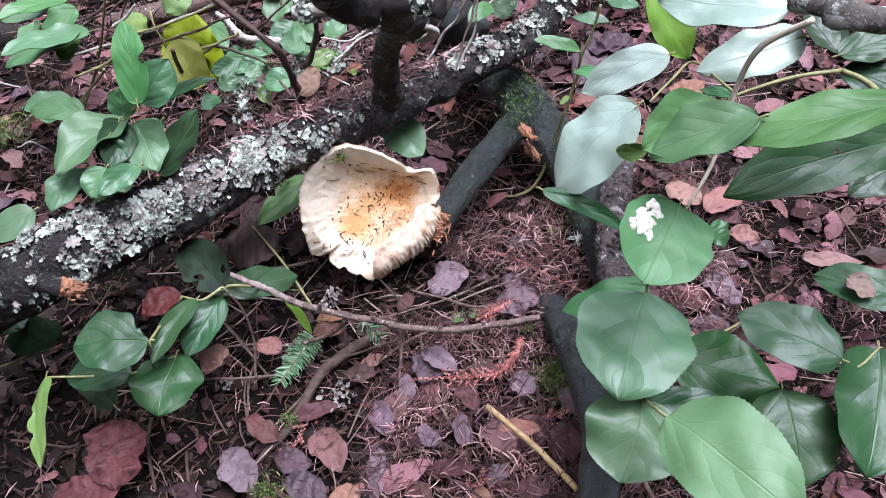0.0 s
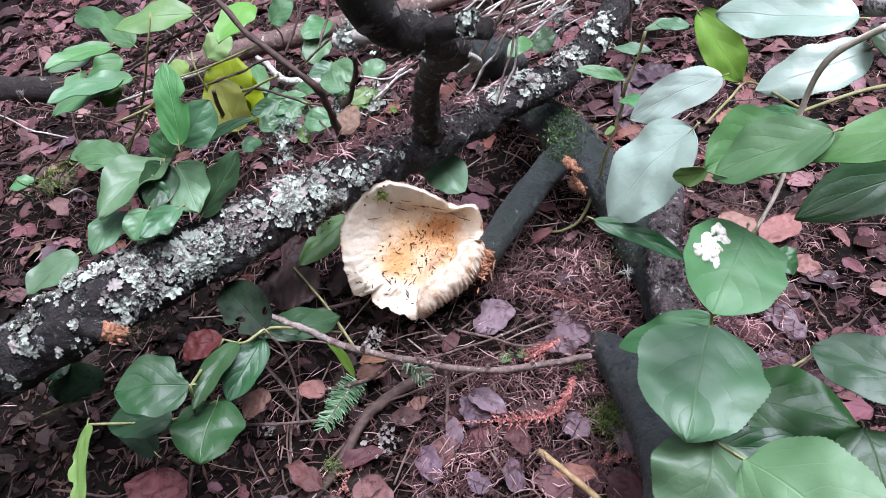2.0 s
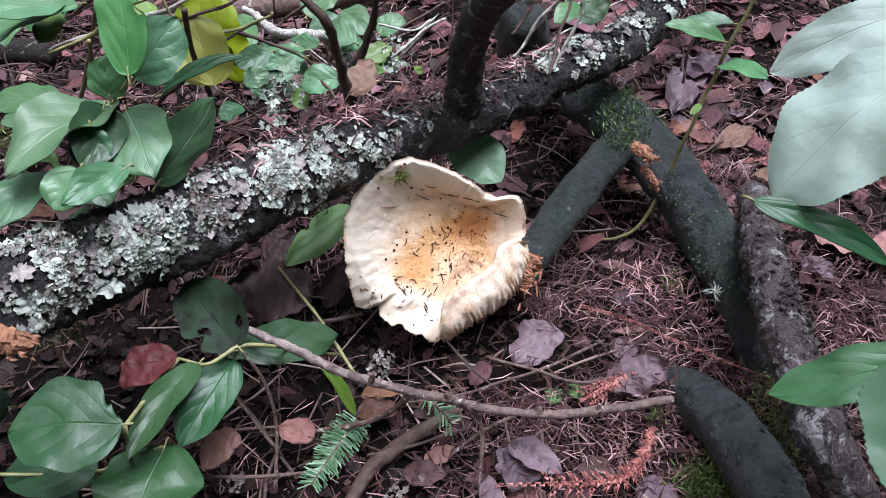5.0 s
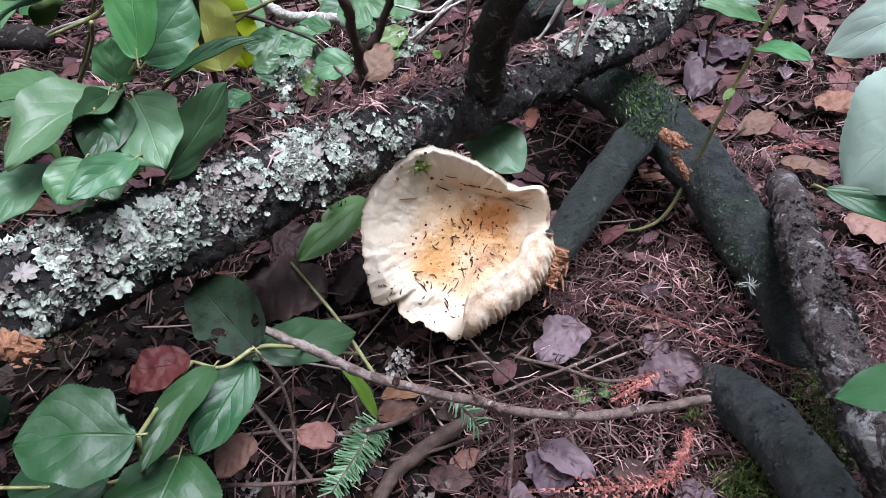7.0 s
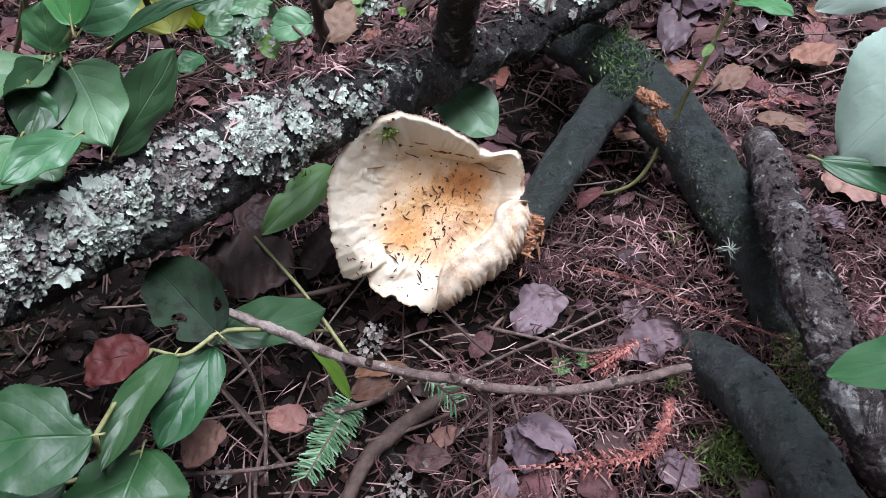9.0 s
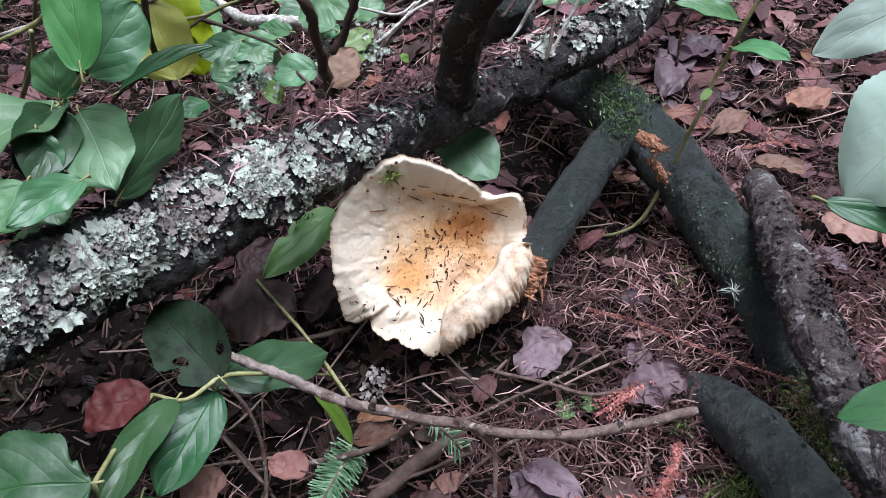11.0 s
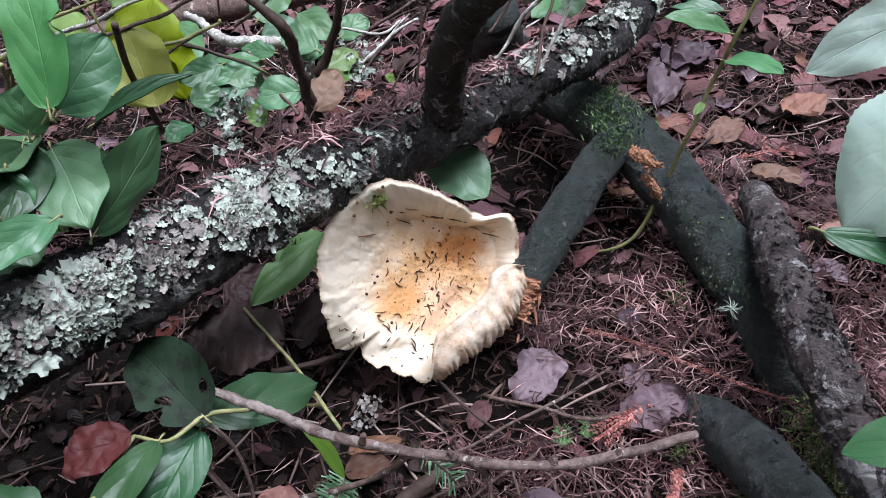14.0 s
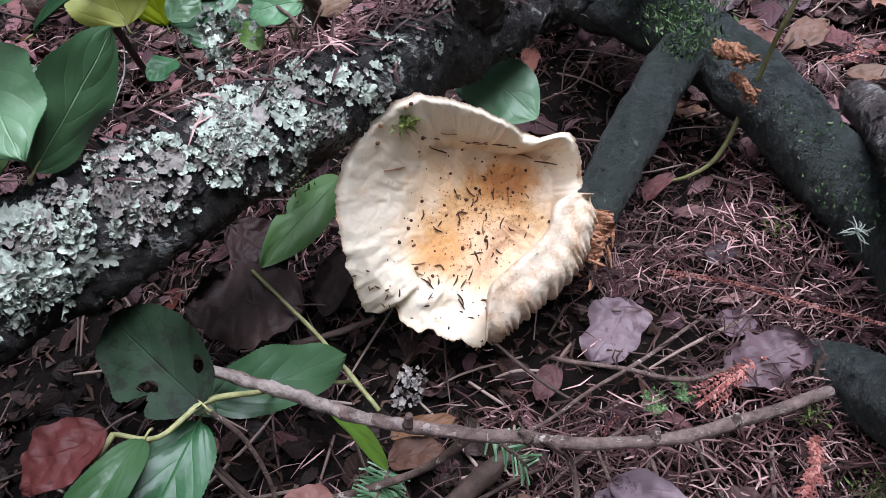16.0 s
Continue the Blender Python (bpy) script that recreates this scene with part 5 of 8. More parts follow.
def build_salal_lower():
    """The trailing shoot under the fallen branch."""
    ob = shrub("salal_shoot", (-0.1085, 0.4861, 0.0300), "trailing salal shoot with glossy leaves under the fallen branch")
    G, Y, RT = M_LEAF_SHADED, M_LEAF_YOUNG, M_LEAF_ROT_SHADED
    flat = (0.0, -0.45, 1.0)
    rows = [
        ((-0.1900, 0.3855, 0.1400), (-0.2430, 0.3802, 0.1450), 0.0466, G, dict(holes=((0.16, 0.50, 0.0012),), normal=flat, fold=0.05, wave=0.05, bites=((0.05, 1, 0.8, 0.05), (0.14, 1, 0.5, 0.04)), point=0.62)),
        ((-0.1768, 0.4486, 0.1080), (-0.1978, 0.3837, 0.1120), 0.0191, G, dict(normal=(0.2, -0.5, 0.9), fold=0.3)),
        ((-0.1622, 0.4618, 0.0950), (-0.1850, 0.4087, 0.0850), 0.0286, G, dict(normal=(0.3, -0.5, 0.9), fold=0.1, wave=0.14)),
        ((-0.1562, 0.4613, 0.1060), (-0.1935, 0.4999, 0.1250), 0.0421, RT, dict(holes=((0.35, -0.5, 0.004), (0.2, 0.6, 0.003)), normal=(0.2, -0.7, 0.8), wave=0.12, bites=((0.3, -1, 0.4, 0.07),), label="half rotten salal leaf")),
        ((-0.1644, 0.4786, 0.0840), (-0.1112, 0.5187, 0.0500), 0.0314, G, dict(normal=(0.1, -0.5, 1), fold=0.08)),
        ((-0.1886, 0.4037, 0.0950), (-0.1946, 0.3537, 0.0850), 0.0524, G, dict(normal=flat, fold=0.08)),
        ((-0.2218, 0.3896, 0.0950), (-0.2767, 0.3914, 0.0900), 0.0278, G, dict(normal=flat, bites=((0.4, 1, 0.5, 0.05),))),
        ((-0.2873, 0.3880, 0.1000), (-0.2752, 0.3183, 0.0850), 0.0199, Y, dict(normal=(-0.4, -0.3, 0.9), bites=((0.4, 1, 0.5, 0.06), (0.65, 1, 0.6, 0.05)))),
        ((-0.1090, 0.6465, 0.0624), (-0.1575, 0.5857, 0.0569), 0.0275, M_LEAF_YOUNG, dict(normal=(0.35, -0.6, 0.8), fold=0.12, wave=0.15, bites=((0.55, 1, 0.3, 0.04),))),
        ((-0.1134, 0.4704, 0.0750), (-0.0972, 0.4624, 0.0300), 0.0084, Y, dict(normal=(0.7, -0.6, 0.4), fold=0.4)),
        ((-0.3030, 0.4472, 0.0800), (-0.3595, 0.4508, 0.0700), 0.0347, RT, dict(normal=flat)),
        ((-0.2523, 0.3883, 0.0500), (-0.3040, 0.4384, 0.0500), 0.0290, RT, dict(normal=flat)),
        ((-0.1780, 0.4897, 0.0880), (-0.1619, 0.4738, 0.0800), 0.0121, G, dict(normal=flat)),
        ((-0.3490, 0.4443, 0.0900), (-0.3327, 0.4609, 0.0900), 0.0174, G, dict(normal=flat)),
    ]
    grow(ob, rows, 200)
    limb(ob, "stem", [(-0.1101, 0.5158, 0.0304), (-0.1366, 0.5053, 0.0495), (-0.1394, 0.4745, 0.0900), (-0.1558, 0.4633, 0.1050), (-0.1722, 0.4498, 0.1060), (-0.1898, 0.4536, 0.1080)], [0.0011, 0.0011, 0.0012, 0.0014, 0.0012, 0.0010], M_STEM, rings=26, sides=8)
    limb(ob, "stem", [(-0.1898, 0.4536, 0.1080), (-0.1967, 0.4335, 0.1100), (-0.1934, 0.3903, 0.1320)], [0.0013, 0.0012, 0.0012], M_STEM, rings=12, sides=7)
    limb(ob, "stem", [(-0.1934, 0.3903, 0.1320), (-0.2055, 0.3959, 0.0900), (-0.1898, 0.4034, 0.0940), (-0.2254, 0.3921, 0.0900), (-0.2863, 0.3879, 0.1000)], [0.0012, 0.0012, 0.0011, 0.0011, 0.001], M_STEM, rings=20, sides=7)
    leafy = shrub("salal_sprout", (-0.0306, 0.7336, 0.0600), "single round salal leaf standing behind the mushroom")
    grow(leafy, [((-0.0200, 0.6800, 0.1000), (0.0140, 0.6440, 0.0800), 0.0400, M_LEAF, dict(normal=(0.1, -0.6, 0.8), fold=0.06, wave=0.05)),
                 ((-0.0244, 0.6891, 0.0860), (-0.0168, 0.6691, 0.0800), 0.0177, G, dict(normal=(0.3, -0.8, 0.4), fold=0.2))], 260)
    limb(leafy, "stem", [(-0.0378, 0.8364, 0.0000), (-0.0336, 0.7576, 0.0500), (-0.0287, 0.6962, 0.0850)], [0.0012, 0.0011, 0.001], M_STEM, rings=8, sides=6)


build_salal_lower()


def build_salal_near():
    """The tall plant that reaches into the way."""
    ob = shrub("salal_shrub", (0.52, 0.40, 0.0), "tall salal shrub with broad leathery green leaves")
    G, Y = M_LEAF, M_LEAF_YOUNG
    flat = (0.0, -0.35, 1.0)
    rows = [
        ((0.1625, 0.3287, 0.2920), (0.1362, 0.2881, 0.2800), 0.0500, M_LEAF_BRIGHT, dict(normal=(0.1, -0.55, 1), fold=0.16, blunt=0.42, point=0.45, wave=0.06)),
        ((0.1564, 0.3362, 0.2120), (0.1262, 0.2686, 0.2050), 0.0690, G, dict(normal=flat, fold=0.08, blunt=0.45, wave=0.12)),
        ((0.1932, 0.3556, 0.1100), (0.2614, 0.3260, 0.1050), 0.0524, M_LEAF_SHADED, dict(normal=flat, fold=0.08, wave=0.2)),
        ((0.2782, 0.3082, 0.1650), (0.2231, 0.3440, 0.1720), 0.0407, M_LEAF_SHADED, dict(normal=flat, fold=0.2, wave=0.12)),
        ((0.1460, 0.2814, 0.1850), (0.1252, 0.2359, 0.1700), 0.0570, G, dict(normal=flat, fold=0.05, wave=0.22)),
        ((0.1419, 0.2388, 0.2350), (0.1848, 0.1797, 0.2450), 0.0512, M_LEAF_BRIGHT, dict(holes=((0.22, 0.25, 0.0014), (0.17, 0.40, 0.0010)), normal=(0.0, -0.5, 1), fold=0.08, wave=0.11, label="large bright green salal leaf")),
        ((0.2493, 0.3082, 0.1350), (0.2461, 0.2500, 0.1150), 0.0566, M_LEAF_SHADED, dict(normal=flat, fold=0.10, wave=0.2)),
        ((0.3127, 0.3232, 0.1500), (0.2777, 0.2467, 0.1300), 0.0587, M_LEAF_SHADED, dict(normal=flat, fold=0.14, wave=0.2)),
        ((0.4228, 0.4165, 0.0650), (0.3485, 0.4607, 0.0600), 0.0403, M_LEAF_SHADED, dict(normal=flat, fold=0.08)),
        ((0.1846, 0.3482, 0.3350), (0.1411, 0.3381, 0.3250), 0.0332, M_LEAF_BRIGHT, dict(normal=(0, -0.6, 1), fold=0.22)),
        ((0.1917, 0.3292, 0.3450), (0.1440, 0.3343, 0.3220), 0.0271, M_LEAF_BRIGHT, dict(normal=(0, -0.3, 1), fold=0.15)),
        ((0.1607, 0.4184, 0.2900), (0.1126, 0.4137, 0.2320), 0.0526, M_LEAF_SHEEN, dict(normal=(-0.25, -0.25, 1), fold=0.06, arch=0.05, wave=0.08)),
        ((0.2568, 0.3250, 0.3500), (0.1799, 0.3223, 0.3350), 0.0276, M_LEAF_BRIGHT, dict(normal=(-0.1, -0.2, 1), fold=0.12)),
        ((0.2864, 0.3493, 0.3100), (0.1848, 0.3294, 0.2950), 0.0341, M_LEAF_SHADED, dict(holes=((0.42, 0.1, 0.0016),), normal=(0, -0.6, 1), fold=0.2, wave=0.12, bites=((0.35, 1, 0.08, 0.02),))),
        ((0.2017, 0.4958, 0.2732), (0.1470, 0.5160, 0.2335), 0.0300, M_LEAF_SHEEN, dict(normal=(0.1, -0.6, 0.8), fold=0.08, wave=0.08)),
        ((0.2069, 0.3611, 0.3800), (0.1549, 0.3906, 0.3750), 0.0310, M_LEAF_HALF_SHEEN, dict(normal=(0.0, -0.5, 0.9), fold=0.12)),
        ((0.2012, 0.5602, 0.2887), (0.2338, 0.5418, 0.2372), 0.0330, Y, dict(normal=(0.2, -0.8, 0.5), fold=0.2)),
        ((0.2584, 0.4328, 0.3200), (0.1958, 0.4267, 0.3050), 0.0300, M_LEAF_HALF_SHEEN, dict(normal=(0.0, -0.5, 1), fold=0.12)),
        ((0.2696, 0.4081, 0.3200), (0.2580, 0.4391, 0.3300), 0.0230, M_LEAF_SHADED, dict(normal=(0.2, -0.6, 0.8))),
        ((0.2641, 0.4022, 0.3250), (0.3035, 0.4083, 0.3300), 0.0200, M_LEAF_SHADED, dict(normal=flat)),
        ((0.2686, 0.4017, 0.3150), (0.2973, 0.3723, 0.3100), 0.0287, M_LEAF_SHADED, dict(normal=flat)),
        ((0.1032, 0.4105, 0.2350), (0.1550, 0.3865, 0.2150), 0.0135, M_LEAF_SHADED, dict(normal=(0.1, -0.4, 0.9), fold=0.3)),
        ((0.1705, 0.3675, 0.1800), (0.1136, 0.3712, 0.1550), 0.0228, G, dict(normal=flat)),
        ((0.1550, 0.3019, 0.1400), (0.2138, 0.2945, 0.1350), 0.0244, M_LEAF_SHADED, dict(normal=flat)),
        ((0.2055, 0.3928, 0.3100), (0.1965, 0.4163, 0.3000), 0.0100, G, dict(normal=flat)),
        ((0.3511, 0.4278, 0.2200), (0.3080, 0.4072, 0.2100), 0.0269, M_LEAF_SHADED, dict(normal=flat)),
        ((0.1603, 0.3846, 0.2850), (0.1445, 0.3958, 0.2750), 0.0114, Y, dict(normal=(0, -0.8, 0.5), fold=0.4)),
        ((0.2007, 0.3680, 0.2300), (0.2144, 0.3663, 0.2200), 0.0176, G, dict(normal=flat)),
        ((0.1721, 0.4829, 0.3200), (0.1538, 0.4906, 0.3200), 0.0101, G, dict(normal=flat)),
    ]
    grow(ob, rows, 300)
    j = (0.2510, 0.3740, 0.3350)
    limb(ob, "stem", [(0.52, 0.40, -0.01), (0.50, 0.385, 0.15), (0.2813, 0.3350, 0.3200), (0.2603, 0.3614, 0.3340), j], [0.00248, 0.00223, 0.00186, 0.00161, 0.00136], M_STEM, rings=30, sides=9)
    limb(ob, "stem", [j, (0.2264, 0.3757, 0.3320), (0.1997, 0.3745, 0.3250), (0.1931, 0.3694, 0.3250)], [0.00124, 0.00112, 0.00093, 0.00087], M_STEM, rings=18, sides=8)
    limb(ob, "stem", [(0.2106, 0.3441, 0.3850), (0.1959, 0.3560, 0.3650), (0.1924, 0.3628, 0.3350), (0.1825, 0.3463, 0.3050), (0.1677, 0.3299, 0.2900)], [0.00161, 0.00155, 0.00136, 0.00118, 0.00093], M_STEM_PINK, rings=34, sides=9)
    limb(ob, "stem", [(0.1677, 0.3299, 0.2900), (0.1543, 0.3285, 0.2600), (0.1573, 0.3372, 0.2150), (0.1540, 0.3134, 0.1900), (0.1477, 0.2836, 0.1800)], [0.00093, 0.00087, 0.00087, 0.00081, 0.00074], M_STEM, rings=22, sides=8)
    limb(ob, "stem", [(0.1825, 0.3463, 0.3050), (0.1747, 0.3688, 0.3050), (0.1642, 0.4044, 0.2900)], [0.00093, 0.00081, 0.00074], M_STEM, rings=12, sides=7)
    limb(ob, "stem", [(0.1712, 0.4285, 0.2850), (0.1916, 0.4529, 0.2830), (0.2088, 0.4668, 0.2850), (0.1956, 0.3695, 0.3300)], [0.00074, 0.00081, 0.00081, 0.00081], M_STEM, rings=16, sides=7)
    limb(ob, "stem", [(0.1477, 0.2836, 0.1800), (0.1926, 0.3484, 0.1150), (0.2489, 0.4099, 0.0500), (0.3114, 0.4661, 0.0000)], [0.00081, 0.00093, 0.00112, 0.00124], M_STEM, rings=18, sides=7)
    limb(ob, "stem", [(0.3114, 0.4661, 0.0000), (0.2865, 0.3183, 0.1400), (0.3150, 0.3243, 0.1500)], [0.00124, 0.00099, 0.00074], M_STEM, rings=14, sides=7)
    limb(ob, "stem", [(0.1419, 0.2388, 0.2350), (0.1446, 0.2669, 0.2000), (0.1477, 0.2836, 0.1800)], [0.00087, 0.00087, 0.00081], M_STEM, rings=8, sides=7)
    # bird dropping on a leaf
    r = np.random.default_rng(9)
    bag = ([], [])
    c0, nrm = np.asarray((0.1430, 0.3150, 0.2945)), unit((0.42, -0.58, 0.70))
    ua = unit(np.cross((0.0, 0.0, 1.0), nrm))
    ub = np.cross(nrm, ua)
    for k in range(90):
        a, q = r.uniform(0, 6.28), r.uniform(0, 1) ** 0.6
        p = c0 + ua * math.cos(a) * 0.0088 * q * (1 + 0.3 * math.sin(3 * a)) + ub * math.sin(a) * 0.0105 * q * (1 + 0.25 * math.sin(2 * a + 1)) - nrm * 0.0006
        w = r.uniform(0.0010, 0.0024)
        d = unit(ua * r.normal() + ub * r.normal()) * w * r.uniform(0.8, 1.6)
        add(bag, tube([p - d, p - d * 0.5, p + d * 0.5, p + d], [w * 0.3, w * 0.9, w, w * 0.3], rings=8, sides=8, lump=0.4, scale=260))
    tagged(new("bird_dropping", mesh("bird_dropping", *bag, M_WHITE)), "dried white bird dropping on a salal leaf", "dropping")
    # bare lichened branch beside it
    stick("lichened_branch", [(0.1948, 0.3356, 0.4000), (0.2045, 0.3199, 0.4050), (0.2183, 0.3062, 0.4050), (0.46, 0.42, 0.30), (0.56, 0.46, 0.0)], [0.0040, 0.0052, 0.0056, 0.006, 0.007], M_BARK_LICHEN,
          "bare branch crusted with pale lichen beside the salal", "branch", rings=50, sides=14, lump=0.35, scale=90, fine=0.15)


build_salal_near()


def build_vine():
    ob = shrub("seedling", (0.1046, 0.6574, 0.0000), "thin bending seedling stem with small oval leaves", "seedling")
    limb(ob, "stem", [(0.0929, 0.6580, -0.0020), (0.1119, 0.6504, 0.0060), (0.1331, 0.6502, 0.0220), (0.1487, 0.6546, 0.0620), (0.1586, 0.6472, 0.1150), (0.1688, 0.6474, 0.1550), (0.1687, 0.6332, 0.1850), (0.1757, 0.6312, 0.2100), (0.1817, 0.6290, 0.2400)],
         [0.0012, 0.0014, 0.0015, 0.0015, 0.0015, 0.0015, 0.0014, 0.0013, 0.0012], M_STEM, rings=50, sides=8, lump=0.2, wander=0.0015)
    grow(ob, [((0.1639, 0.6273, 0.1780), (0.1839, 0.5941, 0.1850), 0.0166, M_LEAF, dict(fold=0.2)),
              ((0.1689, 0.6391, 0.1900), (0.1259, 0.6408, 0.2050), 0.0146, M_LEAF, dict(fold=0.25)),
              ((0.1613, 0.6415, 0.1400), (0.1513, 0.6311, 0.1380), 0.0063, M_LEAF_YOUNG, dict()),
              ((0.1302, 0.7957, 0.0900), (0.1102, 0.7850, 0.0900), 0.0091, M_LEAF_YOUNG, dict())], 400)


build_vine()
# ---- litter ----
def dead_leaf(base, tip, width, mat, label, seed, **kw):
    """One fallen leaf where it lies, with its origin at its stalk."""
    b = np.asarray(base, float)
    o = dict(normal=(0.0, -0.15, 1.0), fold=0.12, arch=0.03, wave=0.12, ragged=0.03, seed=seed, n=26, m=10, crumple=0.18, thick=0.0004, teeth=0.0)
    o.update(kw)
    v, f, uv = leaf((0, 0, 0), np.asarray(tip, float) - b, width, **o)
    ob = new("dead_leaf", mesh("dead_leaf", v, f, mat, True, uv))
    ob.location = b
    d = unit(np.subtract(tip, base))
    sv, sf = tube([d * 0.004, -d * 0.004 + (0, 0, 0.001), -d * 0.011 + (0.001, 0, 0.0)], [0.0006, 0.0005, 0.0004], rings=6, sides=5, lump=0.2)
    part("stalk", mesh("stalk", sv, sf, M_TWIG_DARK), ob)
    return tagged(ob, label, "leaf", "fallen leaves")


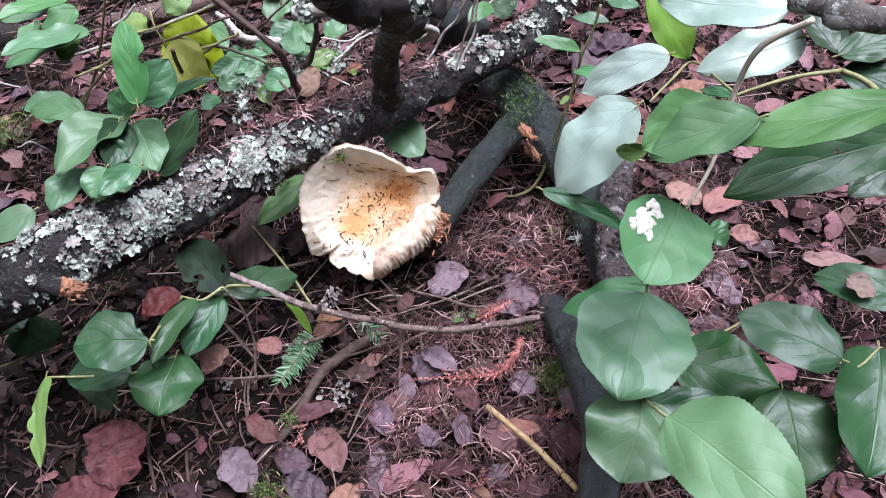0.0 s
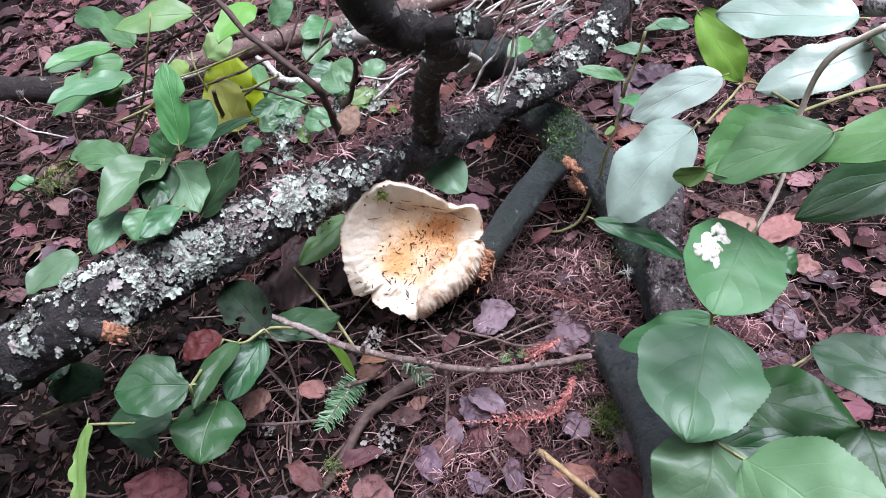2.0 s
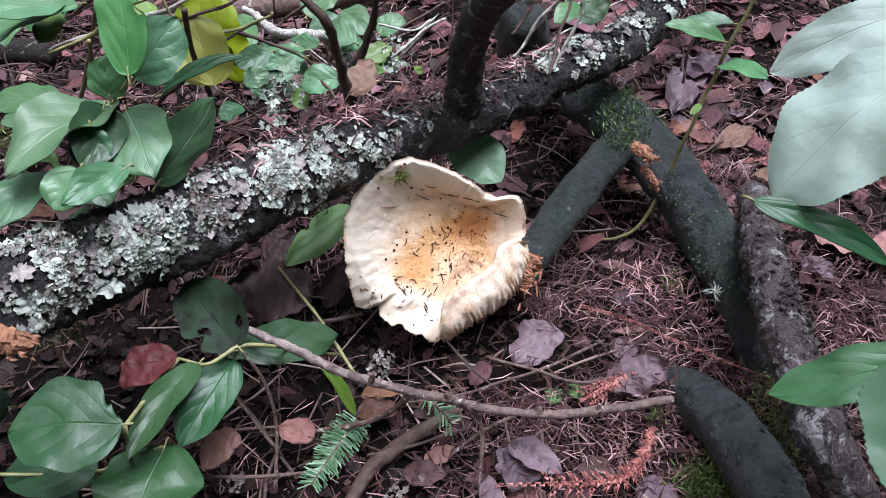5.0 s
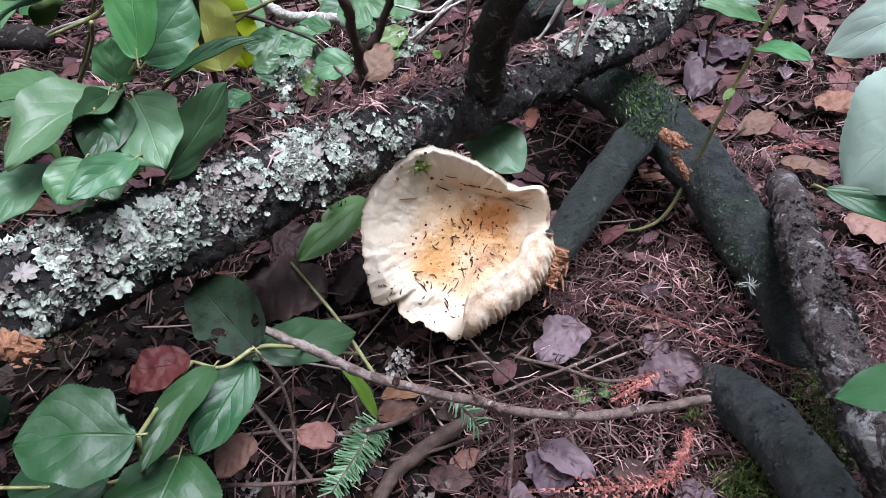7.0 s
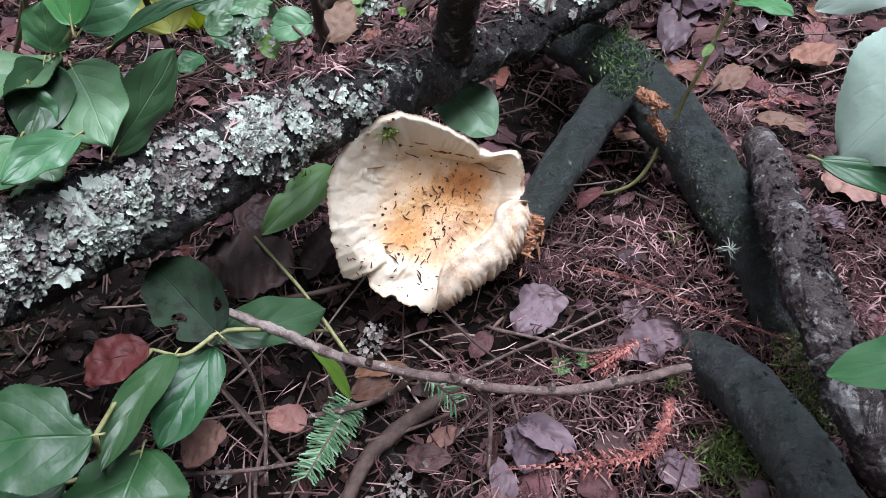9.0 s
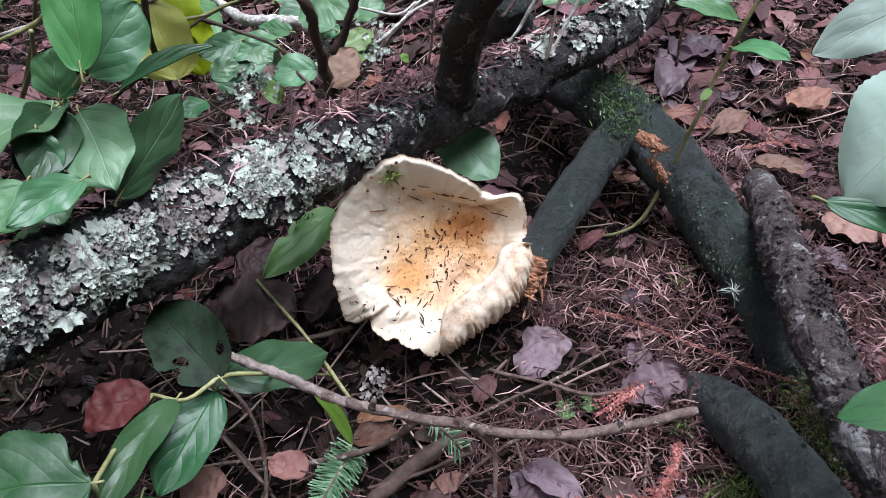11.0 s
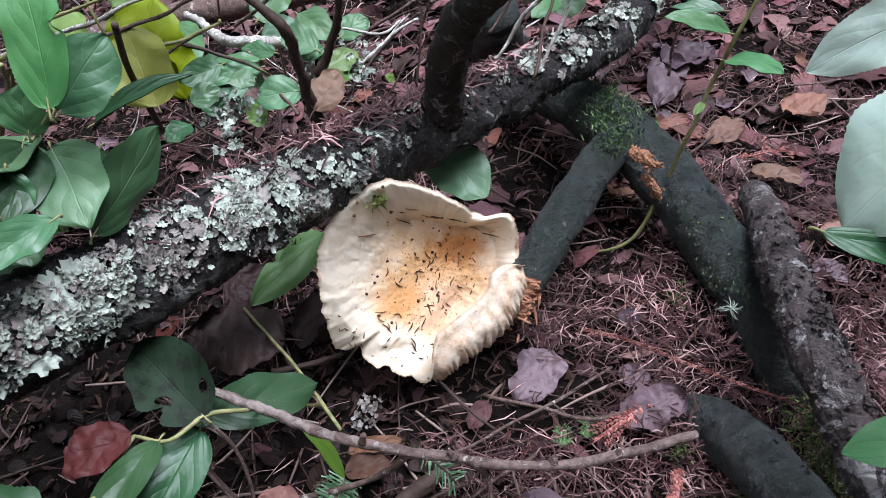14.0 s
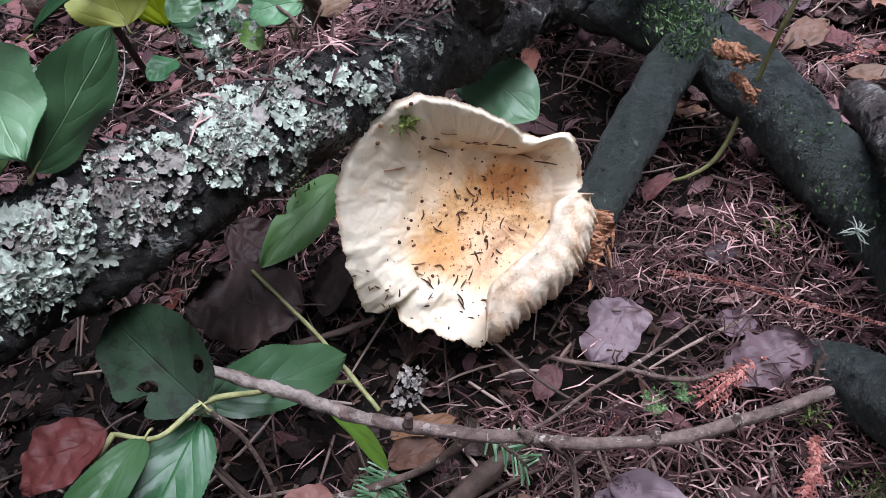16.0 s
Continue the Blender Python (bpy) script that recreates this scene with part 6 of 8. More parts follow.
def build_chosen_leaves():
    B, RD, GR, PA, TN = M_DEAD, M_DEAD_RED, M_DEAD_GREY, M_DEAD_PALE, M_DEAD_TAN
    purple, brown, red, pale, tan = ("dull purple fallen leaf on the needles", "brown fallen leaf on the litter", "red-brown fallen leaf on the litter", "pale pinkish fallen leaf on the litter", "tan curled fallen leaf on the litter")
    rows = [
        ((0.0434, 0.5508, 0.0120), (0.0136, 0.5171, 0.0080), 0.0357, GR, purple, {}),
        ((0.0195, 0.4471, 0.0100), (0.0010, 0.4137, 0.0100), 0.0292, GR, purple, {}),
        ((0.0575, 0.4125, 0.0120), (0.0553, 0.4341, 0.0140), 0.0213, B, brown, {}),
        ((0.1175, 0.4987, 0.0200), (0.0702, 0.4852, 0.0120), 0.0321, GR, "crumpled grey-purple fallen leaf by the twig", dict(wave=0.4, ragged=0.14)),
        ((-0.0968, 0.4857, 0.0200), (-0.0628, 0.4899, 0.0200), 0.0135, TN, tan, dict(fold=0.6)),
        ((-0.0992, 0.4739, 0.0180), (-0.0708, 0.4775, 0.0160), 0.0191, RD, red, dict(fold=0.4)),
        ((-0.0535, 0.4371, 0.0120), (-0.0319, 0.4459, 0.0100), 0.0134, TN, tan, {}),
        ((-0.1239, 0.4467, 0.0300), (-0.1464, 0.4532, 0.0350), 0.0204, TN, brown, {}),
        ((-0.1692, 0.4430, 0.0500), (-0.1862, 0.4192, 0.0450), 0.0271, TN, "round brown leaf under the salal shoot", {}),
        ((-0.1862, 0.4484, 0.1180), (-0.2180, 0.4337, 0.1120), 0.0290, RD, "dark red leaf caught on the salal shoot", dict(fold=0.2, arch=0.08)),
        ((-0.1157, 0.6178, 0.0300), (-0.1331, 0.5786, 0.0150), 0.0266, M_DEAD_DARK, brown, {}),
        ((-0.1350, 0.5617, 0.0450), (-0.1971, 0.5642, 0.0600), 0.0625, M_DEAD_DARK, "large dark brown leaf, darkened further as shade under the branch", dict(wave=0.25, ragged=0.12)),
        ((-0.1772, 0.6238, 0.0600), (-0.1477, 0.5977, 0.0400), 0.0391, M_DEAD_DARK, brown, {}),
        ((-0.2602, 0.3871, 0.0300), (-0.2485, 0.3286, 0.0200), 0.0554, M_DEAD_RUST, "broad reddish brown fallen leaf with pale specks", dict(wave=0.2)),
        ((-0.2448, 0.3322, 0.0200), (-0.3032, 0.3244, 0.0150), 0.0365, M_DEAD_RUST, red, {}),
        ((0.0549, 0.3682, 0.0120), (0.0756, 0.3387, 0.0100), 0.0263, B, purple, {}),
        ((0.1242, 0.3579, 0.0200), (0.1091, 0.3316, 0.0100), 0.0278, B, brown, {}),
        ((-0.0896, 0.3722, 0.0120), (-0.0661, 0.3354, 0.0100), 0.0274, B, brown, dict(fold=0.5)),
        ((-0.0369, 0.3548, 0.0120), (-0.0397, 0.3072, 0.0100), 0.0202, GR, "dark wrinkled lance-shaped fallen leaf", dict(wave=0.35, ragged=0.12)),
        ((-0.0393, 0.3983, 0.0120), (-0.0268, 0.3629, 0.0100), 0.0224, GR, purple, dict(wave=0.3)),
        ((-0.1669, 0.3585, 0.0150), (-0.1370, 0.3238, 0.0100), 0.0290, GR, purple, {}),
        ((-0.1148, 0.3318, 0.0100), (-0.0763, 0.3145, 0.0100), 0.0274, GR, purple, {}),
        ((-0.0058, 0.3235, 0.0100), (-0.0017, 0.2998, 0.0100), 0.0243, B, brown, {}),
        ((0.0089, 0.4441, 0.0100), (0.0005, 0.4217, 0.0080), 0.0236, GR, purple, {}),
        ((0.0811, 0.4149, 0.0100), (0.0988, 0.3959, 0.0100), 0.0237, GR, purple, {}),
        ((0.0548, 0.4324, 0.0100), (0.0644, 0.4135, 0.0100), 0.0172, B, brown, {}),
        ((0.2445, 0.9190, 0.0200), (0.2116, 0.8399, 0.0100), 0.0478, GR, "crumpled greyish purple leaf", dict(wave=0.4, ragged=0.1)),
        ((0.2893, 0.9248, 0.0200), (0.2342, 0.9101, 0.0120), 0.0371, GR, purple, dict(wave=0.3)),
        ((0.2331, 0.7668, 0.0120), (0.2779, 0.7953, 0.0120), 0.0294, PA, pale, {}),
        ((0.2758, 0.7594, 0.0100), (0.2667, 0.7868, 0.0120), 0.0238, B, brown, {}),
        ((0.2519, 0.7191, 0.0150), (0.2888, 0.6976, 0.0120), 0.0221, TN, tan, dict(fold=0.5)),
        ((0.3437, 0.7865, 0.0150), (0.3306, 0.8248, 0.0120), 0.0444, TN, brown, {}),
        ((0.2732, 0.6356, 0.0200), (0.2967, 0.5991, 0.0200), 0.0336, TN, "rusty fallen leaf beside the grey root", {}),
        ((0.2563, 0.6078, 0.0100), (0.2683, 0.5811, 0.0100), 0.0192, GR, purple, {}),
        ((0.0866, 0.5405, 0.0100), (0.1111, 0.5410, 0.0100), 0.0065, PA, pale, {}),
        ((0.0837, 0.5274, 0.0100), (0.1038, 0.5205, 0.0100), 0.0183, GR, purple, {}),
        ((0.1129, 0.5811, 0.0100), (0.0976, 0.5695, 0.0080), 0.0163, GR, purple, {}),
        ((0.1006, 0.6462, 0.0150), (0.0786, 0.6362, 0.0060), 0.0121, B, brown, dict(fold=0.5)),
        ((-0.0055, 0.5171, 0.0100), (-0.0208, 0.5002, 0.0080), 0.0149, B, purple, {}),
        ((-0.0931, 0.6355, 0.1720), (-0.0761, 0.6593, 0.1850), 0.0222, TN, "tan leaf leaning behind the fallen branch", dict(normal=(0, -0.8, 0.6))),
        ((-0.1375, 0.7002, 0.1500), (-0.1617, 0.7107, 0.1550), 0.0149, PA, pale, {}),
        ((-0.4967, 0.9375, 0.0600), (-0.5091, 0.9217, 0.0600), 0.0159, PA, "whitish fallen leaf on the litter", dict(wave=0.3)),
        ((-0.3704, 0.6238, 0.1000), (-0.3302, 0.6127, 0.1000), 0.0207, RD, red, {}),
        ((0.2783, 0.6337, 0.0120), (0.3156, 0.6157, 0.0120), 0.0366, RD, red, {}),
        ((0.3002, 0.5876, 0.0200), (0.3453, 0.6210, 0.0200), 0.0330, PA, pale, {}),
        ((0.3180, 0.5648, 0.0120), (0.3430, 0.5461, 0.0120), 0.0251, PA, pale, dict(fold=0.3)),
        ((0.2791, 0.5082, 0.0120), (0.3008, 0.4727, 0.0100), 0.0269, GR, purple, dict(wave=0.3)),
        ((0.3746, 0.5208, 0.0150), (0.4305, 0.5100, 0.0120), 0.0197, PA, pale, {}),
        ((0.3670, 0.4445, 0.0750), (0.3838, 0.4254, 0.0700), 0.0218, PA, "pinkish dead leaf lying on a salal leaf", {}),
        ((0.1992, 0.3337, 0.1000), (0.2368, 0.3248, 0.0900), 0.0096, PA, "pale dry leaf fragment between the salal leaves", dict(wave=0.3)),
        ((0.2333, 0.9035, 0.0200), (0.2992, 0.9288, 0.0150), 0.0422, GR, purple, dict(wave=0.3)),
        ((-0.1217, 0.3674, 0.0120), (-0.1513, 0.3887, 0.0160), 0.0220, B, brown, dict(wave=0.28, fold=0.45)),
        ((-0.1232, 0.3515, 0.0120), (-0.0904, 0.3438, 0.0130), 0.0226, GR, purple, dict(wave=0.33, fold=-0.03)),
        ((-0.0491, 0.3139, 0.0120), (-0.0755, 0.3113, 0.0130), 0.0180, TN, tan, dict(wave=0.10, fold=0.03)),
        ((-0.0184, 0.4079, 0.0120), (-0.0261, 0.3772, 0.0090), 0.0221, B, brown, dict(wave=0.30, fold=-0.02)),
        ((0.0161, 0.3541, 0.0120), (-0.0027, 0.3682, 0.0150), 0.0143, GR, purple, dict(wave=0.15, fold=0.03)),
        ((0.0051, 0.3299, 0.0120), (0.0432, 0.3284, 0.0160), 0.0160, B, brown, dict(wave=0.23, fold=0.31)),
        ((0.0370, 0.4140, 0.0120), (0.0472, 0.3784, 0.0160), 0.0212, B, brown, dict(wave=0.32, fold=0.08)),
        ((0.0691, 0.3293, 0.0120), (0.0511, 0.3172, 0.0090), 0.0145, GR, purple, dict(wave=0.18, fold=0.26)),
        ((0.0644, 0.3627, 0.0120), (0.1005, 0.3603, 0.0100), 0.0170, TN, tan, dict(wave=0.30, fold=0.19)),
        ((0.0925, 0.3164, 0.0120), (0.0783, 0.2984, 0.0080), 0.0196, B, brown, dict(wave=0.34, fold=-0.09)),
        ((-0.0120, 0.3914, 0.0120), (-0.0121, 0.4231, 0.0140), 0.0150, GR, purple, dict(wave=0.19, fold=0.25)),
        ((-0.0669, 0.4312, 0.0120), (-0.0388, 0.4242, 0.0160), 0.0169, B, brown, dict(wave=0.15, fold=0.35)),
        ((-0.1100, 0.3864, 0.0120), (-0.0729, 0.3978, 0.0110), 0.0178, B, brown, dict(wave=0.23, fold=0.37)),
        ((0.0034, 0.4469, 0.0120), (0.0340, 0.4207, 0.0150), 0.0231, GR, purple, dict(wave=0.11, fold=0.47)),
        ((0.0375, 0.3065, 0.0120), (0.0606, 0.2921, 0.0150), 0.0186, TN, tan, dict(wave=0.18, fold=0.45)),
        ((-0.1781, 0.3231, 0.0120), (-0.2097, 0.3332, 0.0090), 0.0166, B, brown, dict(wave=0.12, fold=-0.01)),
        ((0.1299, 0.3737, 0.0120), (0.1195, 0.4092, 0.0080), 0.0161, GR, purple, dict(wave=0.35, fold=0.22)),
        ((-0.1145, 0.3127, 0.0120), (-0.1354, 0.3024, 0.0150), 0.0185, B, brown, dict(wave=0.21, fold=0.15)),
        ((-0.0438, 0.3047, 0.0120), (-0.0086, 0.2927, 0.0120), 0.0133, B, brown, dict(wave=0.31, fold=-0.02)),
        ((0.0370, 0.3493, 0.0120), (0.0337, 0.3797, 0.0140), 0.0200, GR, purple, dict(wave=0.13, fold=0.16)),
        ((-0.4733, 0.7384, 0.0600), (-0.4426, 0.7092, 0.0600), 0.0260, PA, pale, {}),
    ]
    for k, (b, t, w, m, lab, o) in enumerate(rows):
        dead_leaf(b, t, w, m, lab, 500 + k, **o)


build_chosen_leaves()


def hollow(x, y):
    """Shade made by thinning litter: below the branch, under the cap and behind it."""
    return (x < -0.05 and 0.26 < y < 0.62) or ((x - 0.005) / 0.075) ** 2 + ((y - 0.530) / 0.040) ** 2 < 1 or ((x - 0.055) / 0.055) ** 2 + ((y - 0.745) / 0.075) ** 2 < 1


def leaf_kinds(small=False):
    """Shapes of dead leaf, lying with the middle at the origin: flat, curled, torn and wrinkled."""
    kinds = []
    for k in range(20):
        ln = (0.028 + 0.0026 * (k % 9)) * (0.42 if small else 1.0)
        bites = (((0.5, 1, 0.6, 0.10),), (), ((0.8, -1, 0.9, 0.2), (0.85, 1, 0.9, 0.2)), (), ((0.3, -1, 0.7, 0.12), (0.7, 1, 0.5, 0.08)))[k % 5]
        v, f, uv = leaf((0, -ln / 2, 0), (0, ln / 2, 0.0), ln * (0.46 + 0.05 * (k % 6)), normal=(0, 0, 1), fold=(-0.12, 0.08, 0.25, 0.5, 0.12)[k % 5], arch=(0.06, -0.06, 0.12, 0.0)[k % 4],
                        wave=0.10 + 0.05 * (k % 5), ragged=0.03 + 0.03 * (k % 4), seed=700 + k, n=6 if small else 12, m=2 if small else 4, bites=bites, crumple=0.11, thick=0.0004, point=0.55 + 0.05 * (k % 4))
        kinds.append((v, f, uv))
    return kinds


def scatter_leaves():
    kinds = leaf_kinds()
    mats = [M_DEAD, M_DEAD_DARK, M_DEAD_GREY, M_DEAD, M_DEAD_TAN, M_DEAD, M_DEAD_RED, M_DEAD_GREY, M_DEAD_DARK, M_DEAD]
    meshes = [mesh("dead_leaf", *k[:2], mats[i % len(mats)], True, k[2]) for i, k in enumerate(kinds)]
    stalks = []
    for k in kinds:
        b = np.asarray(k[0][4], float)
        sv, sf = tube([b + (0, 0.003, 0), b + (0, -0.004, 0.001), b + (0.001, -0.010, 0)], [0.0006, 0.0005, 0.0004], rings=5, sides=5, lump=0.2)
        stalks.append(mesh("stalk", sv, sf, M_TWIG_DARK))
    labels = {M_DEAD.name: "purplish brown fallen leaf on the litter", M_DEAD_GREY.name: "grey-purple wet fallen leaf on the litter", M_DEAD_TAN.name: "tan fallen leaf on the litter",
              M_DEAD_RED.name: "red-brown fallen leaf on the litter", M_DEAD_DARK.name: "dark rotting fallen leaf on the litter"}
    r = np.random.default_rng(31)
    far, placed = ([], [], []), 0
    low = leaf_kinds(True)
    for n in range(4600):
        x, y = r.normal(0.0, 1.5), 0.6 + r.normal(0.0, 1.5)
        if n < 3800:
            x, y = r.uniform(-1.25, 1.25), r.uniform(0.02, 2.1)
        if n < 2300:
            x, y = r.uniform(-0.85, 0.75), r.uniform(0.12, 1.5)
        middle = math.exp(-((x - 0.05) / 0.17) ** 4 - ((y - 0.50) / 0.20) ** 4)
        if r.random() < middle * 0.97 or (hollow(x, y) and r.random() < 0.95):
            continue
        near = -0.55 < x < 0.55 and 0.15 < y < 1.0
        z = ground_height(x, y) + r.uniform(0.001, 0.010)
        m = pose(x, y, z, r.normal(0, 13), r.normal(0, 13), r.uniform(0, 360)) @ Matrix.Scale(r.uniform(0.55, 1.15), 4)
        k = int(r.integers(len(kinds)))
        if near and placed < 290:
            ob = new("dead_leaf", meshes[k])
            ob.matrix_basis = m
            tagged(ob, labels[meshes[k].materials[0].name], "leaf", "fallen leaves")
            part("stalk", stalks[k], ob)
            placed += 1
        else:
            v, f, uv = kinds[k]
            if not (-0.45 < x < 0.5 and 0.15 < y < 0.8):
                v, f, uv = low[k]
                m = m @ Matrix.Scale(2.3, 4)
            add((far[0], far[1]), ([m @ Vector(q) for q in v], f))
            far[2].extend(uv)
    tagged(new("leaf_litter", mesh("leaf_litter", far[0], far[1], M_DEAD_STUFF, True, far[2])), "layer of purplish brown fallen leaves", "leaf litter", kind="stuff")
    # broken bits of leaf over the needles
    bits, small = ([], [], []), leaf_kinds(True)
    for n in range(2100):
        x, y = (r.normal(0.05, 0.25), r.normal(0.52, 0.25)) if n % 2 else (r.uniform(-0.7, 0.7), r.uniform(0.1, 1.2))
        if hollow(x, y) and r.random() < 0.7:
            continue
        m = pose(x, y, ground_height(x, y) + r.uniform(0.002, 0.007), r.normal(0, 25), r.normal(0, 25), r.uniform(0, 360)) @ Matrix.Scale(r.uniform(0.4, 1.2), 4)
        v, f, uv = small[int(r.integers(len(small)))]
        add((bits[0], bits[1]), ([m @ Vector(q) for q in v], f))
        bits[2].extend(uv)
    tagged(new("leaf_fragments", mesh("leaf_fragments", bits[0], bits[1], M_BITS, True, bits[2])), "broken bits of dead leaf over the needles", "leaf litter", kind="stuff")
    # bits of leaf below the branch, their black colour standing for its shade
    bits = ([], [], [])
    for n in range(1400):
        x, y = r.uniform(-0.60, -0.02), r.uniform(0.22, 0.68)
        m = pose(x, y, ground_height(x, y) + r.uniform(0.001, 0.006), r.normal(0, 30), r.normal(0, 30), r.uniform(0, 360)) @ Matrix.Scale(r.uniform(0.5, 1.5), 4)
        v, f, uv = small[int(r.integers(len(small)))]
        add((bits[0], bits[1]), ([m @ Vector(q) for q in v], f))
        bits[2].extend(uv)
    tagged(new("rotten_fragments", mesh("rotten_fragments", bits[0], bits[1], M_BITS_SHADED, True, bits[2])), "bits of dead leaf, blackened to stand for shade under the branch", "leaf litter", kind="stuff")
    # short bits of dead twig
    sticks = ([], [])
    for n in range(1100):
        x, y, a, ln = r.normal(0.03, 0.36), r.normal(0.64, 0.34), r.uniform(0, 6.28), r.uniform(0.010, 0.07)
        z = ground_height(x, y) + r.uniform(0.005, 0.015)
        d = np.array((math.cos(a), math.sin(a), r.normal(0, 0.12))) * ln / 2
        w = r.uniform(0.0003, 0.0010)
        c = np.array((x, y, z))
        add(sticks, tube([c - d, c + r.normal(0, ln * 0.05, 3) * (1, 1, 0.3), c + d], [w, w * 1.1, w * 0.6], rings=7, sides=6, lump=0.3, scale=150))
    tagged(new("twig_litter", mesh("twig_litter", *sticks, M_TWIG_LITTER)), "short broken bits of dead twig over the needles", "twig litter", kind="stuff")


scatter_leaves()


def needle_field(name, places, label, mat, r, length=(0.005, 0.020), width=0.00054, tilt=0.40, bend=0.12):
    """Loose needles, each a thin bent blade with thickness."""
    n = len(places)
    a = r.uniform(0, 2 * np.pi, n)
    ln = r.uniform(*length, n)
    t = r.normal(0, tilt, n)
    d = np.stack([np.cos(a) * np.cos(t), np.sin(a) * np.cos(t), np.sin(t)], 1) * ln[:, None] / 2
    s = np.stack([-np.sin(a), np.cos(a), np.zeros(n)], 1) * (width * r.uniform(0.6, 1.3, n))[:, None]
    u = np.zeros((n, 3))
    u[:, 2] = width * 0.9
    p = np.asarray(places)
    mid = p + s * (r.normal(0, 1, n) * bend * 20)[:, None] + np.stack([np.zeros(n), np.zeros(n), r.uniform(0, 0.002, n)], 1)
    v = np.stack([p - d - s * 0.5, p - d + s * 0.5, mid + s, mid + u, mid - s, p + d - s * 0.4, p + d + s * 0.4], 1).reshape(-1, 3)
    base = [(0, 1, 2, 3), (0, 3, 4), (4, 3, 5), (3, 2, 6, 5), (0, 4, 2, 1), (4, 5, 6, 2)]
    faces = [tuple(7 * i + q for q in f) for i in range(n) for f in base]
    ob = new(name, mesh(name, v, faces, mat, False))
    return tagged(ob, label, "needles", kind="stuff")


def scatter_needles():
    r = np.random.default_rng(41)
    pts = []
    while len(pts) < 34000:
        x, y = r.uniform(-0.75, 0.85), r.uniform(0.10, 1.35)
        core = math.exp(-((x - 0.11) / 0.19) ** 2 - ((y - 0.52) / 0.28) ** 2)
        clump = 0.5 + 0.5 * noise.noise(Vector((x * 14, y * 14, 7)))
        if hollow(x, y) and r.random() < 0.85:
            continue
        if r.random() < (0.30 + 0.70 * core) * max(0.04, 2.2 * clump - 0.72):
            pts.append((x, y, ground_height(x, y) + abs(r.normal(0, 0.0070)) + 0.002))
    needle_field("fallen_needles", pts, "reddish brown dry conifer needles over the soil", M_NEEDLE, r)
    fine = []
    while len(fine) < 15000:
        x, y = r.normal(0.10, 0.19), r.normal(0.46, 0.20)
        if not hollow(x, y):
            fine.append((x, y, ground_height(x, y) + abs(r.normal(0, 0.004)) + 0.003))
    needle_field("needle_crumbs", fine, "broken bits of needle over the soil", M_NEEDLE, r, (0.002, 0.008), 0.0005, 0.6)
    over = [(x, y, ground_height(x, y) + r.uniform(0.012, 0.020)) for x, y in zip(r.uniform(-0.25, 0.30, 6800), r.uniform(0.27, 0.62, 6800)) if not hollow(x, y) or r.random() < 0.15]
    needle_field("strewn_needles", over, "dry needles strewn over the fallen leaves", M_NEEDLE, r, (0.006, 0.022), 0.0005, 0.16)
    dark = [(x, y, ground_height(x, y) + r.uniform(0.001, 0.006)) for x, y in zip(r.uniform(-0.7, 0.8, 12000), r.uniform(0.1, 1.3, 12000))]
    needle_field("rotting_needles", dark, "dark rotting needles and bits of bark over the soil", M_NEEDLE_DARK, r, (0.006, 0.020), 0.0011)
    # needles caught on the fallen branch
    on = []
    x = log_line[:, 0]
    for mid, spread, n, wide in ((-0.085, 0.022, 120, 0.8), (-0.040, 0.025, 260, 0.75), (0.0, 0.020, 120, 0.8), (0.045, 0.02, 60, 0.8), (-0.14, 0.03, 30, 0.9)):
        for k in range(n):
            i = int(np.argmin(abs(x - r.normal(mid, spread))))
            t = unit(log_tang[i])
            upv = unit(np.array((0, 0, 1.0)) - t * t[2])
            back = np.cross(upv, t)
            back = back if back[1] > 0 else -back
            a = r.normal(0.35, wide * 0.55)
            on.append(log_line[i] + (upv * math.cos(a) + back * math.sin(a)) * (log_rad[i] * r.uniform(1.05, 1.2)))
    needle_field("caught_needles", on, "brown needles caught on top of the fallen branch", M_NEEDLE, r, (0.012, 0.024), 0.0008, 0.5)


scatter_needles()


def scatter_crumbs():
    """Loose crumbs of soil, cone scales and bark."""
    r = np.random.default_rng(51)
    n = 8000
    x, y = r.uniform(-0.6, 0.7, n), r.uniform(0.12, 1.2, n)
    size = 0.0012 + 0.0035 * r.random(n) ** 3
    v, f = [], []
    shape = np.array([(1, 0, 0), (-1, 0, 0), (0, 1, 0), (0, -1, 0), (0, 0, 0.7), (0, 0, -0.7)])
    tri = [(0, 2, 4), (2, 1, 4), (1, 3, 4), (3, 0, 4), (2, 0, 5), (1, 2, 5), (3, 1, 5), (0, 3, 5)]
    for k in range(n):
        c = np.array((x[k], y[k], ground_height(x[k], y[k]) + size[k] * 0.4))
        q = shape * size[k] * r.uniform(0.5, 1.4, (6, 1)) + r.normal(0, size[k] * 0.2, (6, 3)) + c
        v.extend(q)
        f.extend(tuple(6 * k + i for i in t) for t in tri)
    tagged(new("soil_crumbs", mesh("soil_crumbs", v, f, M_NEEDLE_DARK, False)), "dark crumbs of soil and bark on the ground", "soil", kind="stuff")


scatter_crumbs()


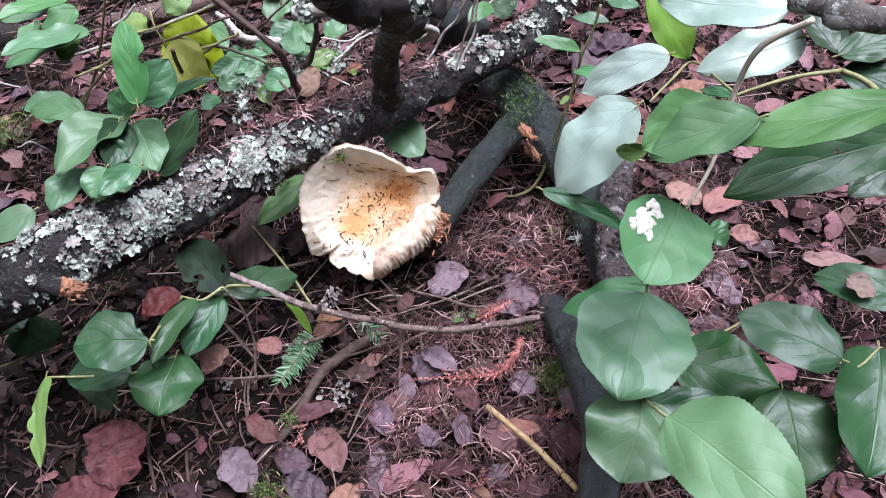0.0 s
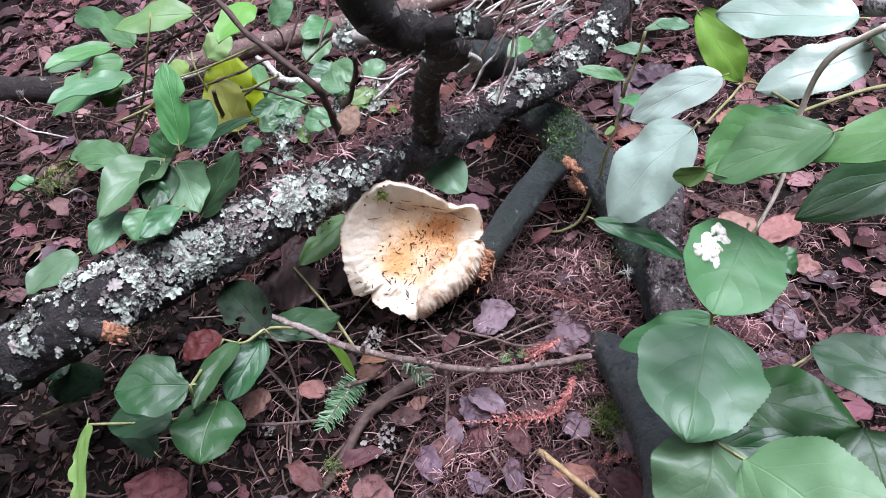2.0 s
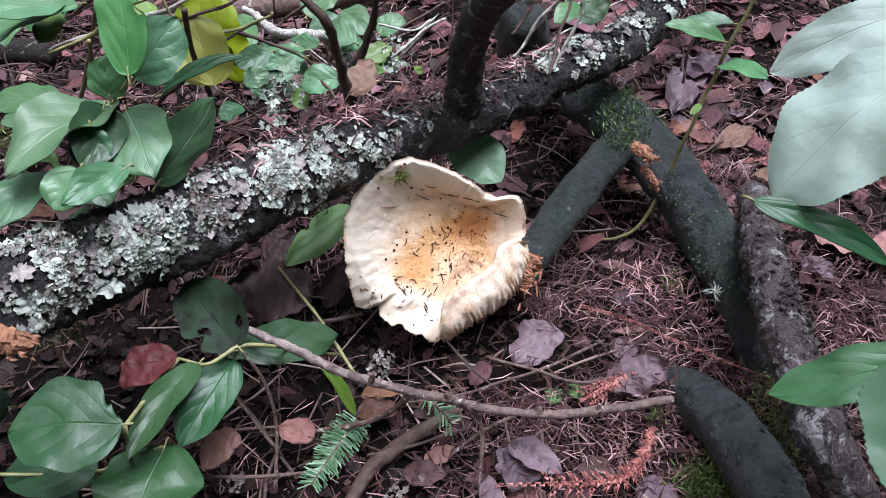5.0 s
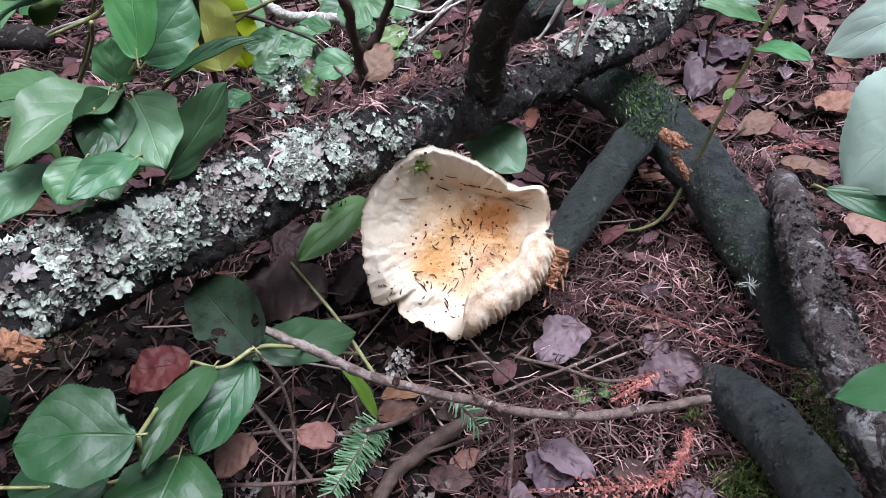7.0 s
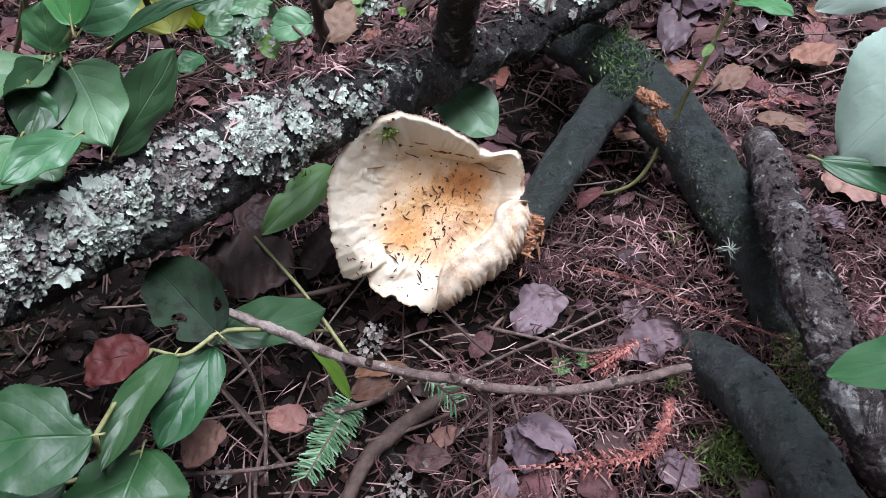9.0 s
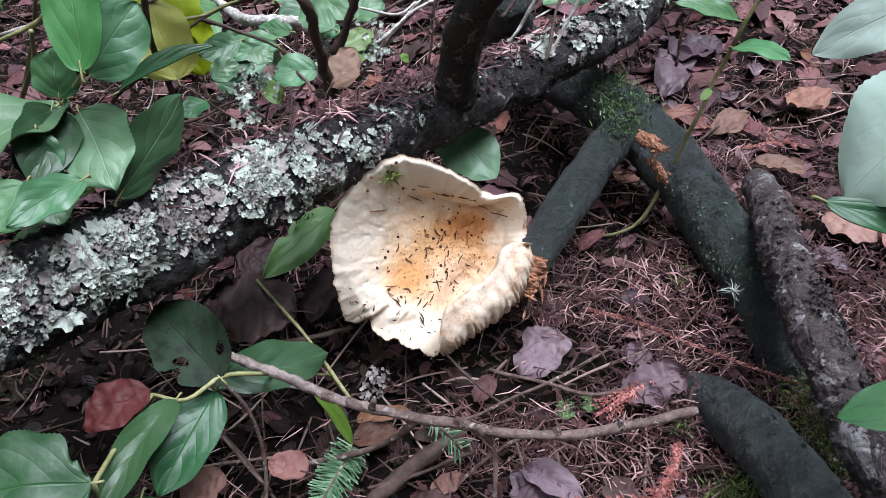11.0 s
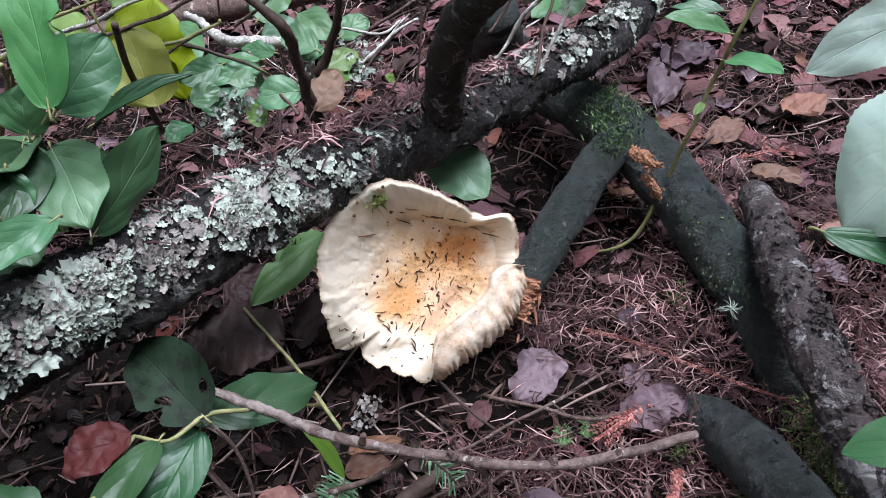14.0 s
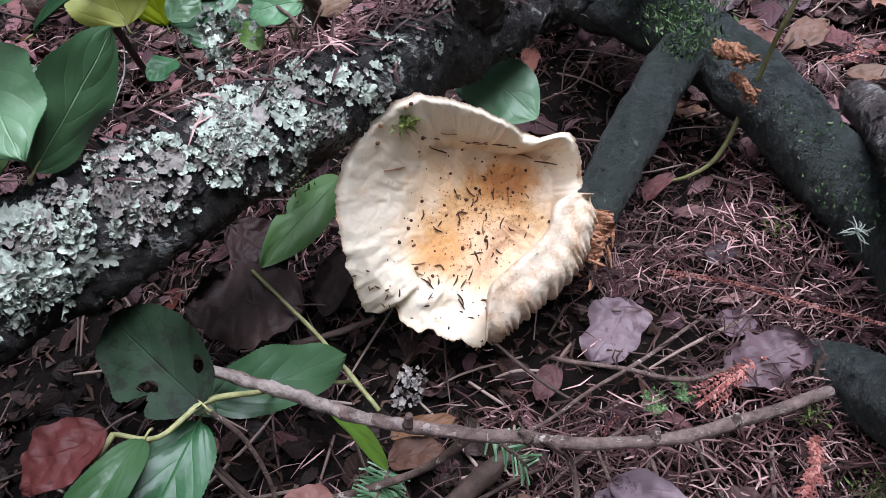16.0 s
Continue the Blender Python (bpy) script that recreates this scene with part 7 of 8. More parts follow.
# ---- twigs ----
def build_twigs():
    main = thing("long_twig", (0.1080, 0.4594, 0.0300), "long thin bare twig lying in front of the mushroom", "twig")
    limb(main, "bark", [(-0.1591, 0.4851, 0.0960), (-0.1261, 0.4720, 0.0880), (-0.1003, 0.4619, 0.0780), (-0.0612, 0.4505, 0.0700), (-0.0329, 0.4469, 0.0620), (0.0040, 0.4446, 0.0500), (0.0350, 0.4470, 0.0420), (0.0714, 0.4543, 0.0340), (0.1123, 0.4645, 0.0260)],
         [0.0024, 0.0028, 0.0028, 0.0028, 0.0028, 0.0027, 0.0028, 0.0028, 0.0027], M_TWIG_WORN, rings=150, sides=16, lump=0.30, scale=110, fine=0.16, wander=0.0012)
    limb(main, "pale_end", [(-0.1598, 0.4854, 0.0962), (-0.1261, 0.4718, 0.0882), (-0.1003, 0.4617, 0.0782), (-0.0612, 0.4504, 0.0702)], [0.0022, 0.0028, 0.0028, 0.0019], M_TWIG_GREY, "greyish speckled bark near the twig's end", rings=60, sides=14, lump=0.5, scale=190, fine=0.3)
    for k, (p, q, w) in enumerate((((-0.0804, 0.4552, 0.0760), (-0.0785, 0.4553, 0.0820), 0.0020), ((-0.0322, 0.4466, 0.0630), (-0.0346, 0.4471, 0.0690), 0.0024), ((0.0211, 0.4461, 0.0460), (0.0225, 0.4462, 0.0520), 0.0022), ((0.0601, 0.4514, 0.0370), (0.0610, 0.4519, 0.0420), 0.0020))):
        limb(main, "knot", [p, q], [w * 1.3, w * 0.7], M_TWIG, rings=6, sides=10, lump=0.4, scale=200, seed=float(k))
    limb(main, "side_twig", [(-0.0327, 0.4497, 0.0620), (-0.0232, 0.4440, 0.0600), (-0.0145, 0.4435, 0.0350), (-0.0191, 0.4150, 0.0100)], [0.0016, 0.0018, 0.0016, 0.0012], M_TWIG, rings=22, sides=8, lump=0.25)
    limb(main, "side_twig", [(-0.0565, 0.4496, 0.0680), (-0.0701, 0.4550, 0.0450), (-0.0895, 0.4590, 0.0280), (-0.1226, 0.4580, 0.0220), (-0.1597, 0.4591, 0.0180)], [0.0022, 0.0021, 0.0020, 0.0018, 0.0012], M_TWIG, rings=30, sides=8, lump=0.25)
    T, D, S, Pl = M_TWIG, M_TWIG_DARK, M_STEM, M_TWIG_PALE
    rows = [
        ([(-0.1609, 0.5810, 0.0600), (-0.1349, 0.5486, 0.0500), (-0.1124, 0.5140, 0.0400), (-0.0990, 0.4930, 0.0340)], [0.0010, 0.0012, 0.0013, 0.0012], S, "greenish straight stem beside the mushroom"),
        ([(-0.1557, 0.4613, 0.1040), (-0.1474, 0.4597, 0.0750), (-0.1480, 0.4513, 0.0350), (-0.1501, 0.4229, 0.0080)], [0.0010, 0.0011, 0.0012, 0.0013], T, "thin dry twig on the litter"),
        ([(-0.1778, 0.4760, 0.0450), (-0.1576, 0.4544, 0.0250), (-0.1365, 0.4304, 0.0100)], [0.0016, 0.0016, 0.0012], D, "brown dry twig on the litter"),
        ([(-0.1999, 0.4240, 0.0300), (-0.1647, 0.4262, 0.0220), (-0.1311, 0.4335, 0.0120)], [0.0014, 0.0014, 0.001], T, "thin dry twig on the litter"),
        ([(-0.1764, 0.4691, 0.0600), (-0.1465, 0.4427, 0.0200)], [0.001, 0.001], T, "thin dry twig on the litter"),
        ([(-0.1467, 0.5490, 0.0300), (-0.1202, 0.5510, 0.0300), (-0.0995, 0.5587, 0.0280)], [0.0022, 0.0020, 0.0018], D, "dark twig beside the mushroom"),
        ([(-0.0379, 0.5251, 0.0300), (-0.0182, 0.5052, 0.0200), (0.0099, 0.4828, 0.0080)], [0.0009, 0.0010, 0.0008], D, "thin dark twig on the litter"),
        ([(-0.0079, 0.5206, 0.0140), (0.0279, 0.5037, 0.0140), (0.0595, 0.4896, 0.0160), (0.0962, 0.5005, 0.0140)], [0.0012, 0.0012, 0.0012, 0.0008], T, "thin curved twig on the litter"),
        ([(-0.0320, 0.4515, 0.0600), (0.0109, 0.4927, 0.0220), (0.0409, 0.5116, 0.0120), (0.0815, 0.5346, 0.0080)], [0.0008, 0.001, 0.0012, 0.001], T, "thin pale twig on the litter"),
        ([(-0.0360, 0.4430, 0.0100), (-0.0114, 0.4585, 0.0120), (0.0179, 0.4735, 0.0120)], [0.0012, 0.0012, 0.001], T, "thin dry twig on the litter"),
        ([(-0.0902, 0.4399, 0.0180), (-0.0657, 0.4454, 0.0160), (-0.0258, 0.4595, 0.0120)], [0.001, 0.0012, 0.001], D, "thin dark twig on the litter"),
        ([(0.0019, 0.4638, 0.0120), (0.0044, 0.4409, 0.0120), (0.0108, 0.4167, 0.0100)], [0.0009, 0.001, 0.0008], T, "thin dry twig on the litter"),
        ([(0.0244, 0.4559, 0.0100), (0.0253, 0.4347, 0.0100), (0.0287, 0.4185, 0.0100)], [0.0011, 0.0012, 0.0009], T, "thin dry twig on the litter"),
        ([(0.0478, 0.4625, 0.0120), (0.0484, 0.4410, 0.0100), (0.0511, 0.4207, 0.0100)], [0.001, 0.001, 0.0008], T, "thin dry twig on the litter"),
        ([(0.0800, 0.4496, 0.0120), (0.0690, 0.4202, 0.0100)], [0.0012, 0.001], T, "thin dry twig on the litter"),
        ([(0.0425, 0.5984, 0.0100), (0.0594, 0.5943, 0.0100), (0.0756, 0.5877, 0.0100)], [0.0013, 0.0014, 0.0010], T, "short pale stick by the root"),
        ([(0.0947, 0.4377, 0.0100), (0.1172, 0.4333, 0.0120), (0.1345, 0.4289, 0.0120)], [0.0013, 0.0013, 0.001], D, "short dark twig on the litter"),
        ([(0.1297, 0.4399, 0.0200), (0.1346, 0.4304, 0.0140), (0.1360, 0.4224, 0.0100)], [0.0014, 0.0013, 0.001], T, "short dry twig on the litter"),
        ([(0.1783, 0.7158, 0.0300), (0.2496, 0.7841, 0.0120), (0.3259, 0.8400, 0.0100)], [0.0012, 0.0012, 0.0009], D, "thin dark twig on the litter"),
        ([(0.1726, 0.9047, 0.0300), (0.1841, 0.8808, 0.0120), (0.1795, 0.8445, 0.0100)], [0.001, 0.0011, 0.0009], T, "thin dry twig on the litter"),
        ([(0.1261, 0.6435, 0.0100), (0.1388, 0.6302, 0.0100), (0.1561, 0.6127, 0.0120)], [0.0012, 0.0011, 0.0008], T, "thin dry twig on the litter"),
        ([(0.3356, 0.8499, 0.0100), (0.3678, 0.8462, 0.0120), (0.3974, 0.8486, 0.0120)], [0.001, 0.001, 0.0008], T, "thin dry twig on the litter"),
        ([(0.0571, 0.3843, 0.0120), (0.0902, 0.3460, 0.0140), (0.1211, 0.3035, 0.0140)], [0.0028, 0.0026, 0.0024], M_STRAW, "pale yellowish stick on the litter"),
        ([(-0.1438, 0.4693, 0.0200), (-0.1566, 0.4273, 0.0100), (-0.1498, 0.3767, 0.0080)], [0.0012, 0.0012, 0.001], T, "thin dry twig on the litter"),
        ([(-0.1490, 0.3670, 0.0060), (-0.1218, 0.3908, 0.0080), (-0.1012, 0.4165, 0.0100)], [0.0009, 0.0012, 0.0012], T, "thin dry twig on the litter"),
        ([(-0.3705, 0.4385, 0.0500), (-0.3407, 0.4410, 0.0600), (-0.3215, 0.4440, 0.0600)], [0.0012, 0.0012, 0.001], S, "thin yellowish stem in the shade"),
        ([(-0.2387, 0.3984, 0.0120), (-0.2348, 0.3666, 0.0100), (-0.2209, 0.3311, 0.0080)], [0.0016, 0.0016, 0.0012], D, "brown dry twig on the litter"),
        ([(-0.2010, 0.3638, 0.0100), (-0.1922, 0.3289, 0.0080)], [0.0016, 0.0012], D, "brown dry twig on the litter"),
        ([(-0.3547, 0.3816, 0.0200), (-0.3069, 0.3724, 0.0200), (-0.2926, 0.3739, 0.0200)], [0.0012, 0.0012, 0.001], D, "brown dry twig on the litter"),
        ([(0.1622, 0.2912, 0.0600), (0.1730, 0.2740, 0.0400)], [0.0018, 0.0016], T, "short grey stick under the salal"),
        ([(0.2768, 0.4351, 0.0200), (0.3545, 0.4931, 0.0120)], [0.0014, 0.001], D, "thin dark twig on the litter"),
    ]
    for k, (p, rd, m, lab) in enumerate(rows):
        stick("twig", p, rd, m, lab, "twig", "dry twigs", rings=18, sides=8, lump=0.25, scale=120, wander=0.0015, seed=float(k))


build_twigs()


def build_back_growth():
    """Stems, dead twigs and seedlings that stand behind the fallen branch."""
    D, T, Pl, S = M_TWIG_DARK, M_TWIG, M_TWIG_PALE, M_STEM
    ob = shrub("bare_bush", (-0.0936, 0.6428, 0.1600), "tangle of bare grey and brown twigs behind the fallen branch", "bush")
    rows = [
        ([(-0.0933, 0.6475, 0.1550), (-0.0943, 0.6365, 0.1850), (-0.0964, 0.6242, 0.2150), (-0.0992, 0.6015, 0.2500), (-0.1508, 0.6242, 0.3000), (-0.1732, 0.6559, 0.3300)], [0.0042, 0.0036, 0.0033, 0.0030, 0.0024, 0.002], D),
        ([(-0.2061, 0.8190, 0.1650), (-0.1800, 0.7808, 0.1680), (-0.1653, 0.7523, 0.1700), (-0.1372, 0.7379, 0.1720), (-0.1172, 0.7324, 0.1720)], [0.0026, 0.0034, 0.0040, 0.0044, 0.0042], Pl),
        ([(-0.1172, 0.7324, 0.1720), (-0.1053, 0.7146, 0.1680), (-0.1008, 0.6938, 0.1620), (-0.1000, 0.6767, 0.1550)], [0.0034, 0.0030, 0.0040, 0.0040], Pl),
        ([(-0.1003, 0.6923, 0.1650), (-0.0847, 0.6864, 0.1800), (-0.0735, 0.6733, 0.2100), (-0.0659, 0.6537, 0.2400)], [0.0034, 0.0030, 0.0026, 0.0022], D),
        ([(-0.2103, 0.6875, 0.2100), (-0.1894, 0.6857, 0.2050), (-0.1626, 0.6970, 0.1900), (-0.1319, 0.6911, 0.1750)], [0.0012, 0.0014, 0.0014, 0.001], D),
        ([(-0.1932, 0.6679, 0.2000), (-0.1758, 0.6761, 0.2050), (-0.1595, 0.6801, 0.2100)], [0.0009, 0.001, 0.001], D),
        ([(-0.1458, 0.7318, 0.1700), (-0.1302, 0.6972, 0.1650), (-0.1082, 0.6615, 0.1550)], [0.0012, 0.0012, 0.001], T),
        ([(-0.0767, 0.6908, 0.1500), (-0.0493, 0.7103, 0.1700), (-0.0190, 0.6957, 0.2000)], [0.0014, 0.0013, 0.001], T),
        ([(-0.0805, 0.7173, 0.1600), (-0.0569, 0.7190, 0.1800), (-0.0220, 0.7161, 0.2000)], [0.0012, 0.0012, 0.001], T),
        ([(-0.0710, 0.6864, 0.2000), (-0.0479, 0.6934, 0.1900), (-0.0312, 0.7065, 0.1900)], [0.0009, 0.001, 0.0008], Pl),
        ([(0.0308, 0.7375, 0.1600), (0.0605, 0.7452, 0.2000), (0.0938, 0.7549, 0.2500)], [0.0015, 0.0015, 0.0013], T),
        ([(-0.0161, 0.6616, 0.2600), (0.0442, 0.7319, 0.2200), (0.1214, 0.8025, 0.2000), (0.2136, 0.8885, 0.1800)], [0.0016, 0.0015, 0.0015, 0.0013], T),
        ([(0.0605, 0.7554, 0.1800), (0.1107, 0.8074, 0.1800), (0.2047, 0.8740, 0.1800)], [0.0013, 0.0014, 0.0012], T),
        ([(0.0537, 0.6807, 0.1500), (0.0757, 0.7270, 0.1900), (0.0854, 0.7485, 0.2200)], [0.0012, 0.0012, 0.001], D),
        ([(0.0052, 0.7286, 0.2000), (0.0331, 0.7620, 0.2000), (0.0680, 0.7833, 0.2000)], [0.0013, 0.0013, 0.001], T),
        ([(-0.1424, 0.7084, 0.2200), (-0.1302, 0.7244, 0.2400), (-0.1130, 0.7551, 0.2700)], [0.0012, 0.0012, 0.001], D),
        ([(-0.1180, 0.7585, 0.2000), (-0.1086, 0.7795, 0.2200), (-0.0991, 0.7902, 0.2500)], [0.0013, 0.0012, 0.001], T),
        ([(-0.2979, 0.6773, 0.2000), (-0.2092, 0.6724, 0.2200), (-0.1409, 0.6673, 0.2400)], [0.001, 0.0012, 0.0012], T),
        ([(-0.2870, 0.6879, 0.2400), (-0.2297, 0.6951, 0.2600), (-0.1828, 0.6956, 0.2800)], [0.0014, 0.0014, 0.0013], T),
        ([(-0.1655, 0.7350, 0.2600), (-0.1442, 0.7199, 0.2700), (-0.1392, 0.7620, 0.2800)], [0.001, 0.001, 0.0008], D),
        ([(-0.0864, 0.7164, 0.1700), (-0.0539, 0.7355, 0.1700), (-0.0296, 0.7252, 0.1800)], [0.001, 0.001, 0.0008], T),
        ([(0.0070, 0.8343, 0.1230), (0.0432, 0.8888, 0.1350), (0.0815, 0.9235, 0.1460)], [0.0016, 0.0018, 0.0011], Pl),
        ([(-0.0148, 0.8311, 0.1560), (0.0321, 0.8451, 0.1710), (0.0796, 0.8841, 0.1860)], [0.0012, 0.0013, 0.0008], Pl),
        ([(0.0117, 0.9022, 0.1250), (0.0884, 0.9471, 0.1360), (0.1638, 0.9532, 0.1470)], [0.0016, 0.0018, 0.0011], Pl),
        ([(0.0870, 0.9383, 0.1230), (0.1207, 0.9371, 0.1510), (0.1492, 0.9058, 0.1790)], [0.0012, 0.0013, 0.0008], Pl),
        ([(0.0552, 0.8758, 0.1260), (0.0872, 0.8865, 0.1520), (0.1195, 0.9010, 0.1790)], [0.0012, 0.0013, 0.0008], T),
        ([(0.0158, 0.8529, 0.1510), (0.0844, 0.8629, 0.1580), (0.1558, 0.8913, 0.1650)], [0.0014, 0.0015, 0.0009], Pl),
        ([(0.0832, 0.8453, 0.1410), (0.1187, 0.8293, 0.1590), (0.1554, 0.8446, 0.1770)], [0.0009, 0.0009, 0.0006], Pl),
        ([(0.0923, 0.8568, 0.1320), (0.1443, 0.9259, 0.1420), (0.1977, 0.9752, 0.1530)], [0.0008, 0.0009, 0.0006], T),
        ([(0.0805, 0.8251, 0.1270), (0.1178, 0.8429, 0.1480), (0.1520, 0.8346, 0.1700)], [0.0016, 0.0017, 0.0011], Pl),
        ([(0.0169, 0.9536, 0.1270), (0.0880, 0.9741, 0.1430), (0.1584, 0.9817, 0.1590)], [0.0010, 0.0011, 0.0007], T),
        ([(0.0309, 0.9547, 0.1210), (0.0686, 0.9846, 0.1430), (0.1066, 1.0138, 0.1650)], [0.0014, 0.0016, 0.0010], Pl),
        ([(0.0808, 0.8828, 0.1230), (0.1531, 0.9620, 0.1280), (0.2316, 1.0376, 0.1330)], [0.0009, 0.0010, 0.0006], Pl),
        ([(-0.0055, 0.8755, 0.1460), (0.0402, 0.8831, 0.1630), (0.0856, 0.8987, 0.1810)], [0.0008, 0.0009, 0.0006], Pl),
        ([(-0.0005, 0.9070, 0.1280), (0.0514, 0.9084, 0.1390), (0.1052, 0.9394, 0.1490)], [0.0014, 0.0016, 0.0010], T),
        ([(-0.0051, 0.8539, 0.1380), (0.0448, 0.8418, 0.1610), (0.0918, 0.8255, 0.1840)], [0.0014, 0.0015, 0.0010], T),
        ([(0.0825, 0.8880, 0.1240), (0.1151, 0.8950, 0.1350), (0.1497, 0.9148, 0.1450)], [0.0008, 0.0009, 0.0006], Pl),
        ([(-0.3254, 0.7470, 0.2000), (-0.2870, 0.7327, 0.2200), (-0.2531, 0.7227, 0.2400)], [0.0014, 0.0013, 0.0012], T),
        ([(-0.3308, 0.7050, 0.1900), (-0.2958, 0.7057, 0.2000), (-0.2529, 0.7036, 0.2100), (-0.1654, 0.6926, 0.2400)], [0.0012, 0.0015, 0.0015, 0.0013], Pl),
        ([(-0.4060, 0.8049, 0.0600), (-0.3194, 0.7277, 0.1600), (-0.2930, 0.7002, 0.2000)], [0.0014, 0.0014, 0.0012], S),
        ([(-0.2809, 0.7264, 0.2100), (-0.2637, 0.7242, 0.2200), (-0.2508, 0.7266, 0.2300)], [0.0016, 0.0014, 0.0012], Pl),
        ([(-0.2176, 0.6797, 0.2500), (-0.2164, 0.6716, 0.2300), (-0.2116, 0.6739, 0.2000)], [0.0009, 0.0010, 0.0010], S),
        ([(-0.2116, 0.6739, 0.2000), (-0.1839, 0.6661, 0.2100), (-0.1669, 0.6760, 0.2100), (-0.1444, 0.6743, 0.2200)], [0.0010, 0.0012, 0.0012, 0.0010], S),
        ([(-0.2771, 0.6976, 0.2000), (-0.2474, 0.6906, 0.2000), (-0.2150, 0.6745, 0.2000)], [0.0007, 0.0008, 0.0007], D),
        ([(-0.2594, 0.6988, 0.1400), (-0.2272, 0.6763, 0.1700), (-0.2061, 0.6728, 0.1800)], [0.0018, 0.0016, 0.0012], D),
        ([(-0.1444, 0.7062, 0.2000), (-0.1160, 0.6979, 0.2200), (-0.0894, 0.6944, 0.2400)], [0.0012, 0.0012, 0.0010], T),
        ([(-0.0625, 0.6743, 0.1800), (-0.0421, 0.6849, 0.1900), (-0.0214, 0.6871, 0.2000)], [0.0012, 0.0012, 0.0010], Pl),
        ([(-0.0522, 0.6876, 0.1800), (-0.0397, 0.6947, 0.1900), (-0.0271, 0.6964, 0.2000)], [0.0008, 0.0008, 0.0007], Pl),
        ([(0.0271, 0.6795, 0.1700), (0.0487, 0.6781, 0.2000), (0.0712, 0.6624, 0.2400)], [0.0014, 0.0014, 0.0012], Pl),
        ([(0.0565, 0.6714, 0.1600), (0.0725, 0.6808, 0.1900), (0.0811, 0.6794, 0.2300)], [0.0012, 0.0012, 0.0010], Pl),
        ([(-0.4043, 0.7506, 0.2000), (-0.3768, 0.7570, 0.2000), (-0.3414, 0.7399, 0.2000)], [0.0008, 0.0009, 0.0008], T),
        ([(0.2046, 0.8131, 0.0600), (0.2090, 0.8091, 0.1400), (0.2046, 0.7973, 0.2200)], [0.0013, 0.0014, 0.0013], T),
    ]
    for k, (p, rd, m) in enumerate(rows):
        limb(ob, "twig", p, rd, m, rings=44, sides=9, lump=0.45, scale=170, fine=0.2, wander=0.003, seed=float(k))
    # tufts of bushy lichen on the dead twigs
    r = np.random.default_rng(61)
    bag = ([], [])
    for c0, n, sp in (((-0.1527, 0.6748, 0.1650), 30, 0.006), ((-0.1531, 0.6468, 0.1650), 24, 0.005), ((-0.1438, 0.6277, 0.1600), 20, 0.005), ((-0.1421, 0.6663, 0.1620), 20, 0.005), ((-0.0626, 0.7088, 0.1650), 40, 0.006), ((-0.0673, 0.6967, 0.1600), 26, 0.006),
                      ((-0.1002, 0.6998, 0.1680), 40, 0.004), ((-0.0997, 0.6843, 0.1600), 40, 0.004), ((-0.0476, 0.5767, 0.3000), 40, 0.007), ((0.1336, 0.8480, 0.1600), 60, 0.012)):
        for k in range(n):
            add(bag, lobe(np.asarray(c0) + r.normal(0, sp, 3), r.normal(0, 1, 3) + np.array((0, -0.5, 0.8)), r.uniform(0.0014, 0.0032), r))
    under(ob, [part("lichen", mesh("lichen", *bag, M_LICHEN), ob, "bushy pale green lichen", "stuff")])

    low = shrub("salal_seedlings", (-0.1339, 0.7717, 0.1000), "low young salal leaves behind the fallen branch", "shrub")
    G, Y = M_LEAF, M_LEAF_YOUNG
    up = (0, -0.6, 0.8)
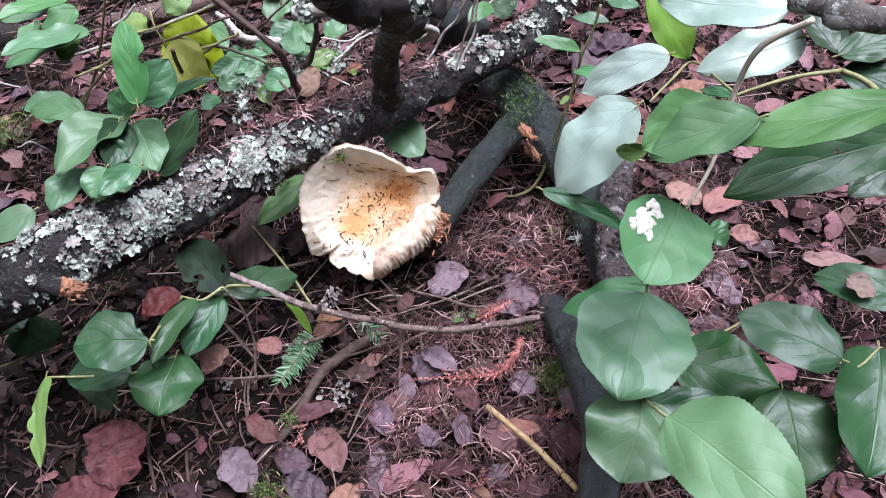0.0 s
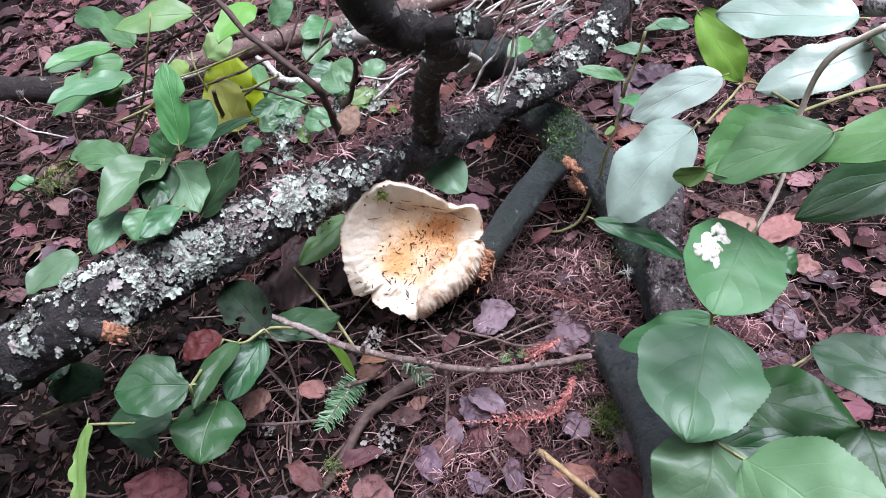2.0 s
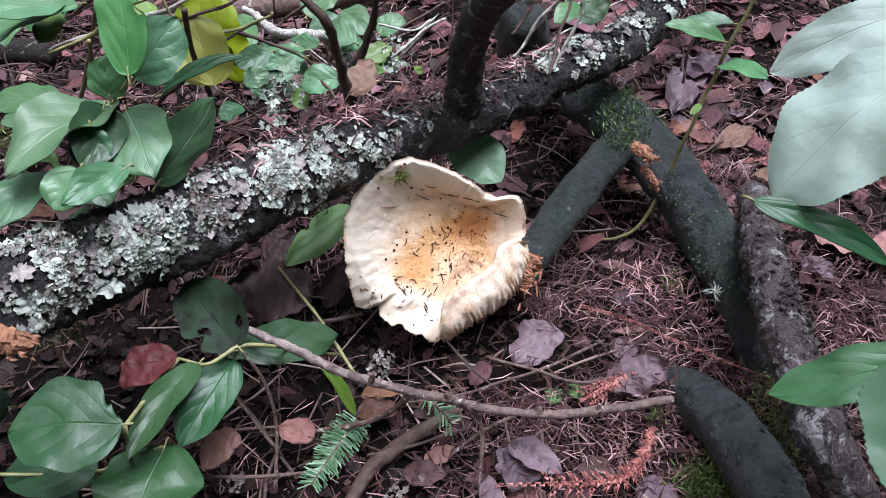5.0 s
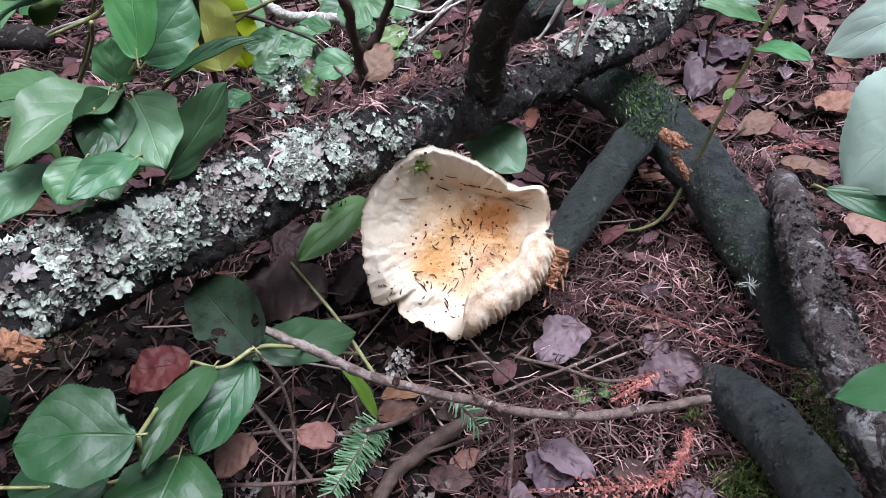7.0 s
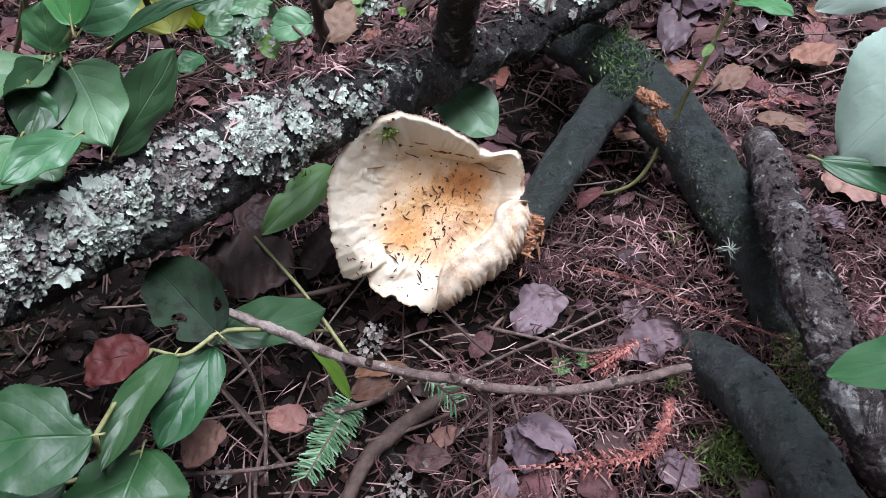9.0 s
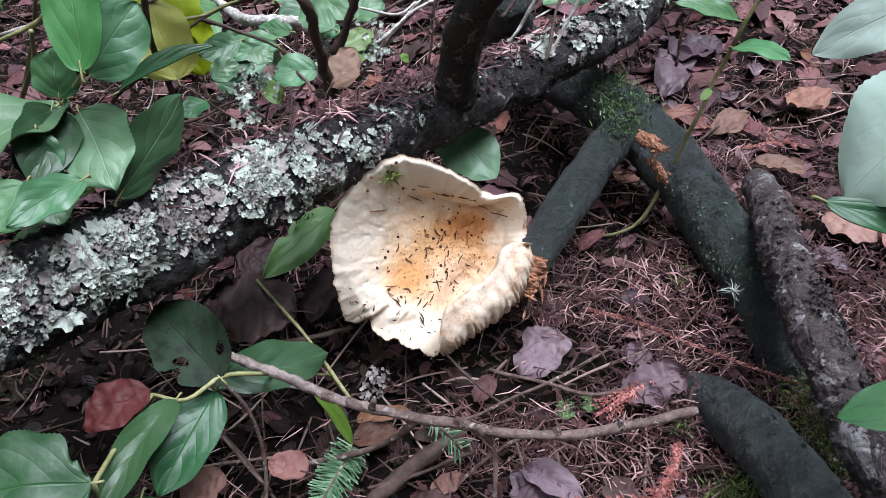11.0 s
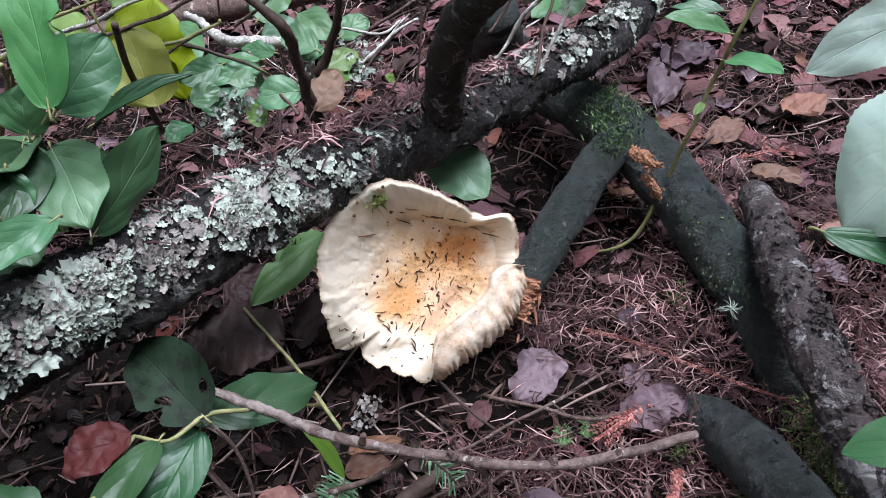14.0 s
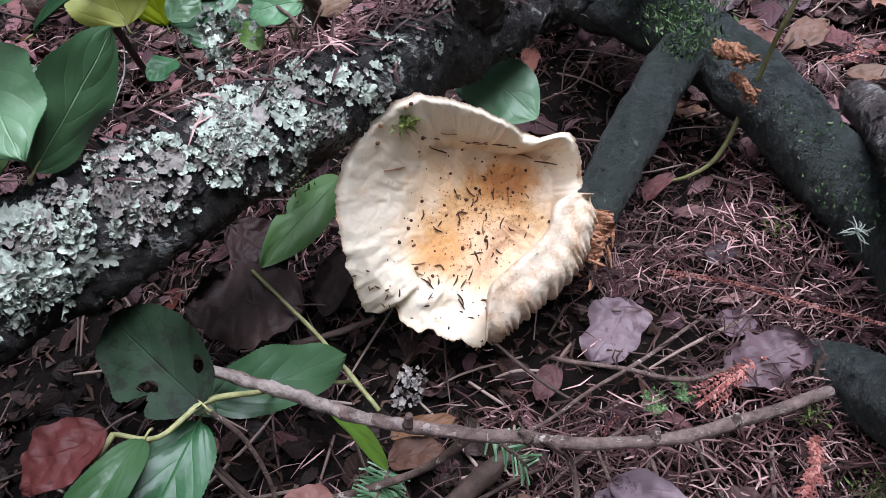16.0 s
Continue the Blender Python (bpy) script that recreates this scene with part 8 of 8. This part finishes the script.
    rows = [
        ((-0.1389, 0.6888, 0.1700), (-0.1778, 0.6721, 0.1650), 0.0196, G, dict(normal=up)),
        ((-0.1334, 0.7000, 0.1720), (-0.1680, 0.6821, 0.1750), 0.0168, G, dict(normal=up)),
        ((-0.1068, 0.6837, 0.1600), (-0.1372, 0.6786, 0.1580), 0.0237, G, dict(normal=up)),
        ((-0.1353, 0.7155, 0.1700), (-0.1686, 0.7152, 0.1720), 0.0112, G, dict(normal=(0, -0.2, 1))),
        ((-0.0912, 0.6906, 0.1850), (-0.1148, 0.7170, 0.1900), 0.0205, G, dict(normal=up)),
        ((-0.0891, 0.6913, 0.1700), (-0.0653, 0.7070, 0.1720), 0.0168, Y, dict(normal=up)),
        ((-0.1034, 0.6998, 0.1750), (-0.0887, 0.7097, 0.1780), 0.0129, G, dict(normal=up)),
        ((-0.1252, 0.7233, 0.1700), (-0.1509, 0.7376, 0.1700), 0.0148, G, dict(normal=up)),
        ((-0.1369, 0.6755, 0.1400), (-0.1453, 0.6927, 0.1500), 0.0150, Y, dict(normal=up)),
        ((-0.0421, 0.6743, 0.1650), (-0.0478, 0.6724, 0.1700), 0.0064, Y, dict(normal=up)),
        ((-0.4643, 0.7976, 0.0800), (-0.4016, 0.7997, 0.0800), 0.0298, G, dict(normal=(0, -0.2, 1))),
        ((-0.1762, 0.7311, 0.1200), (-0.1945, 0.7470, 0.1400), 0.0220, G, dict(normal=up)),
        ((-0.4272, 0.7593, 0.0900), (-0.3846, 0.7784, 0.0900), 0.0327, G, dict(normal=(0, -0.3, 1))),
        ((-0.4791, 0.7417, 0.0900), (-0.5051, 0.7276, 0.0900), 0.0215, G, dict(normal=(0, -0.2, 1))),
        ((-0.2077, 0.6936, 0.2800), (-0.2791, 0.6812, 0.2800), 0.0347, M_LEAF_YOUNG, dict(normal=(0, -0.3, 1))),
        ((-0.1553, 0.6971, 0.2800), (-0.1786, 0.6478, 0.2700), 0.0278, M_LEAF_YOUNG, dict(normal=up)),
        ((-0.3354, 0.8173, 0.2000), (-0.3789, 0.8687, 0.2200), 0.0313, G, dict(normal=up)),
        ((-0.4410, 0.9193, 0.2000), (-0.3687, 0.8747, 0.2000), 0.0266, G, dict(normal=up)),
        ((-0.1473, 0.8045, 0.1600), (-0.1246, 0.8361, 0.1700), 0.0308, G, dict(normal=up)),
        ((-0.0804, 0.7575, 0.1600), (-0.0570, 0.7697, 0.1650), 0.0237, G, dict(normal=up)),
        ((-0.1096, 0.7670, 0.1700), (-0.1388, 0.7556, 0.1650), 0.0257, G, dict(normal=up)),
        ((-0.1930, 0.8691, 0.1800), (-0.1644, 0.8806, 0.2000), 0.0323, G, dict(normal=up)),
        ((0.1028, 0.8496, 0.1200), (0.1353, 0.8534, 0.1300), 0.0290, G, dict(normal=up)),
        ((0.2246, 0.7684, 0.1400), (0.1869, 0.7859, 0.1400), 0.0155, G, dict(normal=(0, -0.2, 1))),
        ((0.2584, 0.7606, 0.1700), (0.2143, 0.7630, 0.1700), 0.0148, G, dict(normal=(0, -0.2, 1))),
    ]
    rows += [
        ((-0.3076, 0.7172, 0.2500), (-0.3675, 0.6969, 0.2400), 0.0291, G, dict(normal=(0, -0.3, 1))),
        ((-0.2732, 0.6637, 0.2400), (-0.3547, 0.6486, 0.2200), 0.0311, G, dict(normal=(0, -0.3, 1))),
        ((-0.2941, 0.6752, 0.2300), (-0.3054, 0.6529, 0.2200), 0.0208, Y, dict(normal=up)),
        ((-0.3416, 0.7906, 0.2000), (-0.3822, 0.7709, 0.1800), 0.0298, G, dict(normal=up)),
        ((-0.1920, 0.7077, 0.1500), (-0.1964, 0.7322, 0.2000), 0.0334, M_LEAF_YELLOW, dict(normal=up)),
        ((-0.2389, 0.7629, 0.2000), (-0.2146, 0.7826, 0.2200), 0.0324, M_LEAF_YOUNG, dict(normal=up)),
        ((-0.2795, 0.7891, 0.1900), (-0.2847, 0.7647, 0.1700), 0.0300, Y, dict(normal=up)),
        ((-0.1933, 0.7416, 0.1500), (-0.1587, 0.7493, 0.1500), 0.0260, G, dict(normal=up)),
        ((-0.1649, 0.7382, 0.1400), (-0.1319, 0.7177, 0.1400), 0.0280, G, dict(normal=up)),
        ((-0.2054, 0.7926, 0.1700), (-0.1860, 0.7466, 0.1600), 0.0212, G, dict(normal=up)),
        ((-0.1258, 0.8585, 0.1800), (-0.1487, 0.8184, 0.1800), 0.0301, G, dict(normal=up)),
        ((-0.0958, 0.7474, 0.1300), (-0.0650, 0.7559, 0.1400), 0.0201, Y, dict(normal=up)),
        ((-0.2011, 0.7231, 0.1200), (-0.2159, 0.7034, 0.1200), 0.0182, G, dict(normal=up)),
        ((-0.2564, 0.7466, 0.1400), (-0.2270, 0.7325, 0.1500), 0.0205, G, dict(normal=up)),
        ((-0.1052, 0.7381, 0.1900), (-0.0821, 0.7132, 0.1800), 0.0231, G, dict(normal=up)),
        ((0.1024, 0.8265, 0.1400), (0.0744, 0.7940, 0.1400), 0.0216, G, dict(normal=up)),
    ]
    grow(low, rows, 600)
    for a, b in (((-0.1545, 0.8877, 0.0300), (-0.1331, 0.6973, 0.1720)), ((-0.1308, 0.8962, 0.0300), (-0.0992, 0.6991, 0.1750)), ((-0.1596, 0.8768, 0.0300), (-0.1068, 0.6837, 0.1600)), ((-0.4979, 0.8867, 0.0000), (-0.4337, 0.7987, 0.0800)), ((-0.4234, 1.0408, 0.0500), (-0.2270, 0.7071, 0.2800)),
                 ((-0.4773, 0.8852, 0.0000), (-0.3846, 0.7784, 0.0900)), ((-0.1552, 0.9114, 0.0500), (-0.1473, 0.8045, 0.1600)), ((-0.0951, 0.9044, 0.0500), (-0.0776, 0.7596, 0.1600)), ((-0.2521, 1.0935, 0.0300), (-0.1930, 0.8691, 0.1800))):
        limb(low, "stem", [a, (np.asarray(a) + np.asarray(b)) / 2 + 0.004, b], [0.0013, 0.0012, 0.001], S, rings=10, sides=6)

    # thin dead shoots that stand and lean among them
    r = np.random.default_rng(65)
    bush = shrub("bare_bush", (-0.25, 0.85, 0.05), "thicket of thin dead grey shoots at the back", "bush")
    for k in range(64):
        x, y = r.uniform(-0.62, 0.12), r.uniform(0.74, 1.25)
        z, ln, a, tilt = ground_height(x, y), r.uniform(0.10, 0.26), r.uniform(0, 6.28), r.uniform(0.35, 1.15)
        d = np.array((math.cos(a) * math.sin(tilt), 0.5 * math.sin(a) * math.sin(tilt), math.cos(tilt) * 0.75)) * ln
        p = np.array((x, y, z))
        w = r.uniform(0.0006, 0.0016)
        limb(bush, "twig", [p, p + d * 0.5 + r.normal(0, 0.010, 3), p + d], [w, w * 0.9, w * 0.4], (D, T, T, Pl, D)[k % 5], rings=20, sides=6, lump=0.3, scale=150, wander=0.003, seed=float(k))
        if k % 2:
            q = p + d * r.uniform(0.4, 0.8)
            e = q + np.array((r.normal(0, 0.03), r.normal(0, 0.015), r.uniform(0.0, 0.03)))
            limb(bush, "twig", [q, (q + e) / 2 + r.normal(0, 0.003, 3), e], [w * 0.7, w * 0.5, w * 0.3], (T, D, T)[k % 3], rings=10, sides=5, lump=0.3)
    stump = thing("old_stump", (0.0646, 1.0137, 0.0300), "dark rotten mossy stump behind the fallen branch", "stump")
    limb(stump, "bark", [(0.0780, 1.0341, -0.0100), (0.0555, 0.8935, 0.0800), (0.0524, 0.8338, 0.1300)], [0.032, 0.028, 0.016], M_ROOT, rings=30, sides=24, lump=0.35, scale=35, fine=0.15)
    far = thing("old_branch", (-0.95, 1.05, 0.06), "dark old branch lying far back on the litter", "branch")
    limb(far, "bark", [(-1.25, 1.05, 0.08), (-0.95, 1.06, 0.075), (-0.70, 1.02, 0.07), (-0.5, 1.0, 0.055)], [0.028, 0.026, 0.022, 0.014], M_BARK_UP, rings=40, sides=18, lump=0.2, scale=30)
    r2 = thing("old_branch", (-0.30, 1.1, 0.06), "reddish old branch lying far back on the litter", "branch")
    limb(r2, "bark", [(-0.42, 1.02, 0.06), (-0.25, 1.05, 0.07), (-0.05, 1.12, 0.06), (0.1, 1.25, 0.03)], [0.014, 0.016, 0.015, 0.012], M_TWIG, rings=40, sides=16, lump=0.2, scale=30)


build_back_growth()


# ---- sprigs and moss ----
def build_fir_sprig(points, count, size, label, seed):
    r = np.random.default_rng(seed)
    ob = thing("fir_sprig", points[0], label, "sprig")
    limb(ob, "stem", points, [0.0012, 0.001, 0.0007][:len(points)], M_TWIG, rings=14, sides=6)
    c = line(points, 60)
    tg = np.gradient(c, axis=0)
    bag = ([], [])
    for k in range(count):
        i = int(k / count * 59)
        t = unit(tg[i])
        side = unit(np.cross(t, (0, -0.35, 1))) * (1 if k % 2 else -1)
        upv = np.cross(side, t) * (1 if k % 2 else -1)
        d = unit(side * 1.0 + t * r.uniform(0.3, 1.0) + upv * r.uniform(-0.4, 0.9))
        ln = size * r.uniform(0.75, 1.1) * (1 - 0.35 * (i / 59) ** 3)
        s = unit(np.cross(d, (0, -0.35, 1))) * 0.00052
        p, q = c[i], c[i] + d * ln
        h = np.array((0, 0, 0.0005))
        add(bag, ([p - s, p + s, q + s * 0.8, q - s * 0.8, (p + q) / 2 + h, p - h, q - h], [(0, 1, 4), (1, 2, 4), (2, 3, 4), (3, 0, 4), (0, 5, 1), (1, 5, 6, 2), (2, 6, 3), (3, 6, 5, 0)]))
    under(ob, [part("needles", mesh("needles", *bag, M_FIR, False), ob, "flat green needles", "stuff")])


build_fir_sprig([(-0.0996, 0.4710, 0.0140), (-0.1076, 0.4487, 0.0220), (-0.1236, 0.4183, 0.0220)], 190, 0.0140, "fresh green fir sprig on the litter", 71)
build_fir_sprig([(-0.0489, 0.4601, 0.0500), (-0.0409, 0.4536, 0.0450), (-0.0331, 0.4502, 0.0300)], 26, 0.0120, "small green fir sprig under the long twig", 72)


def build_cedar(name, points, twigs, reach, label, seed, thick=0.0011, mat=M_CEDAR, look_of="overlapping red-brown scales", feather=False):
    """A cord of overlapping scale leaves, with side branchlets."""
    r = np.random.default_rng(seed)
    ob = thing(name, points[0], label, "sprig")

    def cord(bag, pts, n, rad):
        c = line(pts, n)
        t = np.gradient(c, axis=0)
        for i in range(n):
            d = unit(t[i])
            s = unit(np.cross(d, (0, -0.3, 1)))
            w = rad * (1.15 - 0.5 * i / n)
            off = s * (w * 0.5 if i % 2 else -w * 0.5)
            p = c[i] + off
            tip = p + d * rad * 3.2 + off * 1.3
            h = np.array((0, 0, w * 0.7))
            add(bag, ([p - s * w, p + s * w, tip, p + h + d * rad, p - h], [(0, 3, 2), (3, 1, 2), (0, 2, 4), (2, 1, 4), (0, 4, 1, 3)]))

    bag = ([], [])
    total = sum(np.linalg.norm(np.subtract(b, a)) for a, b in zip(points, points[1:]))
    cord(bag, points, max(8, int(total / (thick * 1.5))), thick)
    c = line(points, 100)
    tg = np.gradient(c, axis=0)
    for k in range(twigs):
        i = int((k + 0.5) / twigs * 80)
        t = unit(tg[i])
        s = unit(np.cross(t, (0, -0.3, 1))) * (1 if k % 2 else -1)
        ln = reach * (r.uniform(0.8, 1.0) * (0.25 + 0.75 * i / 80) if feather else r.uniform(0.5, 1.0))
        end = c[i] + (s * 0.75 + t * 0.7) * ln + np.array((0, 0, r.normal(0, 0.002)))
        cord(bag, [c[i], (c[i] + end) / 2 + t * ln * 0.06, end], max(5, int(ln / (thick * 1.5))), thick * 0.85)
        for j in range(0 if feather else 3):
            p = c[i] + (end - c[i]) * (0.35 + 0.2 * j)
            e = p + (t * 0.9 + s * 0.3 * (-1) ** j) * ln * 0.35
            cord(bag, [p, (p + e) / 2, e], max(4, int(ln * 0.35 / (thick * 1.5))), thick * 0.75)
    under(ob, [part("scale_leaves", mesh("scale_leaves", *bag, mat, False), ob, look_of, "stuff")])


build_cedar("cedar_frond", [(0.0940, 0.4440, 0.0270), (0.0851, 0.4257, 0.0250), (0.0670, 0.4114, 0.0220), (0.0337, 0.4108, 0.0210), (-0.0059, 0.4131, 0.0190)], 30, 0.0100, "dead coral-red cedar frond on the litter", 81, 0.0013, M_CEDAR_CORAL, "overlapping coral-red scales", True)
build_cedar("cedar_sprig", [(0.0680, 0.5704, 0.0100), (0.0996, 0.5470, 0.0160), (0.1221, 0.5181, 0.0260), (0.1488, 0.4895, 0.0340), (0.1749, 0.4670, 0.0380)], 0, 0.01, "thin dead red cedar sprig across the needles", 82, 0.0010)
build_cedar("cedar_frond", [(0.0985, 0.4966, 0.0190), (0.0731, 0.4848, 0.0170), (0.0553, 0.4764, 0.0150)], 24, 0.0105, "flat dead red cedar frond by the long twig", 83, 0.0011, M_CEDAR_CORAL, "overlapping coral-red scales", True)
build_cedar("cedar_sprig", [(0.1830, 0.8085, 0.0120), (0.2049, 0.7610, 0.0120), (0.2104, 0.7285, 0.0120)], 5, 0.012, "dead red cedar sprig among the leaves", 84)
build_cedar("cedar_sprig", [(0.2491, 0.7385, 0.0140), (0.2816, 0.7434, 0.0140), (0.3035, 0.7343, 0.0140)], 6, 0.012, "dead red cedar sprig among the leaves", 85)
build_cedar("cedar_sprig", [(-0.0921, 0.3983, 0.0100), (-0.1085, 0.3616, 0.0100), (-0.1117, 0.3465, 0.0100)], 6, 0.012, "dead red cedar sprig on the litter", 86)
build_cedar("cedar_sprig", [(0.1029, 0.3707, 0.0100), (0.1222, 0.3733, 0.0120), (0.1330, 0.3806, 0.0120)], 5, 0.010, "dead red cedar sprig on the litter", 87)
build_cedar("cedar_sprig", [(0.0323, 0.3111, 0.0100), (0.0509, 0.3191, 0.0100), (0.0686, 0.3154, 0.0100)], 6, 0.012, "dead red cedar sprig on the litter", 88)


def scatter_cedar():
    """Loose bits of dead cedar frond all over the needles."""
    r = np.random.default_rng(95)
    bag = ([], [])
    for k in range(150):
        x, y = (r.normal(0.03, 0.13), r.normal(0.40, 0.10)) if k % 3 else (r.uniform(-0.3, 0.45), r.uniform(0.3, 1.05))
        if hollow(x, y):
            continue
        p, a = np.array((x, y, ground_height(x, y) + r.uniform(0.006, 0.014))), r.uniform(0, 6.28)
        n, thick = int(r.integers(5, 16)), r.uniform(0.0006, 0.0011)
        turn = r.normal(0, 0.06)
        for i in range(n):
            a += turn
            d = np.array((math.cos(a), math.sin(a), r.normal(0, 0.08)))
            side = np.array((-math.sin(a), math.cos(a), 0.0)) * thick * (1.1 - 0.5 * i / n)
            off = side * (0.6 if i % 2 else -0.6)
            tip = p + d * thick * 3.4 + off * 2.0
            h = np.array((0, 0, thick * 0.7))
            add(bag, ([p + off - side, p + off + side, tip, p + off + h + d * thick, p + off - h], [(0, 3, 2), (3, 1, 2), (0, 2, 4), (2, 1, 4), (0, 4, 1, 3)]))
            p = p + d * thick * 1.7
    tagged(new("cedar_crumbs", mesh("cedar_crumbs", *bag, M_CEDAR, False)), "loose red-brown bits of dead cedar frond on the litter", "cedar litter", kind="stuff")


scatter_cedar()
for base, tip in (((0.0342, 0.4763, 0.0120), (0.0412, 0.4997, -0.0004)), ((0.0513, 0.4803, 0.0120), (0.0599, 0.5096, -0.0051))):
    mid = tuple((p + q) / 2 for p, q in zip(base, tip))
    build_cedar("cedar_seedling", [base, mid, tip], 12, 0.0075, "tiny fresh green cedar seedling by the long twig", 89, 0.0010, M_SPRIG, "overlapping fresh green scales")


def build_moss():
    r = np.random.default_rng(91)
    rows = [((0.1234, 0.4099, 0.0100), 0.007, 520, 0.010), ((0.1806, 0.4422, 0.0300), 0.008, 260, 0.012), ((0.1844, 0.4687, 0.0250), 0.007, 200, 0.010), ((0.1861, 0.4288, 0.0200), 0.007, 160, 0.010), ((0.1700, 0.4261, 0.0200), 0.007, 120, 0.010),
            ((0.1447, 0.5872, 0.0100), 0.008, 60, 0.006), ((0.1216, 0.4172, 0.0100), 0.007, 110, 0.006), ((-0.1246, 0.3210, 0.0120), 0.009, 160, 0.007), ((-0.1145, 0.3868, 0.0120), 0.006, 90, 0.005), ((0.1003, 0.4573, 0.0200), 0.007, 30, 0.004),
            ((-0.1326, 0.6284, 0.0800), 0.006, 60, 0.006), ((-0.4761, 0.7589, 0.0700), 0.010, 160, 0.015), ((-0.4850, 0.7880, 0.0600), 0.010, 160, 0.015), ((-0.2778, 0.4931, 0.0900), 0.006, 60, 0.010)]
    for p, size, n, spread in rows:
        ob = new("moss_tuft", mesh("moss_tuft", *tufts([p], [(0, -0.2, 1)], size * 0.8, int(n * 1.6), r, spread, 0.00028), M_MOSS_TUFT, False))
        tagged(ob, "tuft of yellow-green moss in the litter", "moss", "moss tufts", "stuff")
    # scraps of lichen that have dropped from the branch
    for p, n, spread in (((-0.0842, 0.5182, 0.0180), 26, 0.005), ((-0.0724, 0.4097, 0.0120), 30, 0.008), ((0.0447, 0.3876, 0.0120), 8, 0.0025), ((-0.1732, 0.4317, 0.0120), 12, 0.004), ((0.1890, 0.4297, 0.0120), 10, 0.004), ((-0.0884, 0.5100, 0.0150), 12, 0.004)):
        bag = ([], [])
        for k in range(n):
            add(bag, lobe(np.asarray(p) + r.normal(0, spread, 3) * (1, 1, 0.4), r.normal(0, 0.7, 3) + np.array((0, -0.2, 1)), r.uniform(0.0012, 0.0028), r))
        tagged(new("lichen_scrap", mesh("lichen_scrap", *bag, M_LICHEN_OLD)), "scrap of pale lichen fallen on the litter", "lichen", "lichen scraps", "stuff")


build_moss()
